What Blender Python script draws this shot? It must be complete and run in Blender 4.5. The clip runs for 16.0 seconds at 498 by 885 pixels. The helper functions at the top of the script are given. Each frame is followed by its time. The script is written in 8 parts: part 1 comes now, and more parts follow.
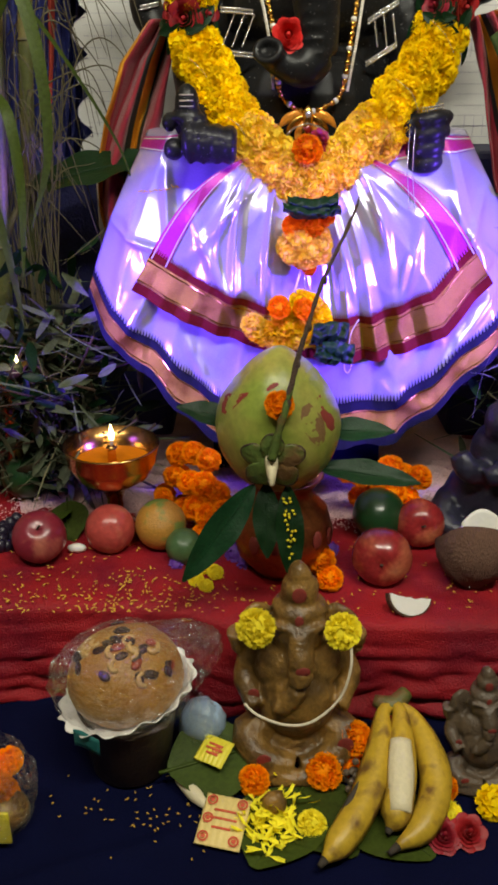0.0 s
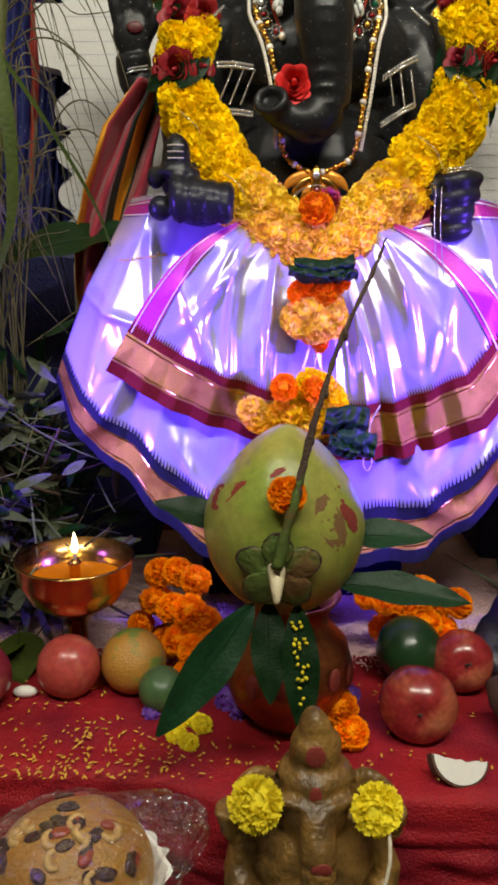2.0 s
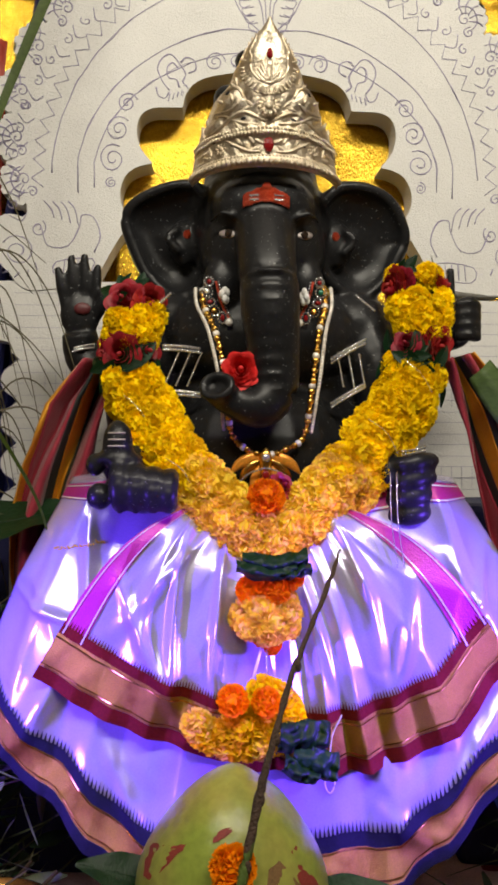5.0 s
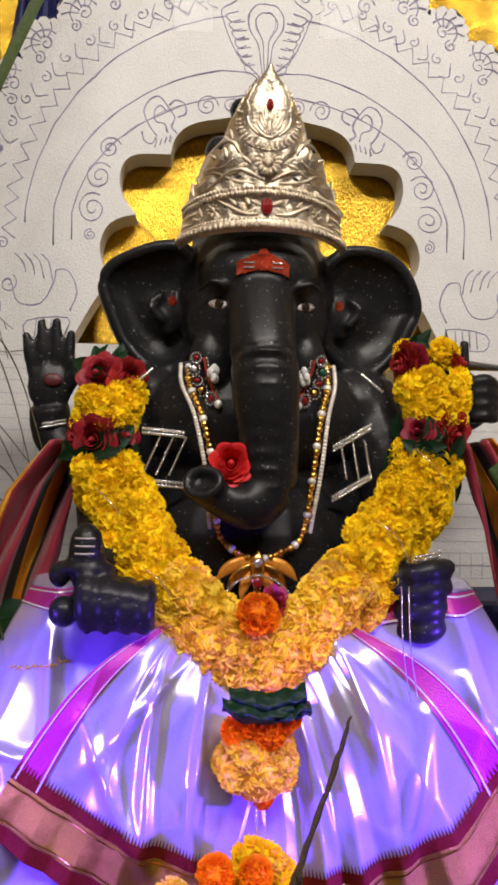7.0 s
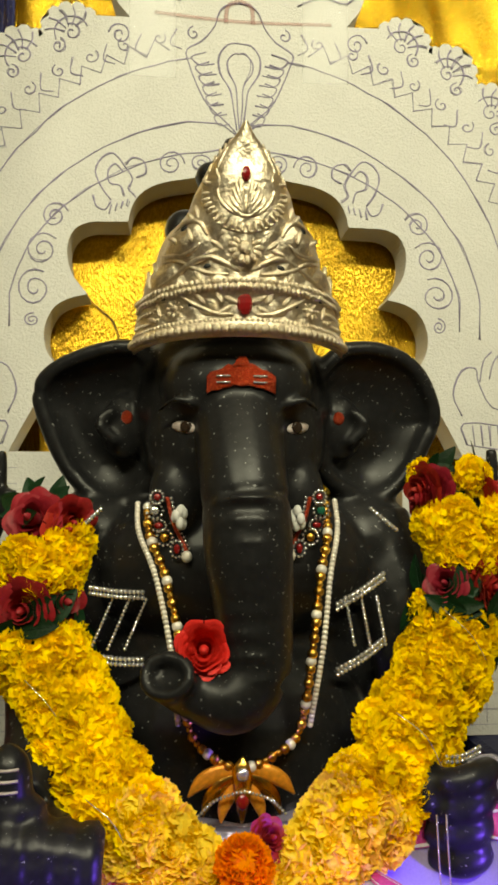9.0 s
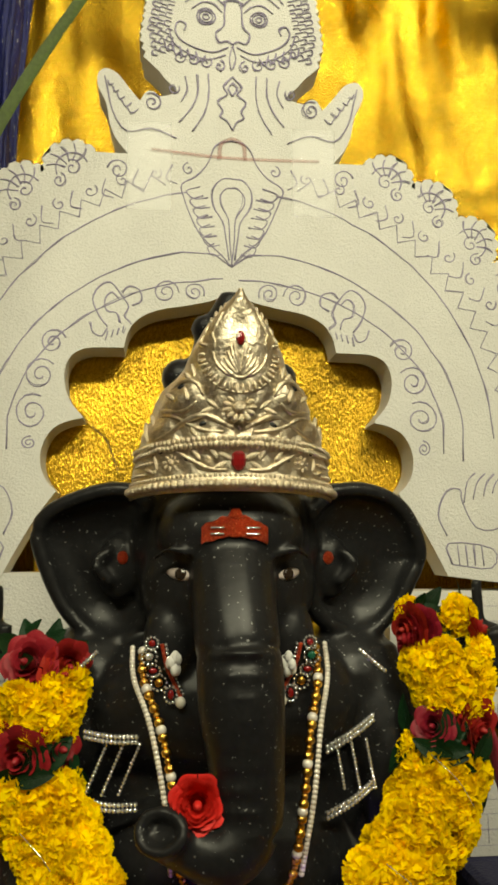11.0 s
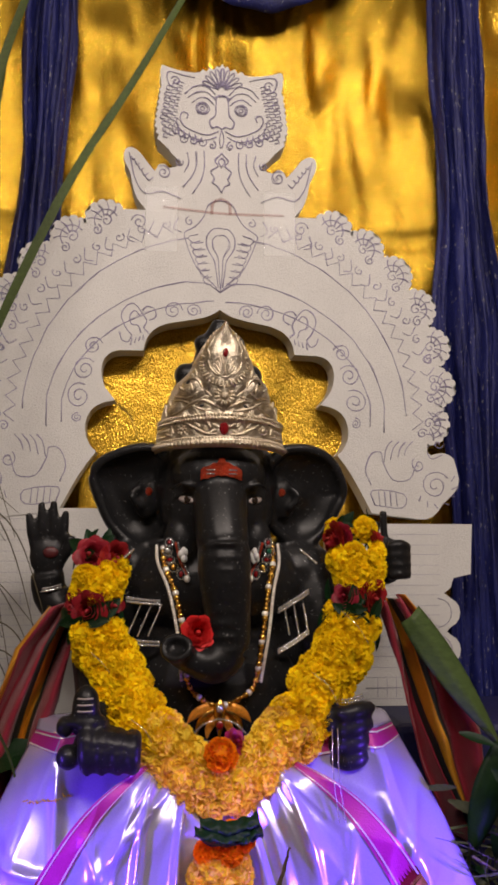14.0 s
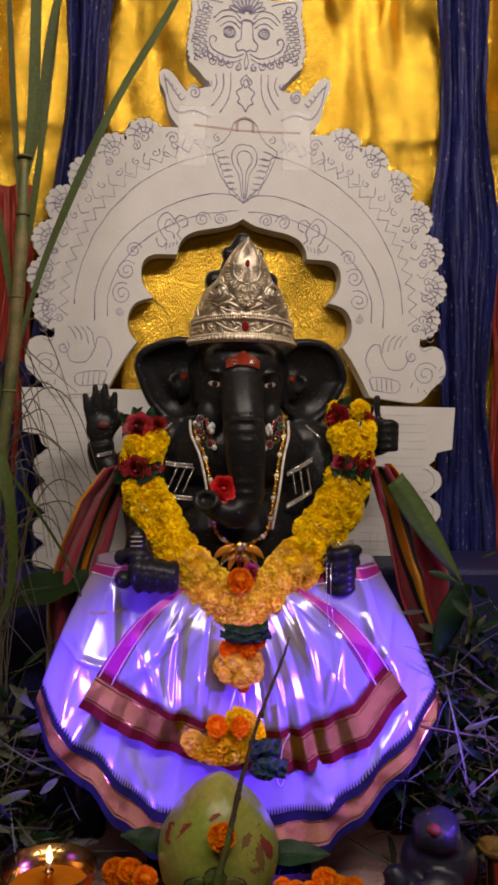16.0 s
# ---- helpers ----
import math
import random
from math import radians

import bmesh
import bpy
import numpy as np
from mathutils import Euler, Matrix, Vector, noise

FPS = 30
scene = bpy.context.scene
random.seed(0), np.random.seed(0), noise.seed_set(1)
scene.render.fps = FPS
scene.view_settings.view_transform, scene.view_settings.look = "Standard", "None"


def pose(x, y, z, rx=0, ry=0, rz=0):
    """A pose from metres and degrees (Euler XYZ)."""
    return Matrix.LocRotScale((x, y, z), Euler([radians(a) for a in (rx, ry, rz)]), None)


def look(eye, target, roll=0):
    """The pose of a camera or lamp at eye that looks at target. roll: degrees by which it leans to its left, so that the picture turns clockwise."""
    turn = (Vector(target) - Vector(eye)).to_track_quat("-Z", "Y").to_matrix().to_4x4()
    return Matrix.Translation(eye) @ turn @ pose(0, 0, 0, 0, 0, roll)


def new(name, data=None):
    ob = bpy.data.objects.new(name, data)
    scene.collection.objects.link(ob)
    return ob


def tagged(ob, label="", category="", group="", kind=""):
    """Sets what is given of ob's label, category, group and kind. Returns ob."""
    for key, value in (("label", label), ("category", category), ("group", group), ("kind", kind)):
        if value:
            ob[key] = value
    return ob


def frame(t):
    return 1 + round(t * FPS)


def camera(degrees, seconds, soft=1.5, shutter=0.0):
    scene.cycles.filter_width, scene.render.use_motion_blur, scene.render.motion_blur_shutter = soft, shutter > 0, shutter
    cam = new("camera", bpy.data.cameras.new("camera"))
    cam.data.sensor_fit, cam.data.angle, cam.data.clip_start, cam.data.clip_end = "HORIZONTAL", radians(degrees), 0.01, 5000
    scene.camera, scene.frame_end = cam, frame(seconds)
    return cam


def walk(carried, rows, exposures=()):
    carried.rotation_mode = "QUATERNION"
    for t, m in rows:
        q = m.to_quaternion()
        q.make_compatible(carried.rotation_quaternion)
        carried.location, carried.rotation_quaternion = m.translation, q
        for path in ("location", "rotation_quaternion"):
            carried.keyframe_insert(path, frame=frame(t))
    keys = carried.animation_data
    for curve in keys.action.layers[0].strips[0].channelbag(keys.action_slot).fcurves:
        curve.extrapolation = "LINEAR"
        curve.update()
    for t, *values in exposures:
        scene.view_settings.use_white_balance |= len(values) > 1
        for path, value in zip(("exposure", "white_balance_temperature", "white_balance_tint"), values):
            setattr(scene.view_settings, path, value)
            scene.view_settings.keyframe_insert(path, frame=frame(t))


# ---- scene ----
cam = camera(32.7, 16.0, soft=3.2)
METRES, EYE, TILT, LEAN, TURN = 1.6, 0.768, -24.0, 0.0, 0.0
ROWS = [
    (0.0, 0.0, 0.0, 0.0, -0.0, 0.0, 0.0),
    (0.5, 0.0011, 0.0285, -0.0014, 0.02, 3.64, -0.64),
    (1.0, 0.0005, 0.062, -0.0076, 0.03, 6.53, -0.75),
    (1.5, -0.0017, 0.1145, -0.0202, 0.35, 7.3, -0.34),
    (2.0, -0.0015, 0.1419, -0.0252, -0.34, 10.03, -0.27),
    (2.5, -0.0037, 0.1501, -0.0178, -1.01, 12.69, 0.33),
    (3.0, -0.0002, 0.1589, -0.0058, -1.55, 15.94, 0.84),
    (3.5, 0.0021, 0.1671, 0.0069, -2.11, 18.67, 1.0),
    (4.0, 0.0075, 0.1689, 0.0215, -2.22, 20.96, 0.97),
    (6.5, 0.0101, 0.2088, 0.0914, -3.68, 25.96, 0.73),
    (7.0, 0.0086, 0.2251, 0.1207, -4.0, 25.79, 0.51),
    (7.5, 0.0108, 0.2338, 0.1535, -4.28, 27.41, 0.37),
    (8.0, 0.0099, 0.261, 0.1821, -4.59, 26.33, 0.73),
    (8.5, 0.0116, 0.2848, 0.2078, -5.06, 26.87, 1.72),
    (9.0, 0.0188, 0.3084, 0.236, -4.53, 27.74, 2.09),
    (9.5, 0.0207, 0.3175, 0.2557, -5.35, 27.6, 1.55),
    (10.0, 0.021, 0.3189, 0.2708, -5.5, 28.42, 1.83),
    (12.5, -0.0065, 0.1437, 0.2241, -5.31, 34.27, 2.66),
    (13.0, -0.0093, 0.1186, 0.1859, -5.24, 33.07, 2.17),
    (13.5, -0.0119, 0.084, 0.1558, -5.81, 32.16, 1.98),
    (14.0, -0.0091, 0.0494, 0.1302, -6.39, 29.96, 2.51),
    (14.5, -0.0107, 0.0185, 0.115, -6.17, 27.66, 1.91),
    (15.0, -0.0093, -0.0271, 0.1005, -5.64, 26.23, 1.97),
    (15.5, -0.0133, -0.0679, 0.0814, -5.46, 24.16, 1.5),
    (16.0, -0.0244, -0.0979, 0.0608, -5.51, 22.04, 1.2),
]
EXPOSURES = [(0.0, 0.42, 6500, 2), (2.0, 0.48, 6500, 4), (4.0, 0.27, 7100, 2), (6.5, 0.22, 5750, 20), (7.0, 0.22, 6250, 16), (7.5, 0.24, 7500, 0), (8.0, 0.26, 6650, 10), (8.5, 0.27, 6500, 12), (9.0, 0.2, 7700, -8), (10.0, 0.2, 8600, -16),
             (12.5, -0.24, 5850, 18), (13.5, -0.30, 6300, 24), (14.5, -0.36, 6900, 20), (16.0, -0.44, 6900, 22)]
walk(cam, [(t, pose(0, 0, EYE, TILT, LEAN, TURN) @ pose(METRES * x, METRES * y, METRES * z, 90 + pitch, roll, yaw)) for t, x, y, z, yaw, pitch, roll in ROWS], EXPOSURES)

# ---- light ----
world = bpy.data.worlds.new("room_dark")
scene.world = world
world.use_nodes = True
world.node_tree.nodes["Background"].inputs[0].default_value = (0.9, 0.85, 0.8, 1)
world.node_tree.nodes["Background"].inputs[1].default_value = 0.02


def area(name, eye, target, power, color, sx, sy):
    d = bpy.data.lights.new(name, "AREA")
    d.shape, d.size, d.size_y, d.energy, d.color = "RECTANGLE", sx, sy, power, color
    ob = new(name, d)
    ob.matrix_world = look(eye, target)
    return ob


# two ceiling tubes over the visitors, and two blue lamps beside the shrine, aimed down at the skirt
area("tube_light", (0.58, -0.06, 2.16), (0.1, 1.5, 1.1), 24, (1.0, 0.93, 0.80), 0.9, 0.12)
area("tube_light", (-0.45, -0.14, 2.16), (0.1, 1.5, 1.1), 18, (1.0, 0.93, 0.80), 0.9, 0.12)


def spot(name, eye, target, power, color, cone, blend=0.6, radius=0.03):
    d = bpy.data.lights.new(name, "SPOT")
    d.energy, d.color, d.spot_size, d.spot_blend, d.shadow_soft_size = power, color, radians(cone), blend, radius
    ob = new(name, d)
    ob.matrix_world = look(eye, target)
    return ob


BLUE = (0.16, 0.06, 1.0)
spot("blue_lamp", (-0.58, 0.84, 0.56), (0.01, 1.22, 0.46), 78, BLUE, 45, 0.8)
spot("blue_lamp", (0.76, 0.84, 0.56), (0.17, 1.22, 0.46), 116, BLUE, 45, 0.8)

# ---- materials ----
def mat(name, color, rough=0.6, metal=0.0, vary=0.25, scale=40.0, bump=0.15, fine=None, hue=None, spec=0.5, coat=0.0, sheen=0.0,
        sss=0.0, trans=0.0, alpha=1.0, rand=0.0, two=None, two_scale=8.0, two_at=0.5, two_soft=0.08, stretch=(1, 1, 1), thin=0.0):
    """A surface of one base colour with grain at two sizes, relief, and if wanted a second colour in patches."""
    m = bpy.data.materials.new(name)
    m.use_nodes = True
    n, l = m.node_tree.nodes, m.node_tree.links
    p = n["Principled BSDF"]
    tc = n.new("ShaderNodeTexCoord")
    mp = n.new("ShaderNodeMapping")
    mp.inputs["Scale"].default_value = stretch
    l.new(tc.outputs["Object"], mp.inputs[0])

    def noise_at(s, detail=4.0):
        t = n.new("ShaderNodeTexNoise")
        t.inputs["Scale"].default_value, t.inputs["Detail"].default_value = s, detail
        l.new(mp.outputs[0], t.inputs["Vector"])
        return t
    big, small = noise_at(scale * 0.15), noise_at(fine or scale * 4)
    add = n.new("ShaderNodeMath")
    add.operation = "ADD"
    l.new(big.outputs[0], add.inputs[0])
    l.new(small.outputs[0], add.inputs[1])
    ramp = n.new("ShaderNodeMapRange")
    ramp.inputs["From Min"].default_value, ramp.inputs["From Max"].default_value = 0.6, 1.4
    ramp.inputs["To Min"].default_value, ramp.inputs["To Max"].default_value = 1 - vary, 1 + vary
    l.new(add.outputs[0], ramp.inputs["Value"])
    base = n.new("ShaderNodeRGB")
    base.outputs[0].default_value = (*color, 1)
    col = base.outputs[0]
    if two:
        t = noise_at(two_scale, 5.0)
        r = n.new("ShaderNodeMapRange")
        r.inputs["From Min"].default_value, r.inputs["From Max"].default_value = two_at - two_soft, two_at + two_soft
        l.new(t.outputs[0], r.inputs["Value"])
        mx = n.new("ShaderNodeMix")
        mx.data_type = "RGBA"
        l.new(r.outputs[0], mx.inputs["Factor"])
        l.new(col, mx.inputs["A"])
        mx.inputs["B"].default_value = (*two, 1)
        col = mx.outputs["Result"]
    hs = n.new("ShaderNodeHueSaturation")
    l.new(col, hs.inputs["Color"])
    val = ramp.outputs[0]
    if rand:
        oi = n.new("ShaderNodeObjectInfo")
        rr = n.new("ShaderNodeMapRange")
        rr.inputs["To Min"].default_value, rr.inputs["To Max"].default_value = 1 - rand, 1 + rand
        l.new(oi.outputs["Random"], rr.inputs["Value"])
        mu = n.new("ShaderNodeMath")
        mu.operation = "MULTIPLY"
        l.new(val, mu.inputs[0])
        l.new(rr.outputs[0], mu.inputs[1])
        val = mu.outputs[0]
        rh = n.new("ShaderNodeMapRange")
        rh.inputs["To Min"].default_value, rh.inputs["To Max"].default_value = 0.5 - rand * 0.04, 0.5 + rand * 0.04
        l.new(oi.outputs["Random"], rh.inputs["Value"])
        l.new(rh.outputs[0], hs.inputs["Hue"])
    l.new(val, hs.inputs["Value"])
    l.new(hs.outputs[0], p.inputs["Base Color"])
    p.inputs["Roughness"].default_value = rough
    p.inputs["Metallic"].default_value = metal
    p.inputs["Specular IOR Level"].default_value = spec
    p.inputs["Coat Weight"].default_value = coat
    p.inputs["Coat Roughness"].default_value = 0.12
    p.inputs["Sheen Weight"].default_value = sheen
    p.inputs["Subsurface Weight"].default_value = sss
    p.inputs["Subsurface Radius"].default_value = (0.006, 0.004, 0.002)
    p.inputs["Transmission Weight"].default_value = trans
    p.inputs["Alpha"].default_value = alpha
    if thin:
        tr, mixed = n.new("ShaderNodeBsdfTranslucent"), n.new("ShaderNodeMixShader")
        l.new(hs.outputs[0], tr.inputs["Color"])
        mixed.inputs[0].default_value = thin
        l.new(p.outputs[0], mixed.inputs[1])
        l.new(tr.outputs[0], mixed.inputs[2])
        l.new(mixed.outputs[0], n["Material Output"].inputs[0])
    if bump:
        b = n.new("ShaderNodeBump")
        b.inputs["Strength"].default_value = bump
        b.inputs["Distance"].default_value = 0.004
        l.new(add.outputs[0], b.inputs["Height"])
        l.new(b.outputs[0], p.inputs["Normal"])
    return m


M = {}
M["foam"] = mat("white_foam_board", (0.69, 0.68, 0.655), 0.75, vary=0.07, scale=120, bump=0.5, fine=420)
M["ink"] = mat("pencil_line", (0.31, 0.28, 0.40), 0.8, vary=0.4, scale=60, bump=0)
M["tape"] = mat("clear_tape", (0.92, 0.92, 0.92), 0.06, vary=0.02, alpha=0.17, bump=1.0, scale=110, spec=1.0)
M["red_ink"] = mat("red_chalk", (0.55, 0.25, 0.22), 0.8, alpha=0.22)
M["gold_cloth"] = mat("gold_tissue_cloth", (0.74, 0.46, 0.045), 0.25, 0.95, vary=0.50, scale=60, bump=0.55, fine=480, stretch=(1, 1, 0.40))
M["blue_net"] = mat("blue_net_cloth", (0.006, 0.010, 0.105), 0.6, 0.0, vary=0.6, scale=90, bump=0.5, two=(0.22, 0.22, 0.26), two_scale=260, two_at=0.665, two_soft=0.02, stretch=(1, 1, 0.3))
M["red_cloth_back"] = mat("red_curtain_cloth", (0.30, 0.03, 0.015), 0.6, vary=0.35, scale=60)
M["stone"] = mat("black_glossy_paint", (0.012, 0.012, 0.013), 0.37, spec=0.28, vary=0.4, scale=40, bump=0.06, two=(0.20, 0.20, 0.20), two_scale=330, two_at=0.685, two_soft=0.015)
M["eye_white"] = mat("eye_white_paint", (0.42, 0.36, 0.34), 0.3, bump=0)
M["eye_dark"] = mat("eye_dark_paint", (0.02, 0.012, 0.008), 0.2, bump=0)
M["red_glitter"] = mat("red_glitter_paste", (0.48, 0.040, 0.012), 0.35, 0.3, vary=0.7, scale=300, bump=1.0, two=(0.60, 0.10, 0.03), two_scale=500, two_at=0.58)
M["plum"] = mat("maroon_paint", (0.08, 0.01, 0.012), 0.5)
M["silver"] = mat("embossed_silver_foil", (0.72, 0.63, 0.49), 0.42, 1.0, vary=0.25, scale=80, bump=0.35, two=(0.50, 0.40, 0.27), two_scale=60, two_at=0.64)
M["pearl"] = mat("pearl_bead", (0.72, 0.68, 0.62), 0.25, 0.25, vary=0.1, rand=0.15)
M["gold_bead"] = mat("gold_bead", (0.70, 0.40, 0.08), 0.25, 1.0, vary=0.2, rand=0.2)
M["gem_red"] = mat("red_glass_gem", (0.20, 0.008, 0.01), 0.12, coat=0.8, bump=0)
M["gem_green"] = mat("green_glass_gem", (0.01, 0.09, 0.05), 0.12, coat=0.8, bump=0)
M["crystal"] = mat("rhinestone", (0.75, 0.75, 0.75), 0.12, 0.8, vary=0.4, scale=500)
M["organza"] = mat("shiny_white_organza", (0.46, 0.42, 0.61), 0.23, 0.45, vary=0.10, scale=30, bump=0.05, fine=500, spec=0.7)
M["pink_edge"] = mat("magenta_ribbon", (0.40, 0.02, 0.18), 0.4, 0.2, vary=0.2, scale=60, bump=0.2, fine=600)
M["gold_border"] = mat("gold_zari_border", (0.40, 0.25, 0.040), 0.48, 1.0, vary=0.35, scale=80, bump=0.5, fine=900, two=(0.24, 0.125, 0.018), two_scale=26, two_at=0.58)
M["maroon"] = mat("maroon_border_cloth", (0.11, 0.008, 0.006), 0.75, vary=0.3, scale=90, spec=0.08)
M["navy_edge"] = mat("dark_navy_border_cloth", (0.010, 0.010, 0.022), 0.75, vary=0.3, scale=90, spec=0.08)
M["marigold_y"] = mat("yellow_petal", (1.0, 0.74, 0.008), 0.6, vary=0.22, scale=70, bump=0.1, thin=0.26, spec=0.06, rand=0.14)
M["marigold_o"] = mat("orange_petal", (1.0, 0.33, 0.004), 0.6, vary=0.25, scale=70, bump=0.1, thin=0.26, spec=0.06, rand=0.14)
# the same yellow petal, with the blue lamps' peach cast put into its colour
M["blue_lit_yellow"] = mat("blue_lit_yellow_petal", (1.0, 0.74, 0.07), 0.6, vary=0.2, scale=70, bump=0.1, thin=0.26, spec=0.06, rand=0.12)
M["lemon"] = mat("lemon_petal", (1.0, 0.87, 0.05), 0.6, vary=0.2, scale=70, bump=0.1, thin=0.26, spec=0.06, rand=0.12)
M["rose"] = mat("crimson_rose_petal", (0.30, 0.008, 0.014), 0.55, vary=0.3, scale=60, sss=0.1, rand=0.2)
M["silk_rose"] = mat("red_cloth_rose", (0.66, 0.018, 0.016), 0.6, vary=0.18, scale=90)
M["leaf"] = mat("dark_green_leaf", (0.005, 0.026, 0.007), 0.48, spec=0.22, vary=0.45, scale=60, bump=0.2, rand=0.35)
M["leaf_light"] = mat("mid_green_leaf", (0.042, 0.062, 0.008), 0.5, spec=0.2, vary=0.4, scale=50, bump=0.2, rand=0.3)
M["leaf_olive"] = mat("olive_green_leaf", (0.065, 0.105, 0.030), 0.5, spec=0.25, vary=0.35, scale=50, bump=0.2, stretch=(0.3, 1, 1))
M["dry_leaf"] = mat("drying_olive_leaf", (0.075, 0.090, 0.050), 0.6, vary=0.45, scale=50, bump=0.3, rand=0.4)
M["straw"] = mat("dry_grass_stem", (0.12, 0.105, 0.055), 0.7, vary=0.4, scale=80, rand=0.3)
M["cane"] = mat("green_cane_stalk", (0.09, 0.10, 0.03), 0.5, vary=0.35, scale=50, two=(0.20, 0.15, 0.06), two_scale=18, two_at=0.55)
M["bark"] = mat("brown_twig", (0.055, 0.03, 0.018), 0.8, vary=0.5, scale=120, bump=0.8)
M["red_tier"] = mat("red_tier_cloth", (0.29, 0.008, 0.014), 0.55, spec=0.3, vary=0.35, scale=60, bump=0.6, fine=420, two=(0.19, 0.005, 0.018), two_scale=11, two_at=0.54, two_soft=0.12)
M["navy_tier"] = mat("navy_tier_cloth", (0.0022, 0.0032, 0.022), 0.85, spec=0.06, vary=0.3, scale=60, bump=0.3, fine=500)
M["coconut"] = mat("green_coconut_skin", (0.21, 0.26, 0.040), 0.34, vary=0.30, scale=30, bump=0.15, two=(0.33, 0.25, 0.07), two_scale=11, two_at=0.58, two_soft=0.15)
M["husk_cap"] = mat("coconut_calyx", (0.085, 0.13, 0.025), 0.5, vary=0.4, scale=60, bump=0.4, two=(0.13, 0.07, 0.025), two_scale=30, two_at=0.55)
M["stain"] = mat("dried_red_paste", (0.20, 0.025, 0.018), 0.7, vary=0.4, scale=120)
M["brown_stain"] = mat("brown_scuff", (0.17, 0.09, 0.03), 0.7, vary=0.4, scale=120)
M["brass"] = mat("polished_brass", (0.62, 0.34, 0.11), 0.20, 1.0, vary=0.25, scale=40, bump=0.08)
M["clay"] = mat("brown_river_clay", (0.23, 0.125, 0.030), 0.33, vary=0.35, scale=50, bump=0.5, two=(0.10, 0.055, 0.016), two_scale=26, two_at=0.52)
M["clay_grey"] = mat("grey_river_clay", (0.095, 0.068, 0.045), 0.36, vary=0.3, scale=50, bump=0.4)
M["enamel"] = mat("orange_gold_enamel", (0.80, 0.32, 0.04), 0.3, 0.45, vary=0.3, scale=80)
M["wall"] = mat("hall_wall_paint", (0.45, 0.40, 0.34), 0.8, vary=0.1, scale=10)
M["floor"] = mat("hall_floor_tile", (0.30, 0.27, 0.24), 0.4, vary=0.15, scale=10)

# ---- mesh kit ----
def finish(bm, name, material, parent=None, label="", smooth=True):
    me = bpy.data.meshes.new(name)
    bm.to_mesh(me)
    bm.free()
    if smooth:
        me.polygons.foreach_set("use_smooth", [True] * len(me.polygons))
    for m in material if isinstance(material, (list, tuple)) else [material]:
        me.materials.append(m)
    ob = new(name, me)
    if parent:
        ob.parent = parent
    if label:
        tagged(ob, label)
    return ob


def part(name, bm, material, parent, label="", smooth=True):
    return finish(bm, name, material, parent, label, smooth)


def shared(name, me, parent, m):
    ob = new(name, me)
    ob.parent = parent
    ob.matrix_local = m
    return ob


def base(name, at, label, category, group="", kind=""):
    ob = new(name)
    ob.location = at
    ob.empty_display_size = 0.02
    return tagged(ob, label, category, group, kind)


def ell(bm, c, r, rot=(0, 0, 0), seg=20, rings=12, mi=0):
    m = pose(*c, *rot) @ Matrix.Diagonal((*r, 1))
    g = bmesh.ops.create_uvsphere(bm, u_segments=seg, v_segments=rings, radius=1, matrix=m)
    for f in {f for v in g["verts"] for f in v.link_faces}:
        f.material_index = mi
    return g["verts"]


def spline(pts, n):
    """Catmull-Rom through the points, n samples a span."""
    p = [np.array(q, float) for q in pts]
    p = [2 * p[0] - p[1]] + p + [2 * p[-1] - p[-2]]
    out = []
    for i in range(1, len(p) - 2):
        a, b, c, d = p[i - 1:i + 3]
        for k in range(n):
            t = k / n
            out.append(0.5 * (2 * b + (c - a) * t + (2 * a - 5 * b + 4 * c - d) * t * t + (3 * b - a - 3 * c + d) * t ** 3))
    out.append(p[-2])
    return out


def tube(bm, pts, radii, seg=8, n=4, flat=1.0, mi=0, up=(0, 0, 1)):
    """A tapered tube along a smooth path; flat < 1 presses it along up."""
    four = spline([(*p, r) for p, r in zip(pts, radii if hasattr(radii, "__len__") else [radii] * len(pts))], n)
    rings = []
    for i, q in enumerate(four):
        a, b = four[max(i - 1, 0)][:3], four[min(i + 1, len(four) - 1)][:3]
        d = Vector(b - a)
        d = d.normalized() if d.length > 1e-9 else Vector((0, 0, 1))
        u = Vector(up)
        if abs(u.dot(d)) > 0.95:
            u = Vector((1, 0, 0))
        s = d.cross(u).normalized()
        w = s.cross(d)
        r = max(float(q[3]), 1e-5)
        rings.append([bm.verts.new(Vector(q[:3]) + s * (r * math.cos(2 * math.pi * k / seg)) + w * (r * flat * math.sin(2 * math.pi * k / seg))) for k in range(seg)])
    fs = []
    for A, B in zip(rings, rings[1:]):
        for k in range(seg):
            fs.append(bm.faces.new((A[k], A[(k + 1) % seg], B[(k + 1) % seg], B[k])))
    fs.append(bm.faces.new(rings[0][::-1]))
    fs.append(bm.faces.new(rings[-1]))
    for f in fs:
        f.material_index = mi


def lathe(bm, prof, seg=32, at=(0, 0, 0), mi=0):
    """Turn a profile of (radius, height) about the upright axis."""
    rings = [[bm.verts.new((at[0] + max(r, 1e-4) * math.cos(2 * math.pi * k / seg), at[1] + max(r, 1e-4) * math.sin(2 * math.pi * k / seg), at[2] + z)) for k in range(seg)] for r, z in prof]
    for A, B in zip(rings, rings[1:]):
        for k in range(seg):
            bm.faces.new((A[k], A[(k + 1) % seg], B[(k + 1) % seg], B[k])).material_index = mi


def grid(bm, fn, nu, nv, mi=0):
    v = [[bm.verts.new(fn(i / nu, j / nv)) for j in range(nv + 1)] for i in range(nu + 1)]
    for i in range(nu):
        for j in range(nv):
            bm.faces.new((v[i][j], v[i + 1][j], v[i + 1][j + 1], v[i][j + 1])).material_index = mi
    return v


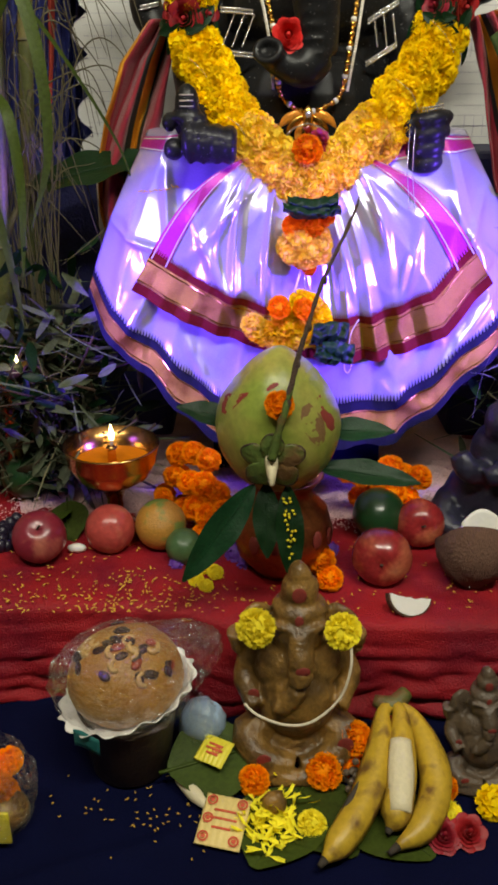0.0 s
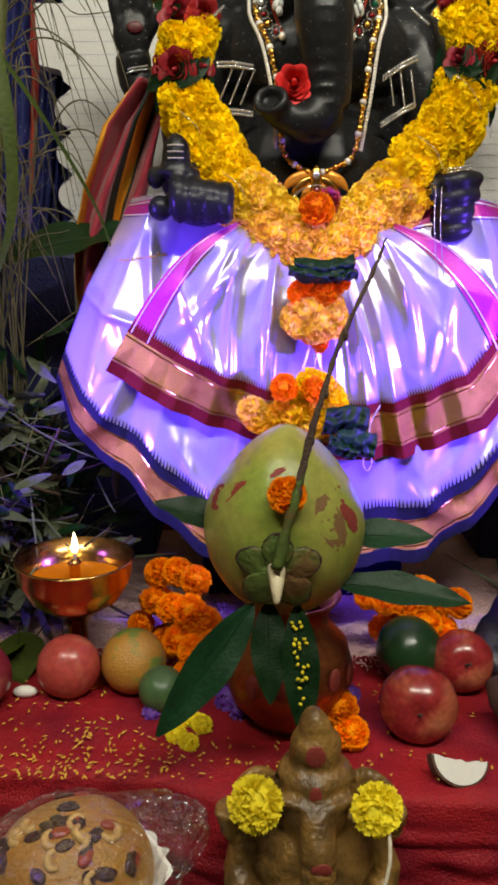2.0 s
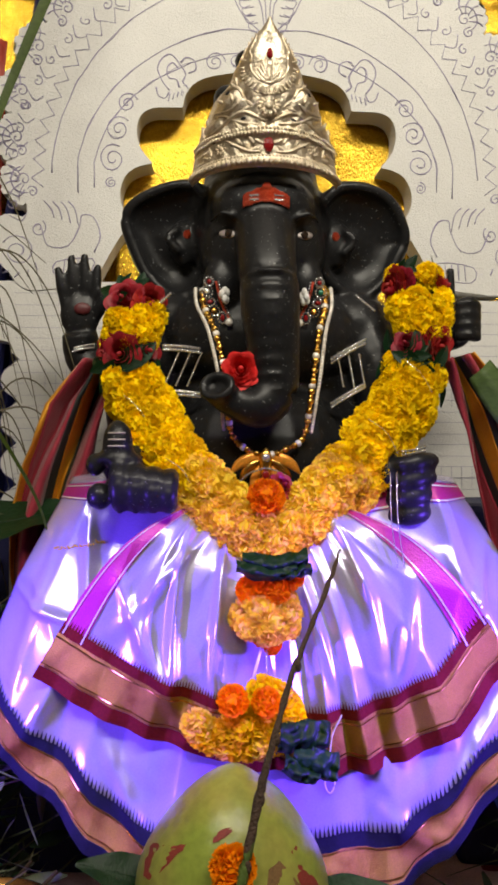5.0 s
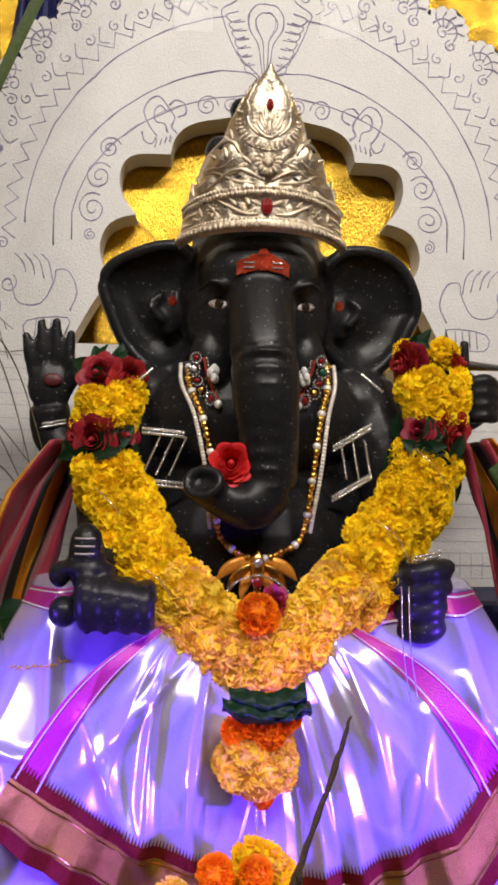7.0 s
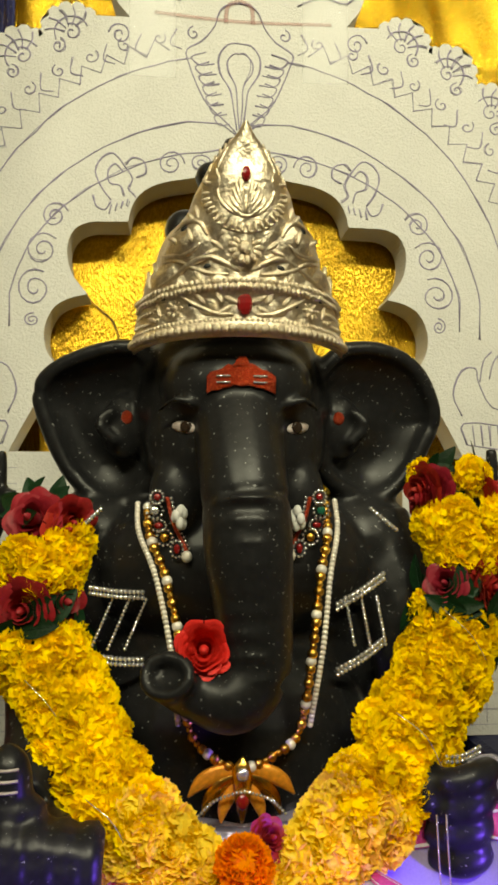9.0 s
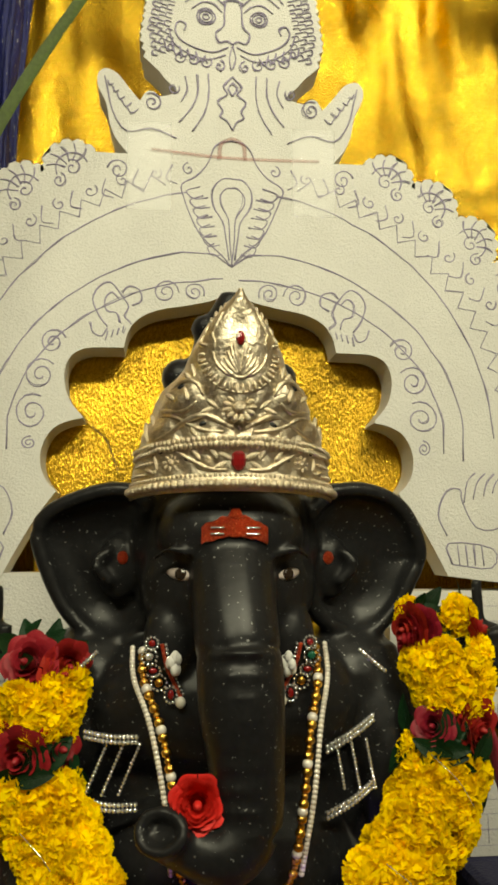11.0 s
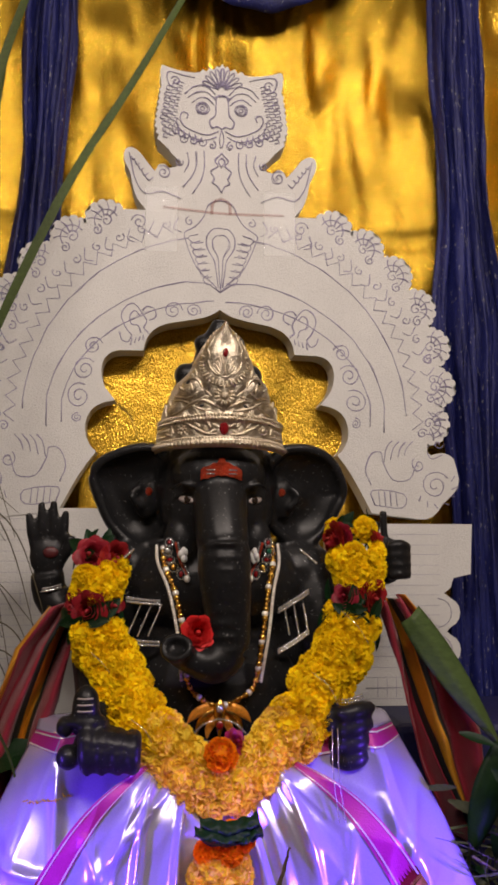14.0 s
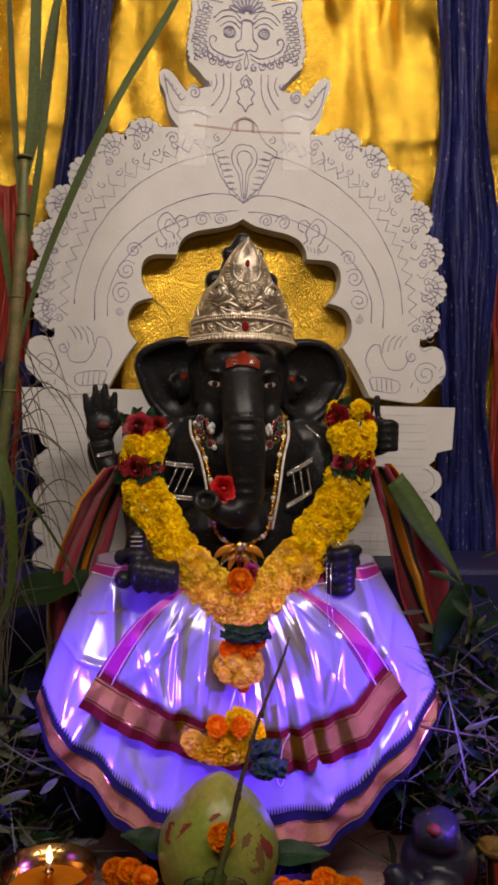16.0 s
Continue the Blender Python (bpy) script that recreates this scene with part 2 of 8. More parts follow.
def thicken(ob, t, offset=0.0):
    s = ob.modifiers.new("thickness", "SOLIDIFY")
    s.thickness, s.offset = t, offset
    return ob


def slab(bm, outline, y0, y1, mi=0):
    """A board cut to an outline of (x, z), from y0 (front) to y1."""
    f = [bm.verts.new((x, y0, z)) for x, z in outline]
    b = [bm.verts.new((x, y1, z)) for x, z in outline]
    n = len(outline)
    faces = [bm.faces.new(f), bm.faces.new(b[::-1])]
    for i in range(n):
        faces.append(bm.faces.new((f[i], b[i], b[(i + 1) % n], f[(i + 1) % n])))
    for q in faces:
        q.material_index = mi
    bmesh.ops.recalc_face_normals(bm, faces=bm.faces)
    bmesh.ops.triangulate(bm, faces=faces[:2])


def bevelled_box(bm, lo, hi, r=0.004):
    m = Matrix.Translation([(a + b) / 2 for a, b in zip(lo, hi)]) @ Matrix.Diagonal([b - a for a, b in zip(lo, hi)] + [1])
    g = bmesh.ops.create_cube(bm, size=1, matrix=m)
    es = list({e for v in g["verts"] for e in v.link_edges})
    bmesh.ops.bevel(bm, geom=es, offset=r, segments=2, affect="EDGES", profile=0.5)


def interp(table, x):
    xs, ys = zip(*table)
    return float(np.interp(x, xs, ys))


def nz(x, y, z, s):
    return noise.noise(Vector((x * s, y * s, z * s)))

# ---- setting ----
FLOOR = -0.45


def setting(name, bm, material, label, category, smooth=False):
    ob = finish(bm, name, material, smooth=smooth)
    return tagged(ob, label, category, kind="structure")


bm = bmesh.new(); bevelled_box(bm, (-2.4, -2.6, FLOOR - 0.1), (2.6, 2.2, FLOOR), 0.002)
setting("floor", bm, M["floor"], "plain hall floor of dull beige tiles", "floor")
bm = bmesh.new(); bevelled_box(bm, (-2.4, -2.6, 2.6), (2.6, 2.2, 2.7), 0.002)
setting("ceiling", bm, M["wall"], "plain painted hall ceiling", "ceiling")
for name, lo, hi in (("wall_north", (-2.4, 2.1, FLOOR), (2.6, 2.2, 2.6)), ("wall_south", (-2.4, -2.6, FLOOR), (2.6, -2.5, 2.6)),
                     ("wall_west", (-2.5, -2.5, FLOOR), (-2.4, 2.1, 2.6)), ("wall_east", (2.6, -2.5, FLOOR), (2.7, 2.1, 2.6))):
    bm = bmesh.new(); bevelled_box(bm, lo, hi, 0.002)
    setting(name, bm, M["wall"], "plain painted wall of the hall", "wall")


# gold cloth that hangs behind the shrine, in gathered folds with a stitched seam
def gold_fold(x, z):
    return (0.044 * nz(x, 0.3, z * 0.22, 6.5) + 0.026 * nz(x, 5.3, z * 0.15, 15) + 0.018 * abs(nz(x + 0.05 * z, 1.0, z * 0.2, 20)) + 0.010 * abs(nz(x, 2.0, z * 0.7, 9)) + 0.004 * nz(x, 2.0, z, 14) + 0.0065 * abs(nz(x, 7.0, z * 0.10, 42)) + 0.0022 * abs(nz(x, 9.0, z * 0.12, 95)) + 0.006 * max(0.0, 1 - 5 * abs(nz(x + 0.1 * z, 3.0, z * 0.25, 7))) + 0.0012 * nz(x, 4.0, z * 2.2, 30)
            - 0.030 * math.exp(-((x - 0.095 - 0.02 * (z - 1.8)) / 0.018) ** 2) * max(0.0, min(1.0, (z - 1.70) / 0.15)))


bm = bmesh.new()
grid(bm, lambda u, v: (lambda x, z: (x, 1.735 + gold_fold(x, z) + 0.012 * math.exp(-((z - 1.50) / 0.012) ** 2), z))(-1.1 + 2.4 * u, -0.1 + 2.45 * v), 260, 150)
curtain = thicken(setting("backdrop", bm, M["gold_cloth"], "gathered shiny gold tissue cloth hung behind the shrine", "curtain", True), 0.002)


def drape(name, xs, y, width, zlo, zhi, material, label, folds=5, seed=0.0):
    """A gathered strip of cloth hanging along a line of (z, x)."""
    bm = bmesh.new()

    def at(u, v):
        z = zhi + (zlo - zhi) * v
        x = interp(xs, z)
        w = width * (0.85 + 0.55 * nz(seed, 0, z, 2.6))
        return (x + (u - 0.5) * w + 0.006 * nz(seed, u * 4, z, 8), y - 0.034 * nz(seed, u * folds * 1.1, z * 0.5, 1.6) - 0.014 * abs(nz(u * 7, seed, z * 1.2, 1.3)) - 0.01 * math.sin(math.pi * u) + 0.005 * nz(u * 9, seed, z, 20), z)
    grid(bm, at, 60, 110)
    ob = finish(bm, name, material)
    thicken(ob, 0.0015)
    return tagged(ob, label, "drape")


drape("blue_drape", [(-0.1, -0.36), (0.6, -0.335), (1.0, -0.285), (1.2, -0.250), (1.4, -0.226), (1.6, -0.214), (1.85, -0.208), (2.3, -0.20)], 1.675, 0.105, -0.05, 2.3, M["blue_net"], "dark blue net drape gathered beside the gold cloth", 5, 3.0)
drape("blue_drape", [(-0.1, 0.62), (0.6, 0.605), (1.1, 0.590), (1.5, 0.580), (1.75, 0.573), (2.3, 0.568)], 1.675, 0.125, -0.05, 2.3, M["blue_net"], "dark blue net drape hanging beside the white arch", 5, 9.0)
drape("blue_drape", [(-0.1, -0.44), (0.6, -0.41), (1.02, -0.37)], 1.668, 0.13, -0.05, 1.02, M["blue_net"], "lower fold of dark blue net drape behind the cane stalks", 4, 7.0)
drape("red_drape", [(-0.1, 0.705), (1.2, 0.705), (2.3, 0.78)], 1.690, 0.11, -0.05, 1.30, M["red_cloth_back"], "dull red curtain strip beyond the blue drape", 4, 5.0)
drape("red_drape", [(-0.1, -0.44), (1.0, -0.39), (1.2, -0.37), (2.3, -0.40)], 1.690, 0.15, -0.05, 1.38, M["red_cloth_back"], "dull red curtain strip beyond the blue drape", 4, 6.0)

# the blue swag across the top
bm = bmesh.new()


def swag(u, v):
    x = -0.20 + 0.77 * u
    low = 2.28 - 0.365 * (1 - (2 * u - 1) ** 2)
    z = low + (2.34 - low) * v
    return (x, 1.665 - 0.02 * math.sin(math.pi * v) - 0.012 * math.cos(9 * v * math.pi + 3 * nz(u, 0, v, 3)) * (1 - 0.4 * v), z + 0.006 * nz(u * 3, v, 1, 6))


grid(bm, swag, 70, 40)
tagged(thicken(finish(bm, "blue_swag", M["blue_net"]), 0.0015), "dark blue net swag looped across the gold cloth", "drape")

# the gold-covered board right behind the opening
bm = bmesh.new()
grid(bm, lambda u, v: (-0.13 + 0.47 * u, 1.630 + 0.0025 * nz(u * 4, v * 5, 0, 1.5), 0.70 + 0.68 * v), 60, 70)
tagged(thicken(finish(bm, "gold_panel", M["gold_cloth"]), 0.004, -1.0), "flat panel covered in gold cloth behind the arch opening", "panel")
# thin dark tube laid on the panel to draw its crease crack
bm = bmesh.new()
tube(bm, [(-0.085, 1.6275, 1.165), (-0.060, 1.6275, 1.140), (-0.045, 1.6275, 1.125), (-0.030, 1.6275, 1.085)], 0.0007, 5, 4)
tagged(finish(bm, "loose_thread", M["bark"]), "dark line drawn for a crease crack in the gold panel", "thread")

# tiers: a navy-covered platform and a red-covered step
TIER = 0.135
bm = bmesh.new(); bevelled_box(bm, (-0.75, 0.52, FLOOR), (0.95, 1.63, -0.006), 0.01)
setting("platform", bm, M["navy_tier"], "low platform under the navy cloth", "platform")
bm = bmesh.new()


def navy(u, v):
    x, y = -0.76 + 1.72 * u, 0.50 + 0.50 * v
    z = 0.006 * nz(x, y, 0, 7) + 0.003 * nz(x, y, 4, 19) + 0.002
    if v < 0.04:
        z = -0.16 * (0.04 - v) / 0.04
    bump = math.exp(-((y - 0.60 - 0.4 * (x + 0.25)) / 0.010) ** 2) * (1 if x < -0.05 else 0)
    return (x, y, z + 0.006 * bump)


grid(bm, navy, 150, 60)
tagged(thicken(finish(bm, "navy_cloth", M["navy_tier"]), 0.002, 1.0), "rumpled dark navy cloth over the front platform", "cloth")


def red_edge(x):
    return 0.868 + 0.010 * nz(x, 0, 0, 6) + (0.035 * max(0.0, min(1.0, (-x - 0.02) / 0.06)))


bm = bmesh.new()


def red(u, v):
    x = -0.74 + 1.68 * u
    e = red_edge(x)
    if v < 0.35:
        k = v / 0.35
        return (x, e - 0.016 * (1 - k) - 0.022 * abs(nz(x, 0, k * 0.5, 9)) * (1 - k) - 0.010 * nz(x * 2.5, 0, k, 12) * (1 - k) - 0.005 * math.sin(x * 55 + 5 * nz(x, 0, 0, 5)) * (1 - k), 0.004 + (TIER - 0.004) * k - 0.002)
    k = (v - 0.35) / 0.65
    return (x, e + (1.62 - e) * k, TIER + 0.004 * nz(x, k * 2, 0, 9) + (0.003 * nz(x, k * 2, 3, 26) + 0.003 * max(0.0, 1 - 4 * abs(nz(x * 1.3, k * 1.6, 8, 7))) ** 2 * (k < 0.25)) * (1 if k > 0.03 else 0))


grid(bm, red, 220, 90)
tagged(thicken(finish(bm, "red_cloth", M["red_tier"]), 0.002, 1.0), "creased red cloth covering the upper step", "cloth")
bm = bmesh.new(); bevelled_box(bm, (-0.73, 0.92, -0.004), (0.93, 1.60, TIER - 0.012), 0.006)
setting("step", bm, M["red_tier"], "step under the red cloth", "step")
bm = bmesh.new(); bevelled_box(bm, (-0.06, 1.30, TIER - 0.004), (0.22, 1.50, 0.46), 0.01)
tagged(finish(bm, "idol_seat", M["navy_tier"], smooth=False), "dark cloth-covered seat under the idol's skirt", "seat")

# ---- the white foam arch ----
AX, AY, AT = 0.104, 1.573, 0.050


def arc(c, r, a0, a1, n):
    return [(c[0] + r * math.cos(math.radians(a0 + (a1 - a0) * k / n)), c[1] + r * math.sin(math.radians(a0 + (a1 - a0) * k / n))) for k in range(n + 1)]


def lobe(p, q, bulge, n=7):
    (x0, z0), (x1, z1) = p, q
    nx, nz_ = z1 - z0, x0 - x1
    L = math.hypot(nx, nz_)
    return [(x0 + (x1 - x0) * k / n + nx / L * bulge * math.sin(math.pi * k / n), z0 + (z1 - z0) * k / n + nz_ / L * bulge * math.sin(math.pi * k / n)) for k in range(n)]


def bowed(pts, n=4):
    """A smooth run through (u, z) points, without its last one."""
    return [(float(q[0]), float(q[1])) for q in spline(pts, n)][:-1]


INNER = (bowed([(0.0, 1.306), (0.022, 1.294), (0.055, 1.286), (0.090, 1.279), (0.112, 1.268), (0.124, 1.252), (0.129, 1.233)])
         + bowed([(0.129, 1.232), (0.150, 1.2315), (0.174, 1.230), (0.191, 1.220), (0.198, 1.199), (0.194, 1.174), (0.184, 1.158), (0.174, 1.147)])
         + bowed([(0.175, 1.146), (0.195, 1.141), (0.212, 1.130), (0.222, 1.108), (0.221, 1.085), (0.212, 1.068), (0.203, 1.060)])
         + bowed([(0.204, 1.059), (0.225, 1.030), (0.245, 0.995), (0.262, 0.962)]) + [(0.262, 0.962)])
SHELLS = [(0.196, 1.455, 62), (0.252, 1.424, 52), (0.303, 1.378, 42), (0.345, 1.320, 28), (0.370, 1.252, 14), (0.378, 1.182, 0), (0.366, 1.118, -16)]


def shell_edge(x, z, a, r=0.036):
    """A scalloped fan of small lobes, facing the way a."""
    out = []
    for i in range(6):
        a0 = a + 80 - i * 26.6
        cx, cz = x + r * 0.82 * math.cos(math.radians(a0 - 13)), z + r * 0.82 * math.sin(math.radians(a0 - 13))
        out += arc((cx, cz), r * 0.26, a0 + 60, a0 - 86, 3)
    return out


OUTER = [(0.0, 1.476), (0.170, 1.477), (0.184, 1.470)] + [(x + 0.012 * math.cos(math.radians(a)), z + 0.012 * math.sin(math.radians(a))) for x, z, a in SHELLS]
OUTER += [(0.368, 1.096), (0.362, 1.080), (0.362, 1.068)] + lobe((0.368, 1.062), (0.416, 1.050), -0.010, 6) + lobe((0.414, 1.040), (0.392, 0.985), -0.014, 4)
OUTER += lobe((0.388, 0.978), (0.330, 0.955), -0.014, 5) + [(0.300, 0.957), (0.262, 0.962)]


def clean(pts, d=0.0022):
    out = [pts[0]]
    for q in pts[1:]:
        if math.hypot(q[0] - out[-1][0], q[1] - out[-1][1]) > d:
            out.append(q)
    return out


right = clean(OUTER + INNER[::-1][1:])
outline = [(AX + u, z) for u, z in right] + [(AX - u, z) for u, z in right[::-1] if u > 1e-4]
bm = bmesh.new(); slab(bm, outline, AY, AY + AT)
arch = base("foam_arch", (0, 0, 0), "white foam arch with cusped opening and pencilled scrollwork", "arch")
part("board", bm, M["foam"], arch, smooth=False)

for sx in (1, -1):
    for x, z, a in SHELLS:
        bm = bmesh.new()
        pts = [(x + 0.010 * math.cos(math.radians(a + 150)), z + 0.010 * math.sin(math.radians(a + 150)))] + shell_edge(x, z, a) + [(x + 0.010 * math.cos(math.radians(a - 150)), z + 0.010 * math.sin(math.radians(a - 150)))]
        slab(bm, [(AX + sx * u, w) for u, w in clean(pts, 0.0012)], AY + 0.0006, AY + AT - 0.001)
        part("shell", bm, M["foam"], arch, smooth=False)

CREST = [(0.0, 1.474), (0.125, 1.474)] + bowed([(0.130, 1.479), (0.1445, 1.497), (0.152, 1.517), (0.157, 1.5425), (0.167, 1.563), (0.168, 1.580), (0.159, 1.5885), (0.1445, 1.583), (0.130, 1.5655), (0.116, 1.548)], 3)
CREST += bowed([(0.115, 1.548), (0.108, 1.560), (0.098, 1.561), (0.090, 1.555), (0.070, 1.563), (0.084, 1.578), (0.0965, 1.5945)], 3)
for k in range(9):
    t = k / 9
    CREST += [(interp([(0, 0.108), (0.3, 0.115), (0.6, 0.111), (1, 0.106)], t + 0.03) + 0.0035, 1.604 + 0.100 * t + 0.003), (interp([(0, 0.108), (0.3, 0.115), (0.6, 0.111), (1, 0.106)], t + 0.08) - 0.0005, 1.604 + 0.100 * t + 0.010)]
CREST += bowed([(0.107, 1.710), (0.109, 1.726), (0.106, 1.7415), (0.092, 1.738), (0.070, 1.733), (0.040, 1.731)], 3)
CREST += [(0.040, 1.733), (0.034, 1.739), (0.028, 1.735), (0.022, 1.743), (0.015, 1.739), (0.009, 1.747), (0.005, 1.744), (0.0, 1.751)]
bm = bmesh.new(); slab(bm, [(AX + u, z) for u, z in CREST] + [(AX - u, z) for u, z in CREST[::-1] if u > 1e-4], AY + 0.001, AY + AT - 0.001)
crest = base("foam_crest", (0, 0, 0), "white foam crest with pencilled mask standing on the arch", "ornament")
part("board", bm, M["foam"], crest, smooth=False)

# pillars of stepped foam
for sgn, ztop in ((1, 0.944), (-1, 0.966)):
    P = [(0.252, ztop), (0.440, ztop), (0.436, ztop - 0.085), (0.405, ztop - 0.092), (0.400, ztop - 0.108), (0.388, ztop - 0.118)]
    for k in range(5):
        zc = ztop - 0.150 - 0.062 * k
        P += [(0.392, zc + 0.030)] + arc((0.390, zc), 0.026, 70, -70, 6)
    zb = 0.613 if sgn < 0 else 0.641
    P = [q for q in P if q[1] > zb + 0.004] + [(0.385, zb), (0.19, zb), (0.19, ztop)]
    if sgn < 0:
        P = [(u - 0.016, z) for u, z in P]
    bm = bmesh.new(); slab(bm, [(AX + sgn * u, z) for u, z in clean(P)], AY + 0.002, AY + AT + 0.02)
    pil = base("foam_pillar", (0, 0, 0), "white foam pillar with scalloped side under the arch", "pillar", "pillars of the arch")
    part("board", bm, M["foam"], pil, smooth=False)
    bm = bmesh.new()
    for k in range(9):
        z = max(ztop - 0.018 - 0.034 * k, zb + 0.03)
        for dz in (0.0, -0.018):
            tube(bm, [(AX + sgn * 0.25, AY + 0.0015, z + dz), (AX + sgn * 0.38, AY + 0.0018, z + dz)], 0.00025, 4, 1)
    for k in range(5):
        zc = ztop - 0.150 - 0.062 * k
        tube(bm, [(AX + sgn * x, AY + 0.001, z) for x, z in arc((0.376, zc), 0.024, 90, -90, 10)], 0.0006, 4, 1)
        for j in range(0 if k % 2 else 5):
            tube(bm, [(AX + sgn * (0.27 + 0.016 * j), AY + 0.001, zc + 0.018), (AX + sgn * (0.27 + 0.016 * j), AY + 0.001, zc - 0.014)], 0.0003, 4, 1)
    part("drawn_line", bm, M["ink"], pil, "thin purple pencil lines")

# pencil lines on the arch
bm = bmesh.new()
LW = 0.0008


def line(pts, w=LW):
    for s in (1, -1):
        for j in (0, 1):
            tube(bm, [(AX + s * u + 0.0024 * nz(u, z, s + 4 * j, 36), AY - 0.0003, z + 0.0024 * nz(z, u, s + 7 * j, 36)) for u, z in pts], w * (0.95 - 0.40 * j), 4, 1 if len(pts) > 20 else 3, up=(0, 1, 0))


def spiral(c, r, turns, a0, w=LW, cw=1):
    n = int(14 * turns)
    line([(c[0] + r * (1 - k / n * 0.85) * math.cos(math.radians(a0 + cw * 360 * turns * k / n)), c[1] + r * (1 - k / n * 0.85) * math.sin(math.radians(a0 + cw * 360 * turns * k / n))) for k in range(n + 1)], w)


def band(a, b, a0=90, a1=4, n=30):
    """Half an ellipse of the arch's drawn rings, from the middle to the foot."""
    return [(a * math.cos(math.radians(a0 + (a1 - a0) * k / n)), 1.118 + b * math.sin(math.radians(a0 + (a1 - a0) * k / n))) for k in range(n + 1)]


line(band(0.325, 0.317, 80, 2))
line([(0.0, 1.336), (0.022, 1.352)] + band(0.288, 0.240, 78, 6) + [(0.286, 1.100)])
line(band(0.264, 0.203, 88, 8) + [(0.261, 1.108)])
zz = []
for k, (u, z) in enumerate(band(0.346, 0.338, 76, -2, 32)):
    d = 0.009 if k % 2 else -0.009
    L = math.hypot(u, z - 1.118)
    zz.append((u + u / L * d, z + (z - 1.118) / L * d))
line(zz)
for i, (c, r) in enumerate((((0.046, 1.304), 0.013), ((0.080, 1.302), 0.016), ((0.212, 1.237), 0.016), ((0.225, 1.197), 0.020), ((0.234, 1.152), 0.022), ((0.236, 1.116), 0.009))):
    spiral(c, r, 1.8, 200 - 20 * i, cw=-1)
# small beast figures beside the opening
line([(0.120, 1.262), (0.128, 1.270), (0.124, 1.282), (0.132, 1.296), (0.146, 1.312), (0.160, 1.306), (0.166, 1.290), (0.160, 1.272), (0.150, 1.258)], 0.0009)
line([(0.134, 1.262), (0.138, 1.274), (0.150, 1.278), (0.152, 1.292), (0.144, 1.300), (0.136, 1.292)], 0.0009)
line([(0.120, 1.284), (0.110, 1.290), (0.112, 1.304), (0.124, 1.308), (0.132, 1.300)], 0.0009)
line([(0.150, 1.256), (0.156, 1.246), (0.166, 1.250), (0.170, 1.262)], 0.0009)
for k in range(4):
    line([(0.128 + 0.007 * k, 1.258 - 0.002 * k), (0.130 + 0.007 * k, 1.250 - 0.003 * k)], 0.0008)
for x, z, a in SHELLS:
    line([(x + 0.020 * math.cos(math.radians(a + d)), z + 0.020 * math.sin(math.radians(a + d))) for d in (90, 60, 30, 0, -30, -60, -90)])
    b0 = math.radians(a - 110)
    spiral((x + 0.022 * math.cos(b0), z + 0.022 * math.sin(b0)), 0.009, 1.4, a + 40)
for x, z, a in SHELLS:
    for k in range(5):
        b = math.radians(a - 60 + 30 * k)
        line([(x + 0.008 * math.cos(b), z + 0.008 * math.sin(b)), (x + 0.022 * math.cos(b + 0.12), z + 0.022 * math.sin(b + 0.12)), (x + 0.031 * math.cos(b), z + 0.031 * math.sin(b))])
    spiral((x, z), 0.011, 1.2, a)
# the key motif in the middle and the scrolls at the feet
line([(0.0, 1.336), (0.014, 1.352), (0.036, 1.374), (0.050, 1.398), (0.060, 1.424), (0.063, 1.440), (0.044, 1.452), (0.030, 1.470), (0.022, 1.490), (0.012, 1.498), (0.0, 1.500)])
line([(0.0, 1.338), (0.003, 1.370), (0.004, 1.398), (0.013, 1.415), (0.014, 1.428), (0.007, 1.437), (0.0, 1.438)])
line([(0.004, 1.345), (0.008, 1.375), (0.011, 1.394), (0.023, 1.414), (0.024, 1.434), (0.013, 1.448), (0.0, 1.450)])
for k in range(7):
    line([(0.012 + 0.003 * k, 1.352 + 0.012 * k), (0.024 + 0.004 * k, 1.350 + 0.012 * k), (0.030 + 0.0045 * k, 1.360 + 0.012 * k), (0.021 + 0.003 * k, 1.366 + 0.012 * k)], 0.0007)
spiral((0.375, 1.010), 0.026, 1.8, 30)
spiral((0.345, 1.045), 0.013, 1.4, 120)
spiral((0.140, 1.455), 0.014, 1.5, 10)
for k in range(4):
    line([(0.285 + 0.012 * k, 1.050 + 0.004 * k), (0.290 + 0.012 * k, 1.075), (0.300 + 0.012 * k, 1.086)])
line([(0.268, 0.975), (0.315, 0.972), (0.318, 0.995), (0.264, 1.000), (0.268, 0.975)])
for k in range(4):
    line([(0.277 + 0.010 * k, 0.974), (0.275 + 0.010 * k, 0.998)])
line([(0.262, 1.010), (0.252, 1.035), (0.262, 1.062), (0.280, 1.066), (0.283, 1.050), (0.300, 1.020), (0.330, 1.020), (0.340, 1.045)])
for k in range(7):
    b = math.radians(-150 + 28 * k)
    line([(0.375 + 0.030 * math.cos(b), 1.008 + 0.030 * math.sin(b)), (0.375 + 0.040 * math.cos(b + 0.2), 1.008 + 0.038 * math.sin(b + 0.2))])
# curls in the outer ring and a vine in the inner one
for k in range(15):
    a = math.radians(82 - 88 * k / 14)
    c = (0.384 * math.cos(a), 1.118 + 0.346 * math.sin(a))
    spiral(c, 0.0085, 1.1, math.degrees(a) + 60 * (k % 2), 0.0007, 1 if k % 2 else -1)
    b = a - 0.05
    line([(0.366 * math.cos(b), 1.118 + 0.328 * math.sin(b)), (0.376 * math.cos(b - 0.03), 1.118 + 0.338 * math.sin(b - 0.03)), (0.392 * math.cos(b), 1.118 + 0.354 * math.sin(b))], 0.0007)
part("drawn_line", bm, M["ink"], arch, "thin purple pencil scrolls and arcs")

bm = bmesh.new()


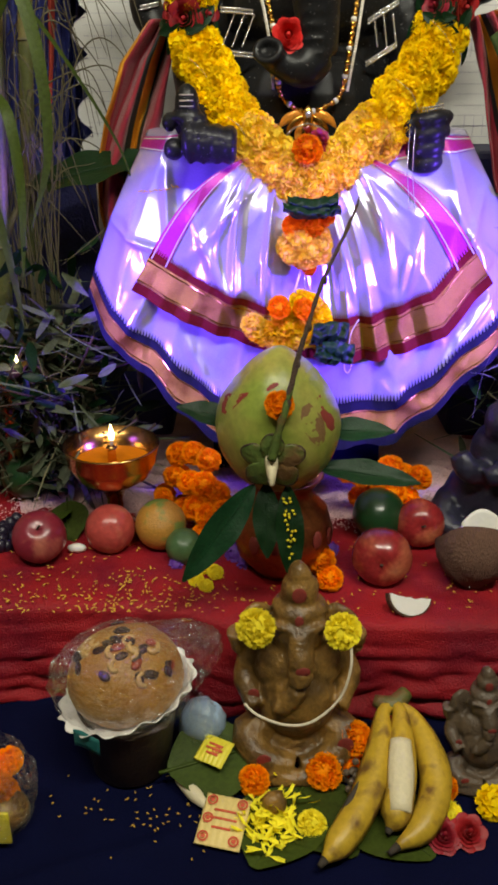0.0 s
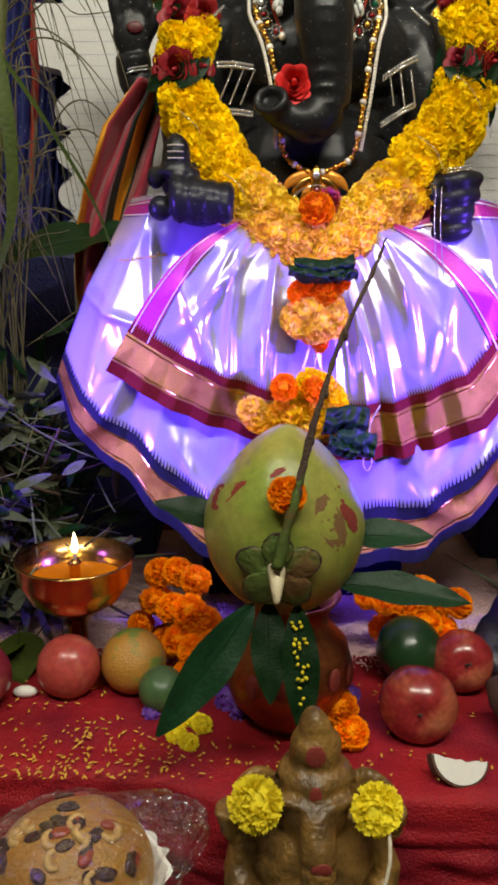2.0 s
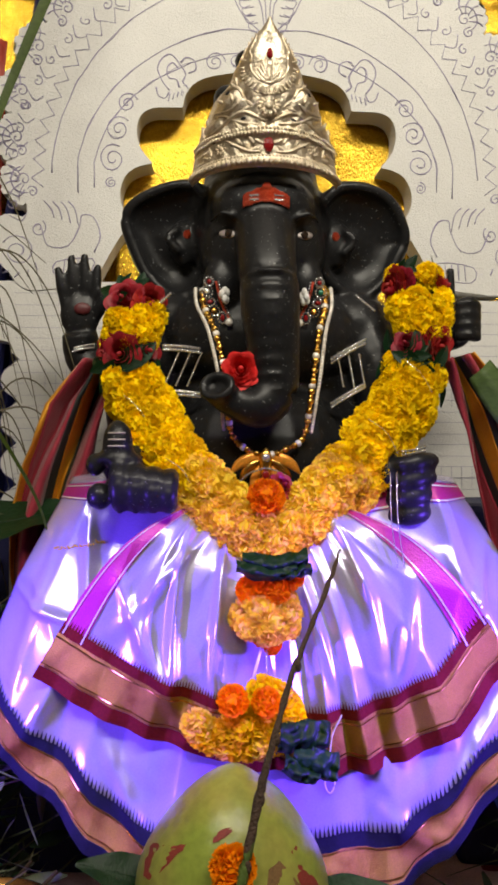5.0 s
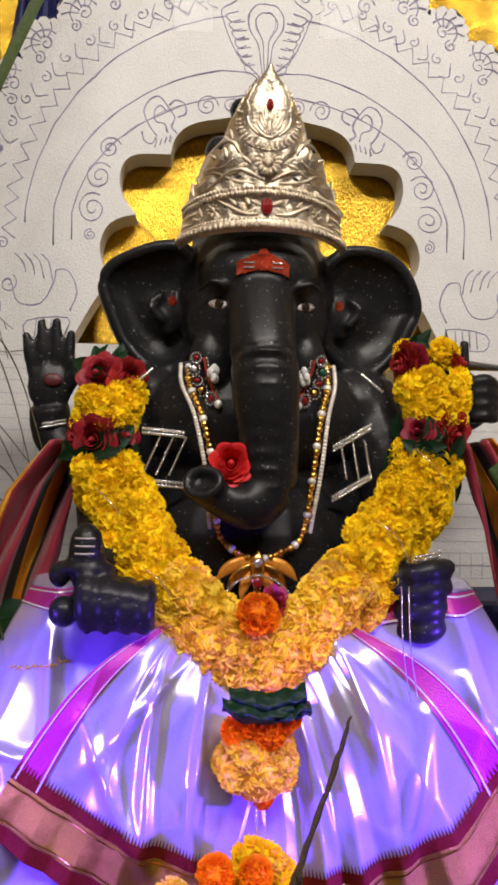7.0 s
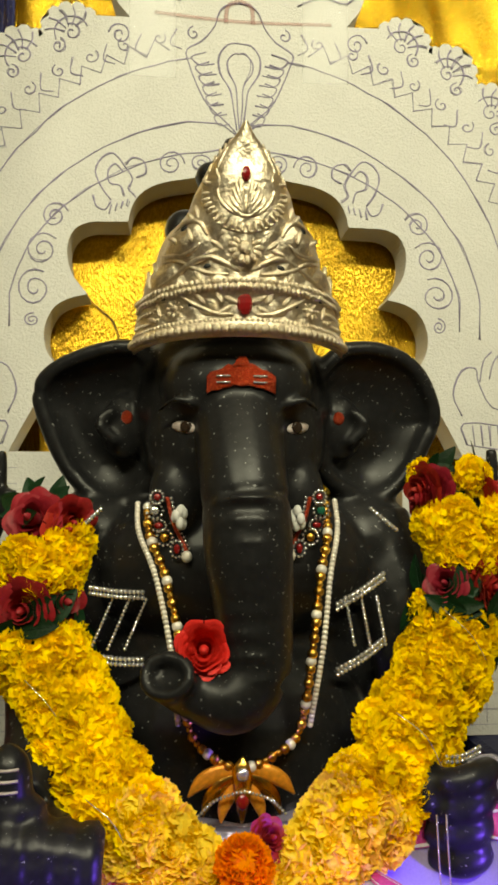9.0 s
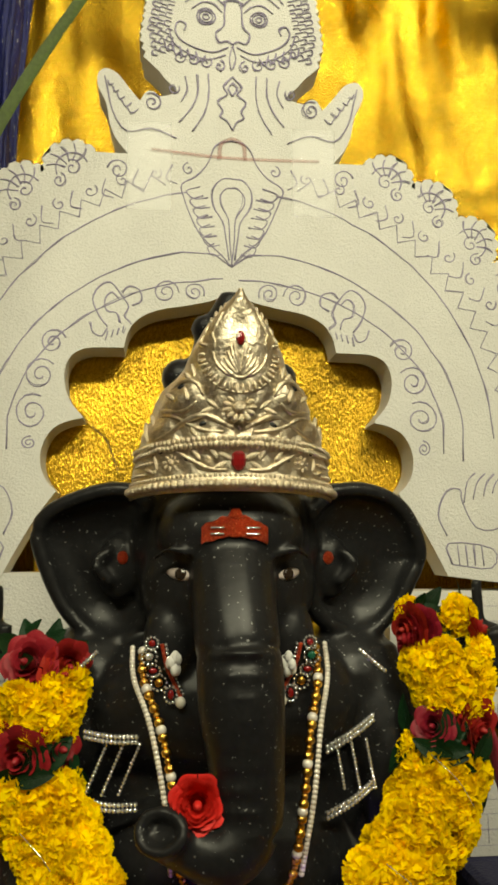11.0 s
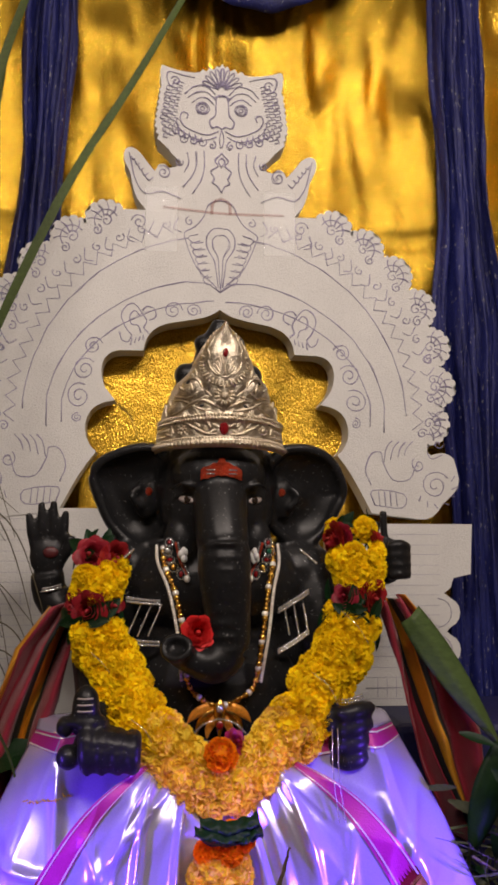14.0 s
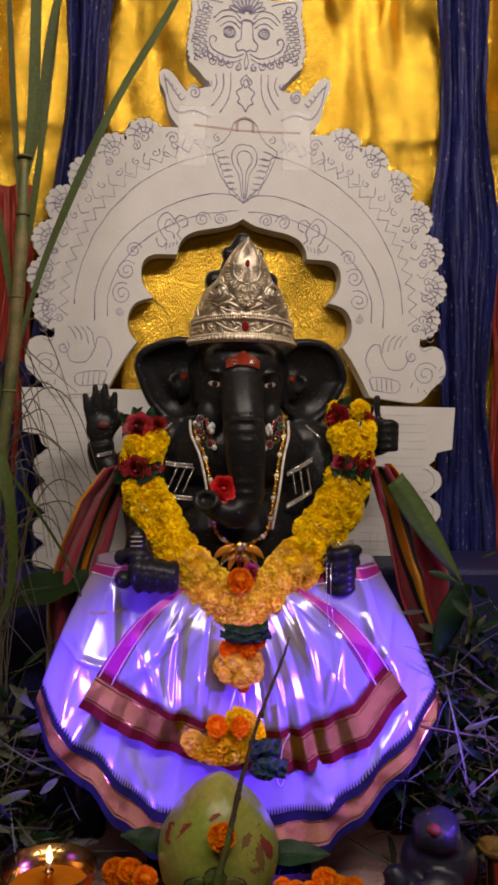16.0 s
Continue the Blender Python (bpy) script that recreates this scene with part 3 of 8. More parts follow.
def ring_line(c, r, w=LW):
    line([(c[0] + r * math.cos(math.radians(30 * k)), c[1] + r * math.sin(math.radians(30 * k))) for k in range(13)], w)


# eyes, lids and brows, nose, whiskers with a curled end, beard curls
for r in (0.0115, 0.0085, 0.004):
    ring_line((0.034, 1.666), r)
line([(0.014, 1.674), (0.024, 1.684), (0.038, 1.686), (0.052, 1.676)])
line([(0.012, 1.684), (0.026, 1.696), (0.044, 1.696), (0.060, 1.684)])
line([(0.012, 1.693), (0.028, 1.708), (0.050, 1.706), (0.066, 1.690)])
line([(0.0, 1.692), (0.008, 1.690), (0.011, 1.676), (0.013, 1.654), (0.022, 1.644), (0.018, 1.632), (0.008, 1.634), (0.0, 1.630)], 0.0010)
line([(0.0, 1.690), (0.012, 1.688), (0.011, 1.682)])
line([(0.006, 1.626), (0.026, 1.618), (0.048, 1.624), (0.066, 1.634), (0.073, 1.648), (0.068, 1.658), (0.060, 1.654), (0.062, 1.646)], 0.0010)
line([(0.010, 1.616), (0.030, 1.608), (0.054, 1.614), (0.074, 1.628), (0.080, 1.646)])
line([(0.0, 1.628), (0.004, 1.612), (0.0, 1.596)])
for k in range(4):
    spiral((0.016 + 0.017 * k, 1.600 + 0.003 * k), 0.008, 1.2, 90 + 30 * k)
for k in range(5):
    line([(0.034 + 0.010 * k, 1.612 + 0.002 * k), (0.042 + 0.010 * k, 1.604 + 0.003 * k), (0.046 + 0.010 * k, 1.618 + 0.003 * k)], 0.0010)
# fan of leaves on the brow, ears, fur
for k in range(5):
    b0 = math.radians(90 - 17 * k)
    line([(0.006 * math.cos(b0), 1.700 + 0.008 * math.sin(b0)), (0.030 * math.cos(b0 + 0.10), 1.700 + 0.034 * math.sin(b0 + 0.10)), (0.038 * math.cos(b0), 1.700 + 0.042 * math.sin(b0)), (0.030 * math.cos(b0 - 0.10), 1.700 + 0.034 * math.sin(b0 - 0.10)), (0.006 * math.cos(b0), 1.700 + 0.008 * math.sin(b0))])
line([(0.048, 1.722), (0.070, 1.726), (0.092, 1.730), (0.098, 1.722), (0.092, 1.706), (0.080, 1.700)])
spiral((0.082, 1.714), 0.009, 1.2, 20)
for j in range(3):
    for k in range(9):
        x, z = 0.104 - 0.010 * j - 0.002 * abs(k - 3), 1.612 + 0.011 * k + 0.004 * j
        line([(x - 0.006, z + 0.003), (x + 0.001, z + 0.005), (x + 0.003, z - 0.001), (x - 0.004, z - 0.003)], 0.0007)
# neck lines, hanging leaf, wing curls
line([(0.030, 1.588), (0.030, 1.560), (0.036, 1.535), (0.050, 1.512)])
line([(0.044, 1.586), (0.044, 1.562), (0.052, 1.540), (0.066, 1.522)])
line([(0.060, 1.584), (0.056, 1.566), (0.064, 1.548)])
line([(0.0, 1.586), (0.012, 1.572), (0.006, 1.562), (0.018, 1.552), (0.012, 1.540), (0.015, 1.532), (0.006, 1.526), (0.0, 1.514)], 0.0010)
line([(0.0, 1.578), (0.006, 1.570), (0.0, 1.560)])
spiral((0.100, 1.546), 0.013, 1.6, 60)
spiral((0.074, 1.566), 0.008, 1.3, 150)
for k in range(5):
    line([(0.118 + 0.008 * k, 1.536 + 0.008 * k), (0.126 + 0.007 * k, 1.530 + 0.009 * k), (0.132 + 0.006 * k, 1.540 + 0.008 * k)], 0.0007)
line([(0.070, 1.500), (0.100, 1.512), (0.130, 1.506), (0.148, 1.530), (0.156, 1.560), (0.160, 1.578)])
part("drawn_line", bm, M["ink"], crest, "thin purple pencil face and curls")
for s in (-1, 1):
    bm = bmesh.new()
    grid(bm, lambda u, v: (AX + s * (0.075 + 0.055 * u), AY - 0.0012 + 0.0008 * nz(u * 3, v * 8, s, 2), 1.405 + 0.115 * v), 10, 24)
    tp = finish(bm, "clear_tape", M["tape"])
    tp.visible_shadow = False
    tagged(thicken(tp, 0.0004), "strip of wrinkled clear tape joining crest and arch", "tape")
bm = bmesh.new()
tube(bm, [(AX - 0.10, AY - 0.0006, 1.484), (AX, AY - 0.0006, 1.477), (AX + 0.11, AY - 0.0006, 1.478)], 0.0022, 6, 6, 0.3, up=(0, 1, 0))
for s in (-1, 1):
    tube(bm, [(AX + s * 0.016, AY - 0.0006, 1.474), (AX + s * 0.014, AY - 0.0006, 1.495), (AX, AY - 0.0006, 1.503)], 0.0026, 6, 4, 0.3, up=(0, 1, 0))
part("chalk_mark", bm, M["red_ink"], crest, "smudged red chalk line")

# ---- the idol: one plain black statue ----
IX = 0.082
bm = bmesh.new()


def limb(*rows, seg=14):
    tube(bm, [r[:3] for r in rows], [r[3] for r in rows], seg, 5)


ell(bm, (IX, 1.42, 0.76), (0.150, 0.095, 0.20))
ell(bm, (IX, 1.37, 0.70), (0.125, 0.088, 0.11))
ell(bm, (IX, 1.37, 0.855), (0.130, 0.075, 0.075))
for s in (-1, 1):
    ell(bm, (IX + s * 0.115, 1.40, 0.865), (0.062, 0.060, 0.062))
ell(bm, (IX, 1.375, 0.995), (0.088, 0.090, 0.100))
ell(bm, (IX, 1.345, 0.965), (0.080, 0.066, 0.080))
ell(bm, (IX, 1.318, 1.005), (0.066, 0.056, 0.044))
# the stone crown behind the silver one
limb((IX, 1.38, 1.05, 0.076), (IX, 1.365, 1.10, 0.062), (IX, 1.345, 1.14, 0.044), (IX, 1.325, 1.185, 0.030), (IX, 1.312, 1.222, 0.009), seg=18)
for s in (-1, 1):
    ell(bm, (IX + s * 0.044, 1.330, 1.145), (0.018, 0.020, 0.018))
    ell(bm, (IX + s * 0.022, 1.318, 1.188), (0.014, 0.018, 0.013))
# ears: cupped plates with a rolled rim
for s in (-1, 1):
    cx, cz = IX + s * 0.128, 0.982
    rim = ([(0.096, 0.068), (0.128, 0.070), (0.159, 0.061), (0.180, 0.041), (0.193, 0.007), (0.182, -0.021), (0.168, -0.047), (0.147, -0.068), (0.123, -0.075), (0.100, -0.066), (0.078, -0.045), (0.070, 0.0), (0.074, 0.045), (0.096, 0.068)] if s > 0 else
           [(0.080, 0.066), (0.107, 0.067), (0.142, 0.057), (0.166, 0.044), (0.176, 0.026), (0.170, 0.002), (0.158, -0.028), (0.143, -0.053), (0.116, -0.075), (0.090, -0.076), (0.070, -0.058), (0.064, 0.0), (0.066, 0.045), (0.080, 0.066)])
    pts = [(0.122 + (u - 0.122) * 0.93 - 0.128, w * 0.93) for u, w in rim]

    def ear_y(u, w):
        return 1.352 + 0.020 * (u + 0.05) / 0.1 - 0.012 * (w / 0.07)
    tube(bm, [(cx + s * u, ear_y(u, w), cz + w) for u, w in pts], 0.0072, 10, 4)
    for k in range(8):
        f = k / 8
        tube(bm, [(cx + s * u * (1 - f) - s * 0.012 * f, ear_y(u, w) * (1 - f) + 1.374 * f + 0.012 * math.sin(math.pi * f) + 0.006, cz + w * (1 - f)) for u, w in pts], 0.0085, 8, 3)
    ell(bm, (cx - s * 0.030, 1.362, cz - 0.006), (0.020, 0.012, 0.030))
    tube(bm, [(cx - s * 0.024, 1.350, cz + 0.010), (cx - s * 0.010, 1.348, cz - 0.004), (cx - s * 0.026, 1.350, cz - 0.022)], [0.004, 0.006, 0.004], 8, 4)
# trunk, curled to its side at the tip
TRUNK = [(IX, 1.314, 1.000, 0.040), (IX, 1.286, 0.965, 0.036), (IX + 0.001, 1.265, 0.930, 0.0345), (IX + 0.003, 1.254, 0.900, 0.0345), (IX + 0.004, 1.248, 0.870, 0.034), (IX + 0.008, 1.250, 0.825, 0.030), (IX + 0.008, 1.250, 0.785, 0.028), (IX - 0.008, 1.244, 0.764, 0.026), (IX - 0.032, 1.245, 0.768, 0.021), (IX - 0.050, 1.240, 0.777, 0.018), (IX - 0.056, 1.232, 0.783, 0.018)]
limb(*TRUNK, seg=18)
tip_c, tip_n = Vector((IX - 0.057, 1.229, 0.785)), Vector((-0.35, -0.85, 0.40)).normalized()
tip_u = tip_n.cross(Vector((0, 0, 1))).normalized()
tip_w = tip_u.cross(tip_n)
tube(bm, [tip_c + tip_u * 0.0175 * math.cos(a) + tip_w * 0.0140 * math.sin(a) for a in [k * math.pi / 6 for k in range(13)]], 0.0050, 8, 3)
for k in range(9):
    z = 0.912 - 0.0165 * k
    r = interp([(0.785, 0.0285), (0.825, 0.030), (0.870, 0.034), (0.920, 0.035)], z)
    yc = interp([(0.785, 1.250), (0.870, 1.248), (0.920, 1.252)], z)
    xc = IX + interp([(0.785, 0.008), (0.870, 0.004), (0.920, 0.002)], z)
    tube(bm, [(xc + r * math.sin(a) * 0.97, yc - r * math.cos(a) * 0.97, z + 0.002 * math.cos(2 * a)) for a in (-1.0, -0.6, -0.2, 0.2, 0.6, 1.0)], [0.0006, 0.0014, 0.0020, 0.0020, 0.0014, 0.0006], 8, 3)
for s in (-1, 1):
    tube(bm, [(IX + s * 0.034, 1.274, 0.986), (IX + s * 0.052, 1.276, 0.991), (IX + s * 0.068, 1.292, 0.982)], [0.002, 0.0035, 0.002], 8, 4)
    ell(bm, (IX + s * 0.050, 1.315, 0.915), (0.024, 0.022, 0.036))
    # arms
    limb((IX + s * 0.125, 1.395, 0.885, 0.046), (IX + s * 0.145, 1.375, 0.83, 0.042), (IX + s * 0.160, 1.36, 0.775, 0.036), (IX + s * 0.155, 1.30 if s < 0 else 1.325, 0.72, 0.030), (IX + s * 0.162, 1.245 if s < 0 else 1.288, 0.690, 0.025))
    limb((IX + s * 0.140, 1.41, 0.865, 0.040), (IX + s * 0.195, 1.425, 0.815, 0.034), (IX + s * 0.232, 1.430, 0.835, 0.026), (IX + s * 0.238, 1.425, 0.868, 0.024))
# raised open palm
ell(bm, (-0.155, 1.420, 0.892), (0.027, 0.014, 0.032))
for k, (dx, h) in enumerate(((-0.024, 0.046), (-0.009, 0.062), (0.007, 0.064), (0.022, 0.050))):
    limb((-0.155 + dx * 0.8, 1.420, 0.905, 0.0075), (-0.155 + dx * 1.02, 1.415, 0.912 + h * 0.4, 0.0072), (-0.156 + dx * 1.15, 1.413, 0.908 + h, 0.0052), seg=12)
limb((-0.135, 1.418, 0.89, 0.009), (-0.125, 1.410, 0.905, 0.009), (-0.122, 1.406, 0.922, 0.007), seg=8)
# the other raised hand, closed round its axe handle
ell(bm, (0.350, 1.425, 0.885), (0.030, 0.024, 0.036), (0, 24, 0))
for k in range(4):
    limb((0.345, 1.402, 0.865 + 0.014 * k, 0.008), (0.362, 1.398, 0.868 + 0.014 * k, 0.0095), (0.378, 1.410, 0.866 + 0.013 * k, 0.008), seg=8)
limb((0.330, 1.42, 0.905, 0.009), (0.326, 1.414, 0.925, 0.009), (0.332, 1.41, 0.945, 0.006), seg=8)
limb((0.347, 1.425, 0.90, 0.006), (0.344, 1.425, 0.962, 0.006), seg=8)
# hands on the knees
ell(bm, (-0.060, 1.224, 0.670), (0.038, 0.030, 0.026), (0, 12, 0))
for k in range(4):
    x = -0.078 + 0.0175 * k
    limb((x, 1.212, 0.692 - 0.002 * k, 0.0100), (x - 0.001, 1.190, 0.688 - 0.003 * k, 0.0115), (x - 0.001, 1.184, 0.668 - 0.002 * k, 0.0105), (x + 0.001, 1.192, 0.650, 0.0085), seg=14)
ell(bm, (-0.101, 1.204, 0.664), (0.0145, 0.015, 0.015))
ell(bm, (-0.106, 1.208, 0.698), (0.0105, 0.013, 0.013))
ell(bm, (-0.082, 1.208, 0.704), (0.027, 0.020, 0.009))
limb((-0.082, 1.208, 0.702, 0.0165), (-0.082, 1.208, 0.724, 0.0165), (-0.082, 1.208, 0.738, 0.0125), (-0.082, 1.208, 0.746, 0.004), seg=16)
ell(bm, (0.249, 1.280, 0.670), (0.028, 0.026, 0.037))
for k in range(4):
    z, w = 0.700 - 0.0194 * k, 0.0285 - 0.002 * k
    limb((0.250 - w, 1.263, z - 0.003, 0.0092), (0.244, 1.248, z - 0.003, 0.0120), (0.260, 1.250, z + 0.001, 0.0120), (0.250 + w, 1.267, z + 0.002, 0.0097), seg=14)
limb((0.226, 1.269, 0.709, 0.010), (0.220, 1.257, 0.693, 0.0105), (0.222, 1.251, 0.676, 0.009), seg=14)
# legs under the skirt
ell(bm, (IX, 1.37, 0.58), (0.20, 0.10, 0.10))
for s in (-1, 1):
    ell(bm, (IX + s * 0.16, 1.35, 0.56), (0.10, 0.085, 0.095))
ell(bm, (IX, 1.40, 0.50), (0.20, 0.10, 0.10))
rough = finish(bm, "rough_statue", M["stone"])
rm = rough.modifiers.new("skin", "REMESH")
rm.mode, rm.voxel_size = "VOXEL", 0.0033
sm = rough.modifiers.new("polish", "SMOOTH")
sm.iterations, sm.factor = 4, 0.5
idol_mesh = bpy.data.meshes.new_from_object(rough.evaluated_get(bpy.context.evaluated_depsgraph_get()))
bpy.data.objects.remove(rough)
idol_mesh.materials.clear()
bm = bmesh.new()
bm.from_mesh(idol_mesh)
for f in bm.faces:
    f.smooth, f.material_index = True, 0
from mathutils.bvhtree import BVHTree
skin_tree = BVHTree.FromBMesh(bm)


def front(x, z, k=0.0):
    """The statue's foremost point at x, z, k metres proud of its skin."""
    hit = skin_tree.ray_cast(Vector((x, 0.9, z)), Vector((0, 1, 0)))
    return Vector((x, (hit[0].y if hit[0] else 1.36) - k, z))


for s in (-1, 1):
    c = front(IX + 0.002 + s * 0.0465, 0.9705)
    ell(bm, (c.x, c.y + 0.0004, c.z), (0.0120, 0.0036, 0.0050), (0, -s * 10, s * 33), 14, 8, 1)
    c = front(IX + 0.002 + s * 0.0455, 0.9706)
    ell(bm, (c.x, c.y - 0.0022, c.z), (0.0060, 0.0022, 0.0050), (0, 0, s * 33), 12, 8, 2)
    c = front(IX + s * 0.094, 0.984)
    ell(bm, c, (0.005, 0.003, 0.006), mi=3)
ell(bm, (-0.150, 1.4055, 0.898), (0.011, 0.004, 0.008), mi=4)
bm.to_mesh(idol_mesh)
bm.free()
for k in ("stone", "eye_white", "eye_dark", "red_glitter", "plum"):
    idol_mesh.materials.append(M[k])
idol = new("statue", idol_mesh)
tagged(idol, "seated black-painted elephant-headed statue, speckled and glossy", "statue")

stripes = base("painted_stripes", (0, 0, 0), "three pale stripes painted on the knob over the knee hand", "painted mark")
for z in (0.718, 0.725, 0.732):
    bm = bmesh.new()
    tube(bm, [tuple(front(-0.082 + u, z, 0.0006)) for u in (-0.009, 0.0, 0.009)], 0.0012, 6, 4)
    part("stripe", bm, M["eye_white"], stripes)

# red forehead mark with two pale bars
tilak = base("forehead_mark", (0, 0, 0), "red glitter forehead mark with pale bars on the statue", "sticker")
bm = bmesh.new()


def brow(u, w):
    return tuple(front(IX + u, w, 0.001))


grid(bm, lambda a, b: brow(-0.027 + 0.054 * a, 0.995 + 0.006 * (1 - (2 * a - 1) ** 2) + 0.0015 * nz(a * 9, b, 0, 1) + (0.0135 + 0.004 * (1 - (2 * a - 1) ** 2) + 0.002 * nz(a * 7, 3, 0, 1)) * b), 36, 12)
grid(bm, lambda a, b: (lambda p: (p[0], p[1] - 0.001, p[2]))(brow(-0.007 + 0.014 * a * (1 - 0.6 * b) + 0.005 * b, 1.016 + 0.008 * b)), 8, 6)
thicken(part("paste", bm, M["red_glitter"], tilak), 0.002)
for w in (1.0035, 1.0085):
    for s in (-1, 1):
        bm = bmesh.new()
        tube(bm, [(lambda p: (p[0], p[1] - 0.0018, p[2]))(brow(s * u, w)) for u in (0.009, 0.014, 0.020)], 0.0009, 6, 3)
        part("pale_bar", bm, M["crystal"], tilak)

# ---- the skirt: two fans of organza with woven borders ----
UH = [(0.0, (-0.161, 0.486)), (0.085, (-0.119, 0.458)), (0.18, (-0.072, 0.434)), (0.306, (-0.009, 0.413)), (0.45, (0.06, 0.394)), (0.584, (0.129, 0.384)), (0.73, (0.201, 0.389)), (0.885, (0.279, 0.421)), (1.0, (0.337, 0.494))]
LH = [(0.0, (-0.238, 0.462)), (0.07, (-0.208, 0.412)), (0.18, (-0.142, 0.358)), (0.29, (-0.080, 0.296)), (0.36, (-0.046, 0.276)), (0.48, (0.05, 0.262)), (0.60, (0.135, 0.262)), (0.72, (0.215, 0.268)), (0.80, (0.272, 0.310)), (0.92, (0.362, 0.392)), (1.0, (0.418, 0.455))]


def hem(table, a):
    z = interp([(k, v[1]) for k, v in table], a)
    z += 0.007 * (abs((a * 9.0 + 0.35) % 1 - 0.5) * 2 - 0.5) * min(1, 8 * a, 8 * (1 - a)) * (1 if table is LH else 0.4)
    return (interp([(k, v[0]) for k, v in table], a), z)


def pleat(a, c, w, n):
    d = (a - c) / w
    return math.exp(-d * d * 1.6) * (abs((d * n) % 1 - 0.5) * 2 - 0.5)


def crease(p, q, a, s, w):
    """How near (a, s) lies to the straight crease from p to q."""
    px, py, dx, dy = p[0], p[1], q[0] - p[0], q[1] - p[1]
    t = max(0.0, min(1.0, ((a - px) * dx + (s - py) * dy) / (dx * dx + dy * dy)))
    d = math.hypot(a - px - t * dx, s - py - t * dy)
    return math.exp(-(d / w) ** 2) * math.sin(math.pi * (0.1 + 0.8 * t))


def ridge(x, y, z):
    """Sharp wandering creases."""
    return max(0.0, 1 - 3.2 * abs(nz(x, y, z, 1.0))) ** 2


UC = [((0.14, 0.12), (0.28, 0.95), 0.016, 0.010), ((0.30, 0.1), (0.36, 0.85), 0.014, 0.012), ((0.05, 0.55), (0.30, 0.92), 0.02, 0.008), ((0.22, 0.1), (0.10, 0.75), 0.02, 0.007), ((0.85, 0.1), (0.78, 0.7), 0.02, 0.009), ((0.93, 0.5), (0.75, 0.92), 0.02, 0.008), ((0.62, 0.2), (0.66, 0.8), 0.018, 0.008)]


def upper(a, s):
    hx, hz = hem(UH, a)
    tx, tz = -0.012 + 0.182 * a, 0.640 - 0.010 * math.cos(math.pi * (2 * a - 1))
    x, z = tx + (hx - tx) * s, tz + (hz - tz) * s
    edge = abs(2 * a - 1)
    z += (0.020 + 0.012 * edge) * math.sin(math.pi * s)
    y = 1.222 + (1.158 + 0.018 * edge ** 2 - 1.222) * s ** 0.8 - 0.016 * math.sin(math.pi * s)
    y -= (0.016 * pleat(a, 0.62, 0.17, 2.2) + 0.006 * pleat(a, 0.34, 0.14, 1.2)) * (0.25 + 0.75 * s)
    y -= 0.006 * (abs((a * 13.0) % 1 - 0.5) * 2) * max(0.0, s - 0.72) / 0.28
    for p, q, w, h in UC:
        y -= h * crease(p, q, a, s, w)
    y -= 0.0075 * ridge(a * 4.6, s * 0.7, 3.4) + 0.0012 * ridge(a * 7, s * 3, 9)
    return (x, y + 0.008 * nz(a * 5, s * 2.2, 1, 1.5) + 0.0012 * nz(a * 14, s * 6, 2, 1), z)


LC = [((0.10, 0.12), (0.17, 0.50), 0.012, 0.009), ((0.17, 0.48), (0.02, 0.52), 0.014, 0.009), ((0.05, 0.2), (0.07, 0.8), 0.013, 0.008), ((0.15, 0.6), (0.10, 0.95), 0.018, 0.010), ((0.88, 0.25), (0.93, 0.62), 0.013, 0.009), ((0.97, 0.3), (0.86, 0.55), 0.016, 0.009), ((0.92, 0.75), (0.80, 0.9), 0.02, 0.008), ((0.25, 0.75), (0.35, 0.92), 0.02, 0.007), ((0.70, 0.8), (0.76, 0.95), 0.015, 0.008)]


def lower(a, s):
    hx, hz = hem(LH, a)
    edge = abs(2 * a - 1)
    tx = -0.152 + 0.474 * a
    tz = 0.690 - 0.035 * (1 - edge) - 0.018 * max(0.0, edge - 0.72) / 0.28
    x, z = tx + (hx - tx) * s, tz + (hz - tz) * s
    x += (2 * a - 1) * 0.006 * math.sin(math.pi * s) * edge
    y = 1.262 + (1.135 + 0.075 * edge ** 2.5 - 1.262) * s ** 0.9 - 0.010 * math.sin(math.pi * s)
    y += 0.020 * (1 - edge) * (1 - s) + 0.06 * max(0.0, edge - 0.84) / 0.16 * (1 - 0.4 * s)
    y -= 0.010 * pleat(a, 0.72, 0.20, 2.0) * s + 0.010 * pleat(a, 0.22, 0.16, 1.5) * s
    y -= 0.008 * (abs((a * 11.0 + 0.3) % 1 - 0.5) * 2) * max(0.0, s - 0.78) / 0.22
    for p, q, w, h in LC:
        y -= h * crease(p, q, a, s, w)
    y -= 0.0080 * ridge(a * 4.5, s * 1.4 + a * 2, 5.4) + 0.0012 * ridge(a * 7, s * 4, 2)
    return (x, y + 0.010 * nz(a * 5, s * 2.4, 7, 1.5) + 0.0012 * nz(a * 14, s * 6, 8, 1), z)


def lift(fn, d):
    return lambda a, s: (lambda p: (p[0], p[1] - d, p[2]))(fn(a, s))


def strip(fn, a0, a1, s0, s1, nu, nv, d):
    b = bmesh.new()
    f = lift(fn, d)
    grid(b, lambda u, v: f(a0 + (a1 - a0) * u, s0 + (s1 - s0) * v), nu, nv)
    return b


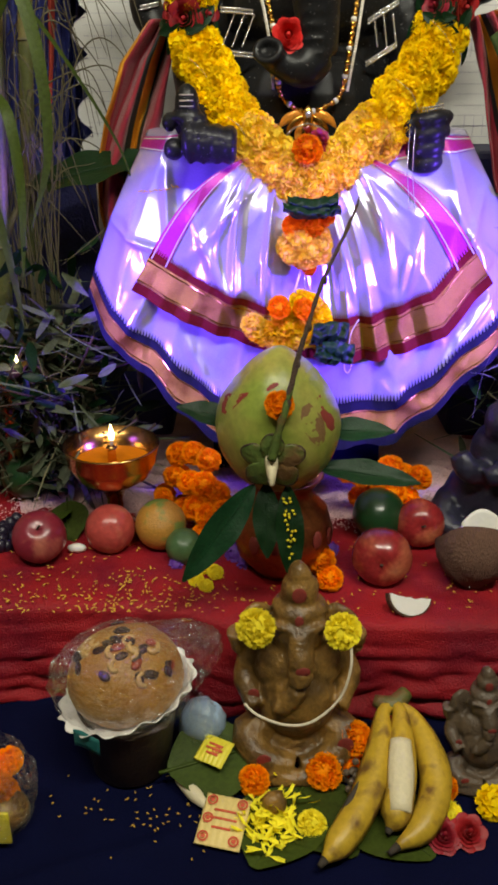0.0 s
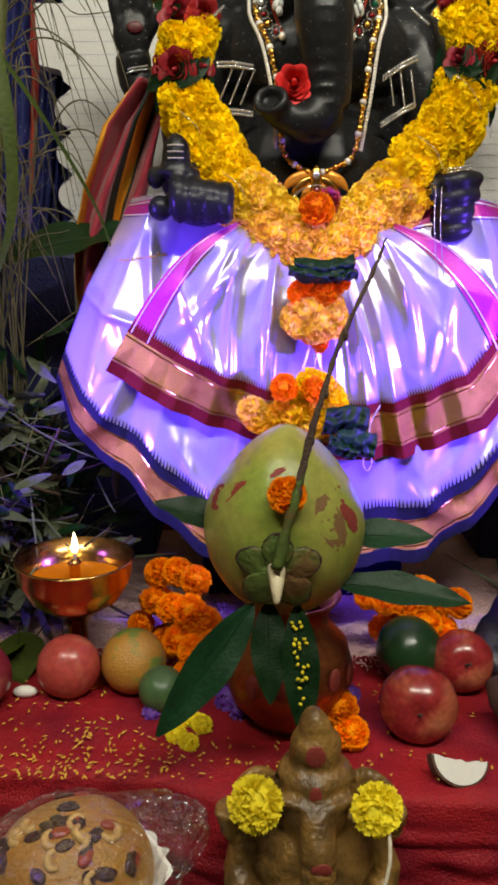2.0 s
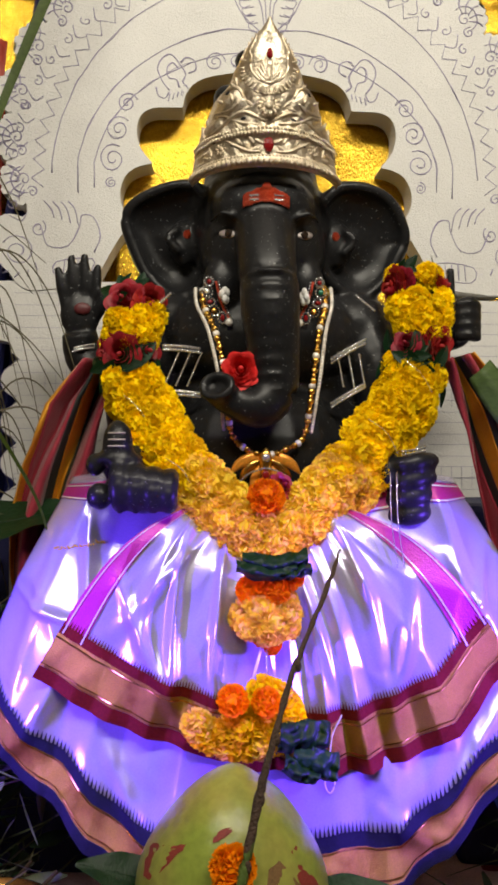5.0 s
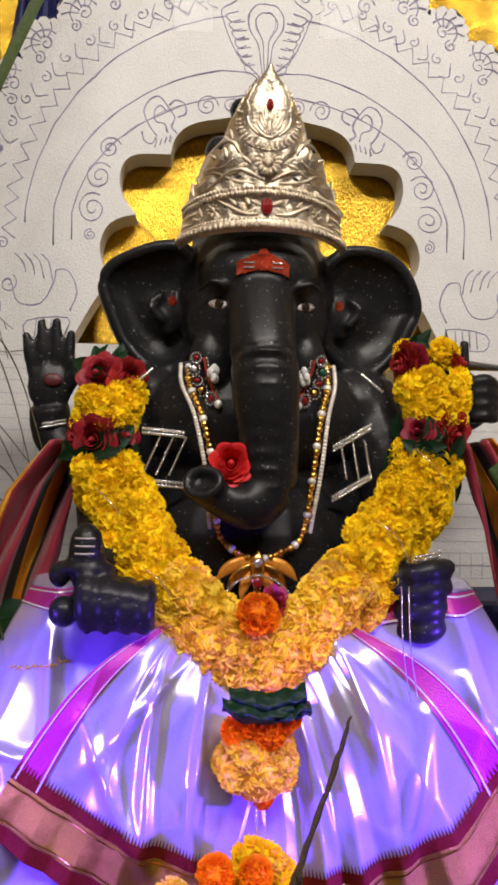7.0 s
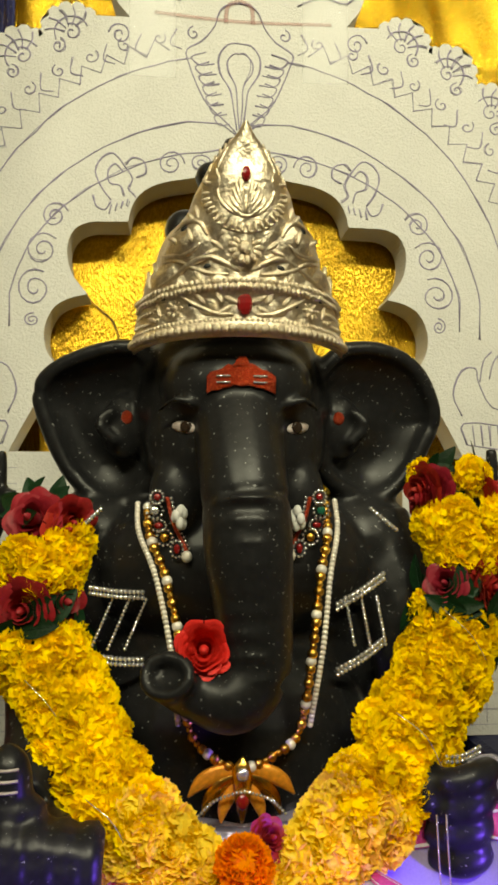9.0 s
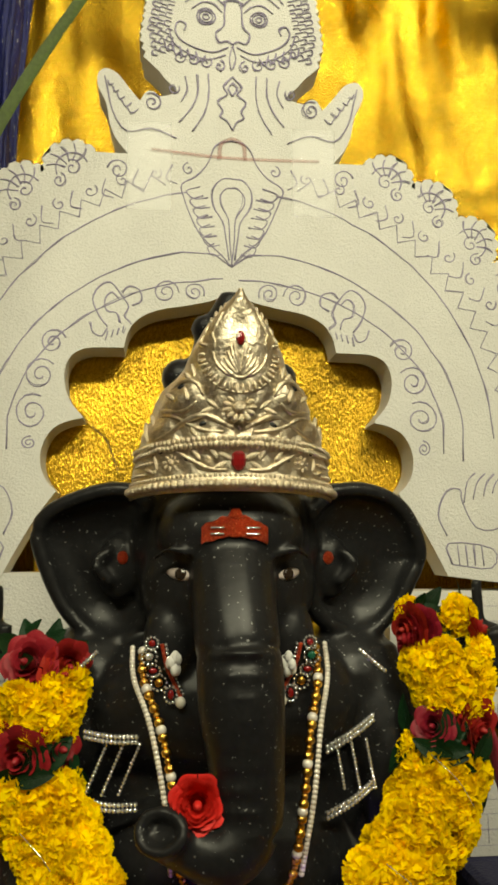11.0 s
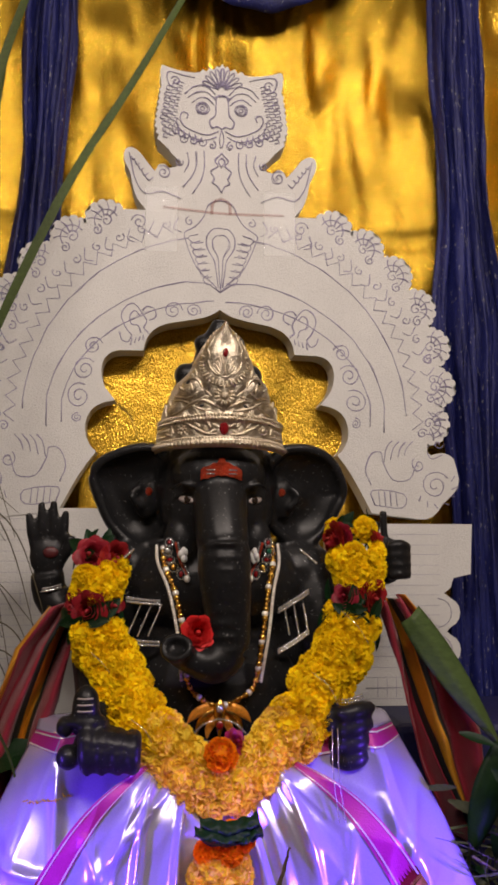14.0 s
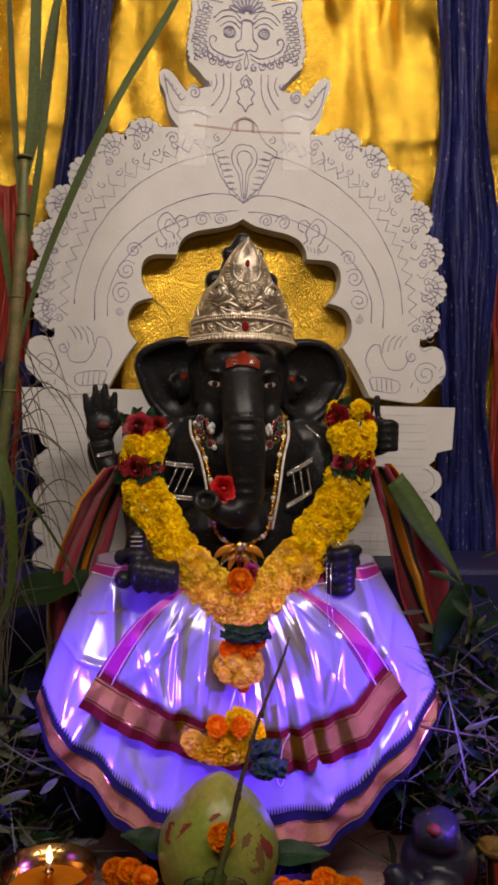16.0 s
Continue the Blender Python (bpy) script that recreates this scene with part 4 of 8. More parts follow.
def skirt(fn, name, label, dark, s_band, edges):
    ob = base(name, (0, 0, 0), label, "cloth")
    thicken(part("sheet", strip(fn, 0, 1, 0, 1, 200, 90, 0), M["organza"], ob, "creased shiny lilac-white organza"), 0.0012, 1.0)
    g0, g1 = s_band
    part("gold_border", strip(fn, 0, 1, g0, g1, 240, 10, 0.0016), M["gold_border"], ob, "coppery gold woven border")
    part("hem", strip(fn, 0, 1, g1, 1.016, 240, 5, 0.0022), dark, ob)
    part("upper_edge", strip(fn, 0, 1, g0 - 0.035, g0, 240, 3, 0.0020), dark, ob)
    for w in (g0 + 0.25 * (g1 - g0) - 0.02, g1 - 0.014):
        part("edge_line", strip(fn, 0, 1, w, w + 0.004, 240, 1, 0.0030), M["gold_bead"], ob)
    b = bmesh.new()
    f = lift(fn, 0.0024)
    for k in range(150):
        a0, a1 = k / 150, (k + 0.62) / 150
        q = [b.verts.new(f(a, s)) for a, s in ((a0, g0 - 0.034), ((a0 + a1) / 2, g0 - 0.062), (a1, g0 - 0.034))]
        b.faces.new(q)
    tagged(part("tooth_edge", b, dark, ob), kind="stuff")
    for a0, a1, s0, s1 in edges:
        part("pink_edge", strip(fn, a0, a1, s0, s1, 24, 60, 0.0018), M["pink_edge"], ob, "bright magenta ribbon edge")
        for k in (0.12, 0.88):
            if s1 - s0 > 0.5:
                part("edge_line", strip(fn, a0 + (a1 - a0) * k, a0 + (a1 - a0) * k + 0.003, s0, s1, 1, 60, 0.0028), M["pearl"], ob)
            else:
                part("edge_line", strip(fn, a0, a1, s0 + (s1 - s0) * k, s0 + (s1 - s0) * k + 0.006, 60, 1, 0.0028), M["pearl"], ob)
    return ob


skirt(lower, "skirt_cloth", "shiny lilac-white cloth over the idol's knees with navy and gold border", M["navy_edge"], (0.895, 0.980), [(0.0, 0.30, 0.0, 0.075), (0.74, 1.0, 0.0, 0.075)])
skirt(upper, "apron_cloth", "pleated shiny white cloth fan with magenta edges and gold border", M["maroon"], (0.845, 0.968), [(0.0, 0.055, 0.0, 0.84), (0.945, 1.0, 0.0, 0.84)])
# the cloth's top, tucked back over the thighs
bm = bmesh.new()
grid(bm, lambda a, v: (lambda p: (p[0], p[1] + (1.42 - p[1]) * v, p[2] + 0.014 * math.sin(math.pi * v) - 0.012 * v + 0.003 * nz(a * 9, v * 3, 1, 1)))(lower(a, 0.0)), 90, 16)
lap = thicken(finish(bm, "lap_cloth", M["organza"]), 0.0012)
tagged(lap, "shiny white cloth tucked back over the idol's lap", "cloth")

# striped shawl ends falling behind the shoulders
M["shawl"] = mat("maroon_shawl_cloth", (0.30, 0.016, 0.035), 0.5, 0.15, vary=0.3, scale=60, bump=0.3, fine=500, sheen=0.2)
M["shawl_gold"] = mat("orange_gold_stripe", (0.80, 0.36, 0.03), 0.38, 0.5, vary=0.3, scale=60, bump=0.3, fine=500)
M["shawl_dark"] = mat("dark_green_stripe", (0.015, 0.02, 0.018), 0.6)


def shawl(name, path, widths, y0, label, flip):
    ob = base(name, (0, 0, 0), label, "shawl", "shawl ends")

    def at(u, v):
        u = 1 - u if flip else u
        q = interp([(i / (len(path) - 1), p[0]) for i, p in enumerate(path)], v), interp([(i / (len(path) - 1), p[1]) for i, p in enumerate(path)], v)
        w = interp([(i / (len(widths) - 1), p) for i, p in enumerate(widths)], v)
        return (q[0] + (u - 0.5) * w + 0.010 * math.sin(7 * v + 3 * u) * (0.3 + 0.7 * v), y0 - 0.022 * math.sin(u * 13 + 5 * v) - 0.01 * math.sin(math.pi * u) + 0.006 * nz(u * 3, v * 4, 0, 2), q[1] + 0.01 * (u - 0.5))
    for nm, u0, u1, m in (("stripe", 0, 0.24, "shawl"), ("stripe", 0.24, 0.30, "shawl_dark"), ("stripe", 0.30, 0.42, "shawl_gold"), ("stripe", 0.42, 0.49, "shawl_dark"), ("stripe", 0.49, 0.93, "shawl"), ("stripe", 0.93, 1.0, "shawl_gold")):
        b = bmesh.new()
        grid(b, lambda u, v: at(u0 + (u1 - u0) * u, v), 10, 50)
        thicken(part(nm, b, M[m], ob), 0.002)
    return ob


shawl("shawl", [(-0.122, 0.830), (-0.148, 0.775), (-0.170, 0.700), (-0.190, 0.630), (-0.205, 0.560), (-0.215, 0.50)], [0.045, 0.085, 0.090, 0.070, 0.050, 0.04], 1.365, "maroon and gold striped shawl end falling from the shoulder", True)
shawl("shawl", [(0.335, 0.835), (0.368, 0.775), (0.398, 0.700), (0.420, 0.640), (0.436, 0.560), (0.446, 0.50)], [0.040, 0.080, 0.095, 0.085, 0.055, 0.04], 1.365, "maroon and gold striped shawl end falling from the other shoulder", False)

# ---- flowers ----
def petal(bm, m, w, l, cup, mi=0):
    """A cupped ruffled petal, growing along the local y, from m."""
    v = [bm.verts.new(m @ Vector(p)) for p in ((0, 0, 0), (-w * 0.5, l * 0.55, cup * 0.4), (0, l * 0.6, cup * 0.1), (w * 0.5, l * 0.55, cup * 0.4), (-w * 0.32, l, cup), (0.06 * w, l * 0.93, cup * 0.8), (w * 0.36, l * 1.02, cup * 1.1))]
    for q in ((0, 2, 1), (0, 3, 2), (1, 2, 5, 4), (2, 3, 6, 5)):
        bm.faces.new([v[i] for i in q]).material_index = mi


def pompom(name, material, r, rings, seed, flat=0.75, wide=1.0):
    """A marigold or small chrysanthemum head: tight rings of petals over a dome that faces local z."""
    rnd = random.Random(seed)
    bm = bmesh.new()
    ell(bm, (0, 0, r * 0.05), (r * 0.74, r * 0.74, r * 0.74 * flat), seg=12, rings=8)
    for i in range(rings):
        f = (i + 0.5) / rings
        polar = math.radians(6 + 104 * f)
        n = max(3, int(4 + 17 * math.sin(polar) * rings / 6))
        for k in range(n):
            az = 360 * (k + 0.5 * (i % 2)) / n + rnd.uniform(-16, 16)
            tilt = math.degrees(polar) + rnd.uniform(-20, 20)
            m = pose(0, 0, 0, 0, 0, az) @ pose(0, 0, r * 0.05, 90 - tilt, rnd.uniform(-55, 55), 0) @ pose(0, r * 0.50 * (0.9 + 0.1 * flat), 0, 22 - 30 * f, 0, 0)
            s = rnd.uniform(0.85, 1.15)
            petal(bm, Matrix.Diagonal((1, 1, flat, 1)) @ m, r * 0.46 * wide * s, r * 0.50 * s, r * 0.07)
    me = bpy.data.meshes.new(name)
    bm.to_mesh(me)
    bm.free()
    me.materials.append(material)
    return me


YEL = [pompom("marigold", M["marigold_y"], 0.021, 7, k, 0.8, 0.92) for k in range(4)]
LIT_YEL = [pompom("marigold", M["blue_lit_yellow"], 0.021, 7, 10 + k, 0.8, 0.92) for k in range(3)]
ORA = [pompom("marigold", M["marigold_o"], 0.021, 11, 20 + k, 0.78, 0.70) for k in range(3)]
LEM = [pompom("chrysanthemum", M["lemon"], 0.0225, 10, 30 + k, 0.72, 0.62) for k in range(3)]


def rose_mesh(name, material, seed, r=0.024, flare=0.30):
    rnd = random.Random(seed)
    bm = bmesh.new()
    ell(bm, (0, 0, r * 0.42), (r * 0.15, r * 0.15, r * 0.34), seg=10, rings=8)
    for i in range(5):
        f = (i + 1) / 5
        n = 3 + i
        for k in range(n):
            az = 360 * k / n + 47 * i + rnd.uniform(-8, 8)
            R, H = r * (0.16 + 0.70 * f), r * (0.95 - 0.42 * f)
            half = 190 / n

            def at(u, v):
                a = math.radians(az + (u - 0.5) * 2 * half)
                if v == 0:
                    return (0.0, 0.0, r * 0.08)
                rr = R * (0.35 + 0.65 * v ** 0.6) * (1 + flare * f * v * v) * (1 - 0.06 * math.cos(2 * math.pi * u))
                return (rr * math.cos(a), rr * math.sin(a), -r * 0.15 + H * v * (1 - 0.35 * f * v * v) - 0.12 * r * abs(2 * u - 1) ** 2 * v)
            grid(bm, at, 7, 5)
    bmesh.ops.remove_doubles(bm, verts=bm.verts, dist=1e-6)
    me = bpy.data.meshes.new(name)
    bm.to_mesh(me)
    bm.free()
    me.polygons.foreach_set("use_smooth", [True] * len(me.polygons))
    me.materials.append(material)
    return me


ROSE = [rose_mesh("rose", M["rose"], k) for k in range(3)]


def leaf_mesh(name, material, length, width, bend=0.2, fold=0.25, n=12, wavy=0.0):
    """A pointed leaf along local y with a midrib fold and a droop."""
    bm = bmesh.new()

    def at(u, v):
        w = width * 0.5 * (math.sin(math.pi * min(1, v * 0.96 + 0.02)) ** 0.8) * (1.15 - 0.35 * v)
        x = (2 * u - 1) * w
        return (x, length * v, abs(2 * u - 1) * w * fold - bend * length * v * v + wavy * width * math.sin(v * 17 + 3 * u) * abs(2 * u - 1))
    grid(bm, at, 6, n)
    tube(bm, [(0, -length * 0.10, 0.0), (0, length * 0.4, -bend * length * 0.16 + 0.0006), (0, length * 0.97, -bend * length * 0.94 + 0.0006)], [width * 0.022, width * 0.018, width * 0.004], 5, 5)
    me = bpy.data.meshes.new(name)
    bm.to_mesh(me)
    bm.free()
    me.polygons.foreach_set("use_smooth", [True] * len(me.polygons))
    me.materials.append(material)
    return me


LEAF_S = leaf_mesh("leaf", M["leaf"], 0.045, 0.022, 0.15)
LEAF_MANGO = leaf_mesh("mango_leaf", M["leaf"], 0.150, 0.043, 0.10, 0.3, 16, 0.05)


def facing(p, way, spin=0.0, s=1.0):
    """A pose at p with the local z along way."""
    q = Vector(way).to_track_quat("Z", "Y").to_matrix().to_4x4()
    return Matrix.Translation(p) @ q @ pose(0, 0, 0, 0, 0, spin) @ Matrix.Diagonal((s, s, s, 1))


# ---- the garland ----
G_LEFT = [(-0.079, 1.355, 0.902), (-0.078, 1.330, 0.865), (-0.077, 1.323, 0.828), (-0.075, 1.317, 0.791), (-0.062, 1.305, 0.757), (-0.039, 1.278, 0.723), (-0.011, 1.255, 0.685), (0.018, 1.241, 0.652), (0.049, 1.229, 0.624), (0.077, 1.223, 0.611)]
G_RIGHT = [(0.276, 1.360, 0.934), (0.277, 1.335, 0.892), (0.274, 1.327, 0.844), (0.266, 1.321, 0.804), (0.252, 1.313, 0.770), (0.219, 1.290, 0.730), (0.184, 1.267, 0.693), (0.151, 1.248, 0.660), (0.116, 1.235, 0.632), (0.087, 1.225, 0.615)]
garland = base("garland", (0, 0, 0), "thick yellow marigold garland with rose and leaf bands", "garland")
rnd = random.Random(5)


def cluster(mesh_set, name, path, f0, f1, n, rad, scale, parent, lift_y=-0.012):
    pts = spline(path, 10)
    L = len(pts) - 1
    for k in range(n):
        f = f0 + (f1 - f0) * (k + rnd.random() * 0.7) / n
        q = pts[min(L, max(0, int(f * L)))]
        g = pts[min(L, int(f * L) + 2)] - pts[max(0, int(f * L) - 2)]
        side = Vector(g).cross(Vector((0, 1, 0))).normalized()
        a = rnd.uniform(-1.45, 1.45)
        out = side * math.sin(a) + Vector((0, -1, 0)) * math.cos(a)
        p = Vector(q) + out * rad * rnd.uniform(0.75, 1.05) + Vector((0, lift_y * 0.2, 0))
        out = (out + Vector((rnd.uniform(-0.3, 0.3), rnd.uniform(-0.3, 0.1), rnd.uniform(-0.3, 0.4)))).normalized()
        shared(name, rnd.choice(mesh_set), parent, facing(p, out, rnd.uniform(0, 360), scale * rnd.uniform(0.85, 1.12)))


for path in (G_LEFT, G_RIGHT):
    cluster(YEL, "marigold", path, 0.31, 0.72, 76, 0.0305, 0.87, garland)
    # lower stretch in the yellow that has the blue lamplight mixed in
    cluster(LIT_YEL, "marigold", path, 0.68, 1.0, 62, 0.0305, 0.87, garland)
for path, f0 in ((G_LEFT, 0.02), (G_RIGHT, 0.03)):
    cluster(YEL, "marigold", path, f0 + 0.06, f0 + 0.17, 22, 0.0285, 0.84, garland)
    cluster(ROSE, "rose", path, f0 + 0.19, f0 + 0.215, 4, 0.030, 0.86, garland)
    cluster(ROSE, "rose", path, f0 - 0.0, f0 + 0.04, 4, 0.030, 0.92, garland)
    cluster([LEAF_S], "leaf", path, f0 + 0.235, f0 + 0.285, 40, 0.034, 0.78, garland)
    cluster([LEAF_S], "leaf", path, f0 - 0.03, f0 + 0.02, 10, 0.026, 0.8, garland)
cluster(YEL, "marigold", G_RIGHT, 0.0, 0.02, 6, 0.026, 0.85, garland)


def loose_flower(name, me, p, way, s, label, spin=0.0, cat="flower"):
    ob = new(name, me)
    ob.matrix_world = facing(p, way, spin, s)
    return tagged(ob, label, cat)


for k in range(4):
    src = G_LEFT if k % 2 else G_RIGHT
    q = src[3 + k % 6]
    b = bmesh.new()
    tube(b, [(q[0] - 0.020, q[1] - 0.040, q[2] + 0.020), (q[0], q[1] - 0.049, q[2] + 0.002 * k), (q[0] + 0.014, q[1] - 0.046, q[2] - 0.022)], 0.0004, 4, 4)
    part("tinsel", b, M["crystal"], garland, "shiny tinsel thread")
loose_flower("orange_marigold", ORA[0], (0.078, 1.196, 0.664), (0, -0.8, 0.5), 0.98, "orange marigold pinned at the garland's point")
loose_flower("red_petals", ROSE[1], (0.096, 1.214, 0.674), (0.5, -0.8, 0.5), 0.6, "crumpled red rose petals behind the orange marigold")
# red cloth rose beside the trunk tip
loose_flower("cloth_rose", rose_mesh("cloth_rose", M["silk_rose"], 9, 0.027, 0.02), (0.052, 1.236, 0.803), (-0.05, -1, 0.10), 0.92, "bright red cloth rose tucked beside the trunk tip", 30)

# pendant bunch and lower bunch under the garland
bunch = base("flower_bunch", (0, 0, 0), "hanging bunch of orange and yellow marigolds with a dark ribbon", "flower bunch")
bm = bmesh.new()
for z0, z1, x0, x1, y0 in ((0.596, 0.612, 0.050, 0.116, 1.142), (0.588, 0.603, 0.044, 0.104, 1.136), (0.583, 0.598, 0.078, 0.120, 1.139)):
    grid(bm, lambda u, v: (x0 + (x1 - x0) * u, y0 - 0.012 * math.sin(math.pi * v) - 0.010 * math.sin(math.pi * u) + 0.007 * nz(u * 6, v * 2.5, x0 * 50, 1.3), z0 + (z1 - z0) * v + 0.004 * math.sin(4 * u + x0 * 60) + 0.004 * nz(u * 5, x0 * 30, v, 1)), 26, 10)
part("ribbon", bm, M["leaf"], bunch, "dark green folded leaf ribbon")


def heap(mesh_set, name, c, r, n, scale, parent, toward=(0, -1, 0.35), flat=0.7):
    for k in range(n):
        d = Vector((rnd.gauss(0, 1), rnd.gauss(0, 0.6) - 0.9, rnd.gauss(0, 1))).normalized()
        p = Vector(c) + Vector((d.x * r[0], d.y * r[1], d.z * r[2]))
        shared(name, rnd.choice(mesh_set), parent, facing(p, (d + Vector(toward) * 0.6).normalized(), rnd.uniform(0, 360), scale * rnd.uniform(0.85, 1.15)))


heap(ORA, "orange_marigold", (0.082, 1.150, 0.578), (0.030, 0.016, 0.014), 7, 0.72, bunch)
heap(LIT_YEL, "yellow_marigold", (0.076, 1.148, 0.545), (0.028, 0.018, 0.020), 12, 0.80, bunch)
heap(ORA, "orange_marigold", (0.072, 1.150, 0.519), (0.014, 0.010, 0.006), 3, 0.55, bunch)
for s, m in ((-1, "pearl"), (1, "crystal")):
    bm = bmesh.new()
    tube(bm, [(0.073 + 0.002 * s, 1.142, 0.518), (0.068 + 0.008 * s, 1.134, 0.480)], 0.0016, 6, 2)
    part("string", bm, M[m], bunch)
low = base("flower_bunch", (0, 0, 0), "yellow marigold ring with orange marigolds and dark leaves on the skirt", "flower bunch")
for k in range(15):
    a = math.radians(200 + 16 * k)
    p = (0.050 + 0.046 * math.cos(a), 1.118 + 0.004 * math.sin(a * 2), 0.456 + 0.026 * math.sin(a) - 0.004)
    shared("yellow_marigold", YEL[k % 4] if k % 3 else LIT_YEL[k % 3], low, facing(p, (0.4 * math.cos(a), -1, 0.3 * math.sin(a) + 0.2), k * 40, 0.86))
heap(YEL, "yellow_marigold", (0.050, 1.118, 0.448), (0.030, 0.008, 0.012), 8, 0.85, low)
shared("orange_marigold", ORA[0], low, facing((0.040, 1.096, 0.475), (-0.1, -1, 0.4), 0, 0.75))
shared("orange_marigold", ORA[1], low, facing((0.072, 1.100, 0.472), (0.2, -1, 0.4), 0, 0.70))
for n, (x0, x1, z0, z1, y0) in enumerate(((0.082, 0.130, 0.420, 0.450, 1.104), (0.094, 0.138, 0.398, 0.428, 1.098), (0.086, 0.120, 0.402, 0.420, 1.094))):
    bm = bmesh.new()
    grid(bm, lambda u, v: (x0 + (x1 - x0) * u + 0.005 * v, y0 - 0.010 * math.sin(math.pi * v) - 0.008 * math.sin(math.pi * u) + 0.009 * nz(u * 5, v * 3, n * 7.0, 1.2), z0 + (z1 - z0) * v + 0.006 * math.sin(3 * u + n)), 22, 14)
    thicken(part("folded_leaf", bm, M["leaf"], low, "dark green folded leaf"), 0.0008)

# ---- necklaces ----
def chain(name, path, n, r, mesh_mats, parent, squash=1.0):
    pts = spline(path, 30)
    seg = [np.linalg.norm(b - a) for a, b in zip(pts, pts[1:])]
    acc = np.concatenate([[0], np.cumsum(seg)])
    out = []
    for k in range(n):
        d = acc[-1] * (k + 0.5) / n
        out.append([float(np.interp(d, acc, [p[i] for p in pts])) for i in range(3)])
    for k, p in enumerate(out):
        shared(name, mesh_mats[k % len(mesh_mats)], parent, Matrix.Translation(p) @ Matrix.Diagonal([r[k % len(r)] if isinstance(r, tuple) else r] * 3 + [1]))


def ball(name, material, seg=8):
    bm = bmesh.new()
    ell(bm, (0, 0, 0), (1, 1, 1), seg=seg, rings=6)
    me = bpy.data.meshes.new(name)
    bm.to_mesh(me)
    bm.free()
    me.polygons.foreach_set("use_smooth", [True] * len(me.polygons))
    me.materials.append(material)
    return me


PEARL, GBEAD, XTAL, RGEM, GGEM = ball("pearl", M["pearl"]), ball("gold_bead", M["gold_bead"]), ball("rhinestone", M["crystal"]), ball("red_gem", M["gem_red"]), ball("green_gem", M["gem_green"])
M["cotton"] = mat("white_cotton", (0.70, 0.69, 0.67), 0.9, vary=0.1)
neck = base("bead_necklace", (0, 0, 0), "gold and pearl bead necklace with a lotus pendant", "necklace")
NP = [(0.008, 1.312, 0.908), (0.010, 1.292, 0.884), (0.024, 1.272, 0.850), (0.036, 1.262, 0.795), (0.042, 1.276, 0.735), (0.060, 1.268, 0.715), (0.083, 1.264, 0.708), (0.106, 1.268, 0.715), (0.128, 1.275, 0.732), (0.136, 1.258, 0.795), (0.144, 1.268, 0.850), (0.154, 1.290, 0.884), (0.156, 1.312, 0.910)]
chain("bead", NP, 84, (0.0044, 0.0044, 0.0030, 0.0044, 0.0030, 0.0044), [PEARL, GBEAD, GBEAD, GBEAD, GBEAD, GBEAD], neck)
outerp = base("pearl_necklace", (0, 0, 0), "string of small white pearls", "necklace")
chain("pearl", [(p[0] + (0.0085 if p[0] > IX else -0.0085), p[1] + 0.002, p[2] + 0.002) for p in NP[:5]], 52, 0.0025, [PEARL], outerp)
chain("pearl", [(p[0] + 0.0085, p[1] + 0.002, p[2] + 0.002) for p in NP[8:]], 52, 0.0025, [PEARL], outerp)
pend = base("lotus_pendant", (0.005, 0.080, -0.031), "orange and gold lotus pendant studded with stones", "pendant")
for sg in (-1, 1):
    for pts, w, m in (([(0.004, 0.738), (0.018, 0.735), (0.031, 0.728), (0.041, 0.717)], 0.0065, "enamel"), ([(0.004, 0.733), (0.015, 0.727), (0.025, 0.716), (0.030, 0.702)], 0.0055, "gold_bead"), ([(0.003, 0.728), (0.009, 0.719), (0.014, 0.709), (0.016, 0.698)], 0.0050, "enamel")):
        bm = bmesh.new()
        tube(bm, [(0.077 + sg * u, 1.184 + 0.10 * u, z) for u, z in pts], [w * 0.6, w, w * 0.9, 0.0008], 10, 5, 0.45, up=(0, 1, 0))
        part("petal", bm, M[m], pend)
bm = bmesh.new()
tube(bm, [(0.077, 1.183, 0.748), (0.077, 1.182, 0.738), (0.077, 1.181, 0.718), (0.077, 1.183, 0.698)], [0.001, 0.0075, 0.006, 0.001], 10, 5, 0.5, up=(0, 1, 0))
part("petal", bm, M["gold_bead"], pend)
shared("red_gem", RGEM, pend, Matrix.Translation((0.077, 1.177, 0.716)) @ Matrix.Diagonal((0.005, 0.003, 0.006, 1)))
shared("rhinestone", XTAL, pend, Matrix.Translation((0.077, 1.177, 0.736)) @ Matrix.Diagonal((0.005, 0.003, 0.005, 1)))
chain("rhinestone", [(0.043, 1.182, 0.704), (0.055, 1.179, 0.716), (0.068, 1.176, 0.722), (0.077, 1.175, 0.724), (0.086, 1.176, 0.722), (0.099, 1.179, 0.716), (0.111, 1.182, 0.704)], 26, 0.0014, [XTAL], pend)

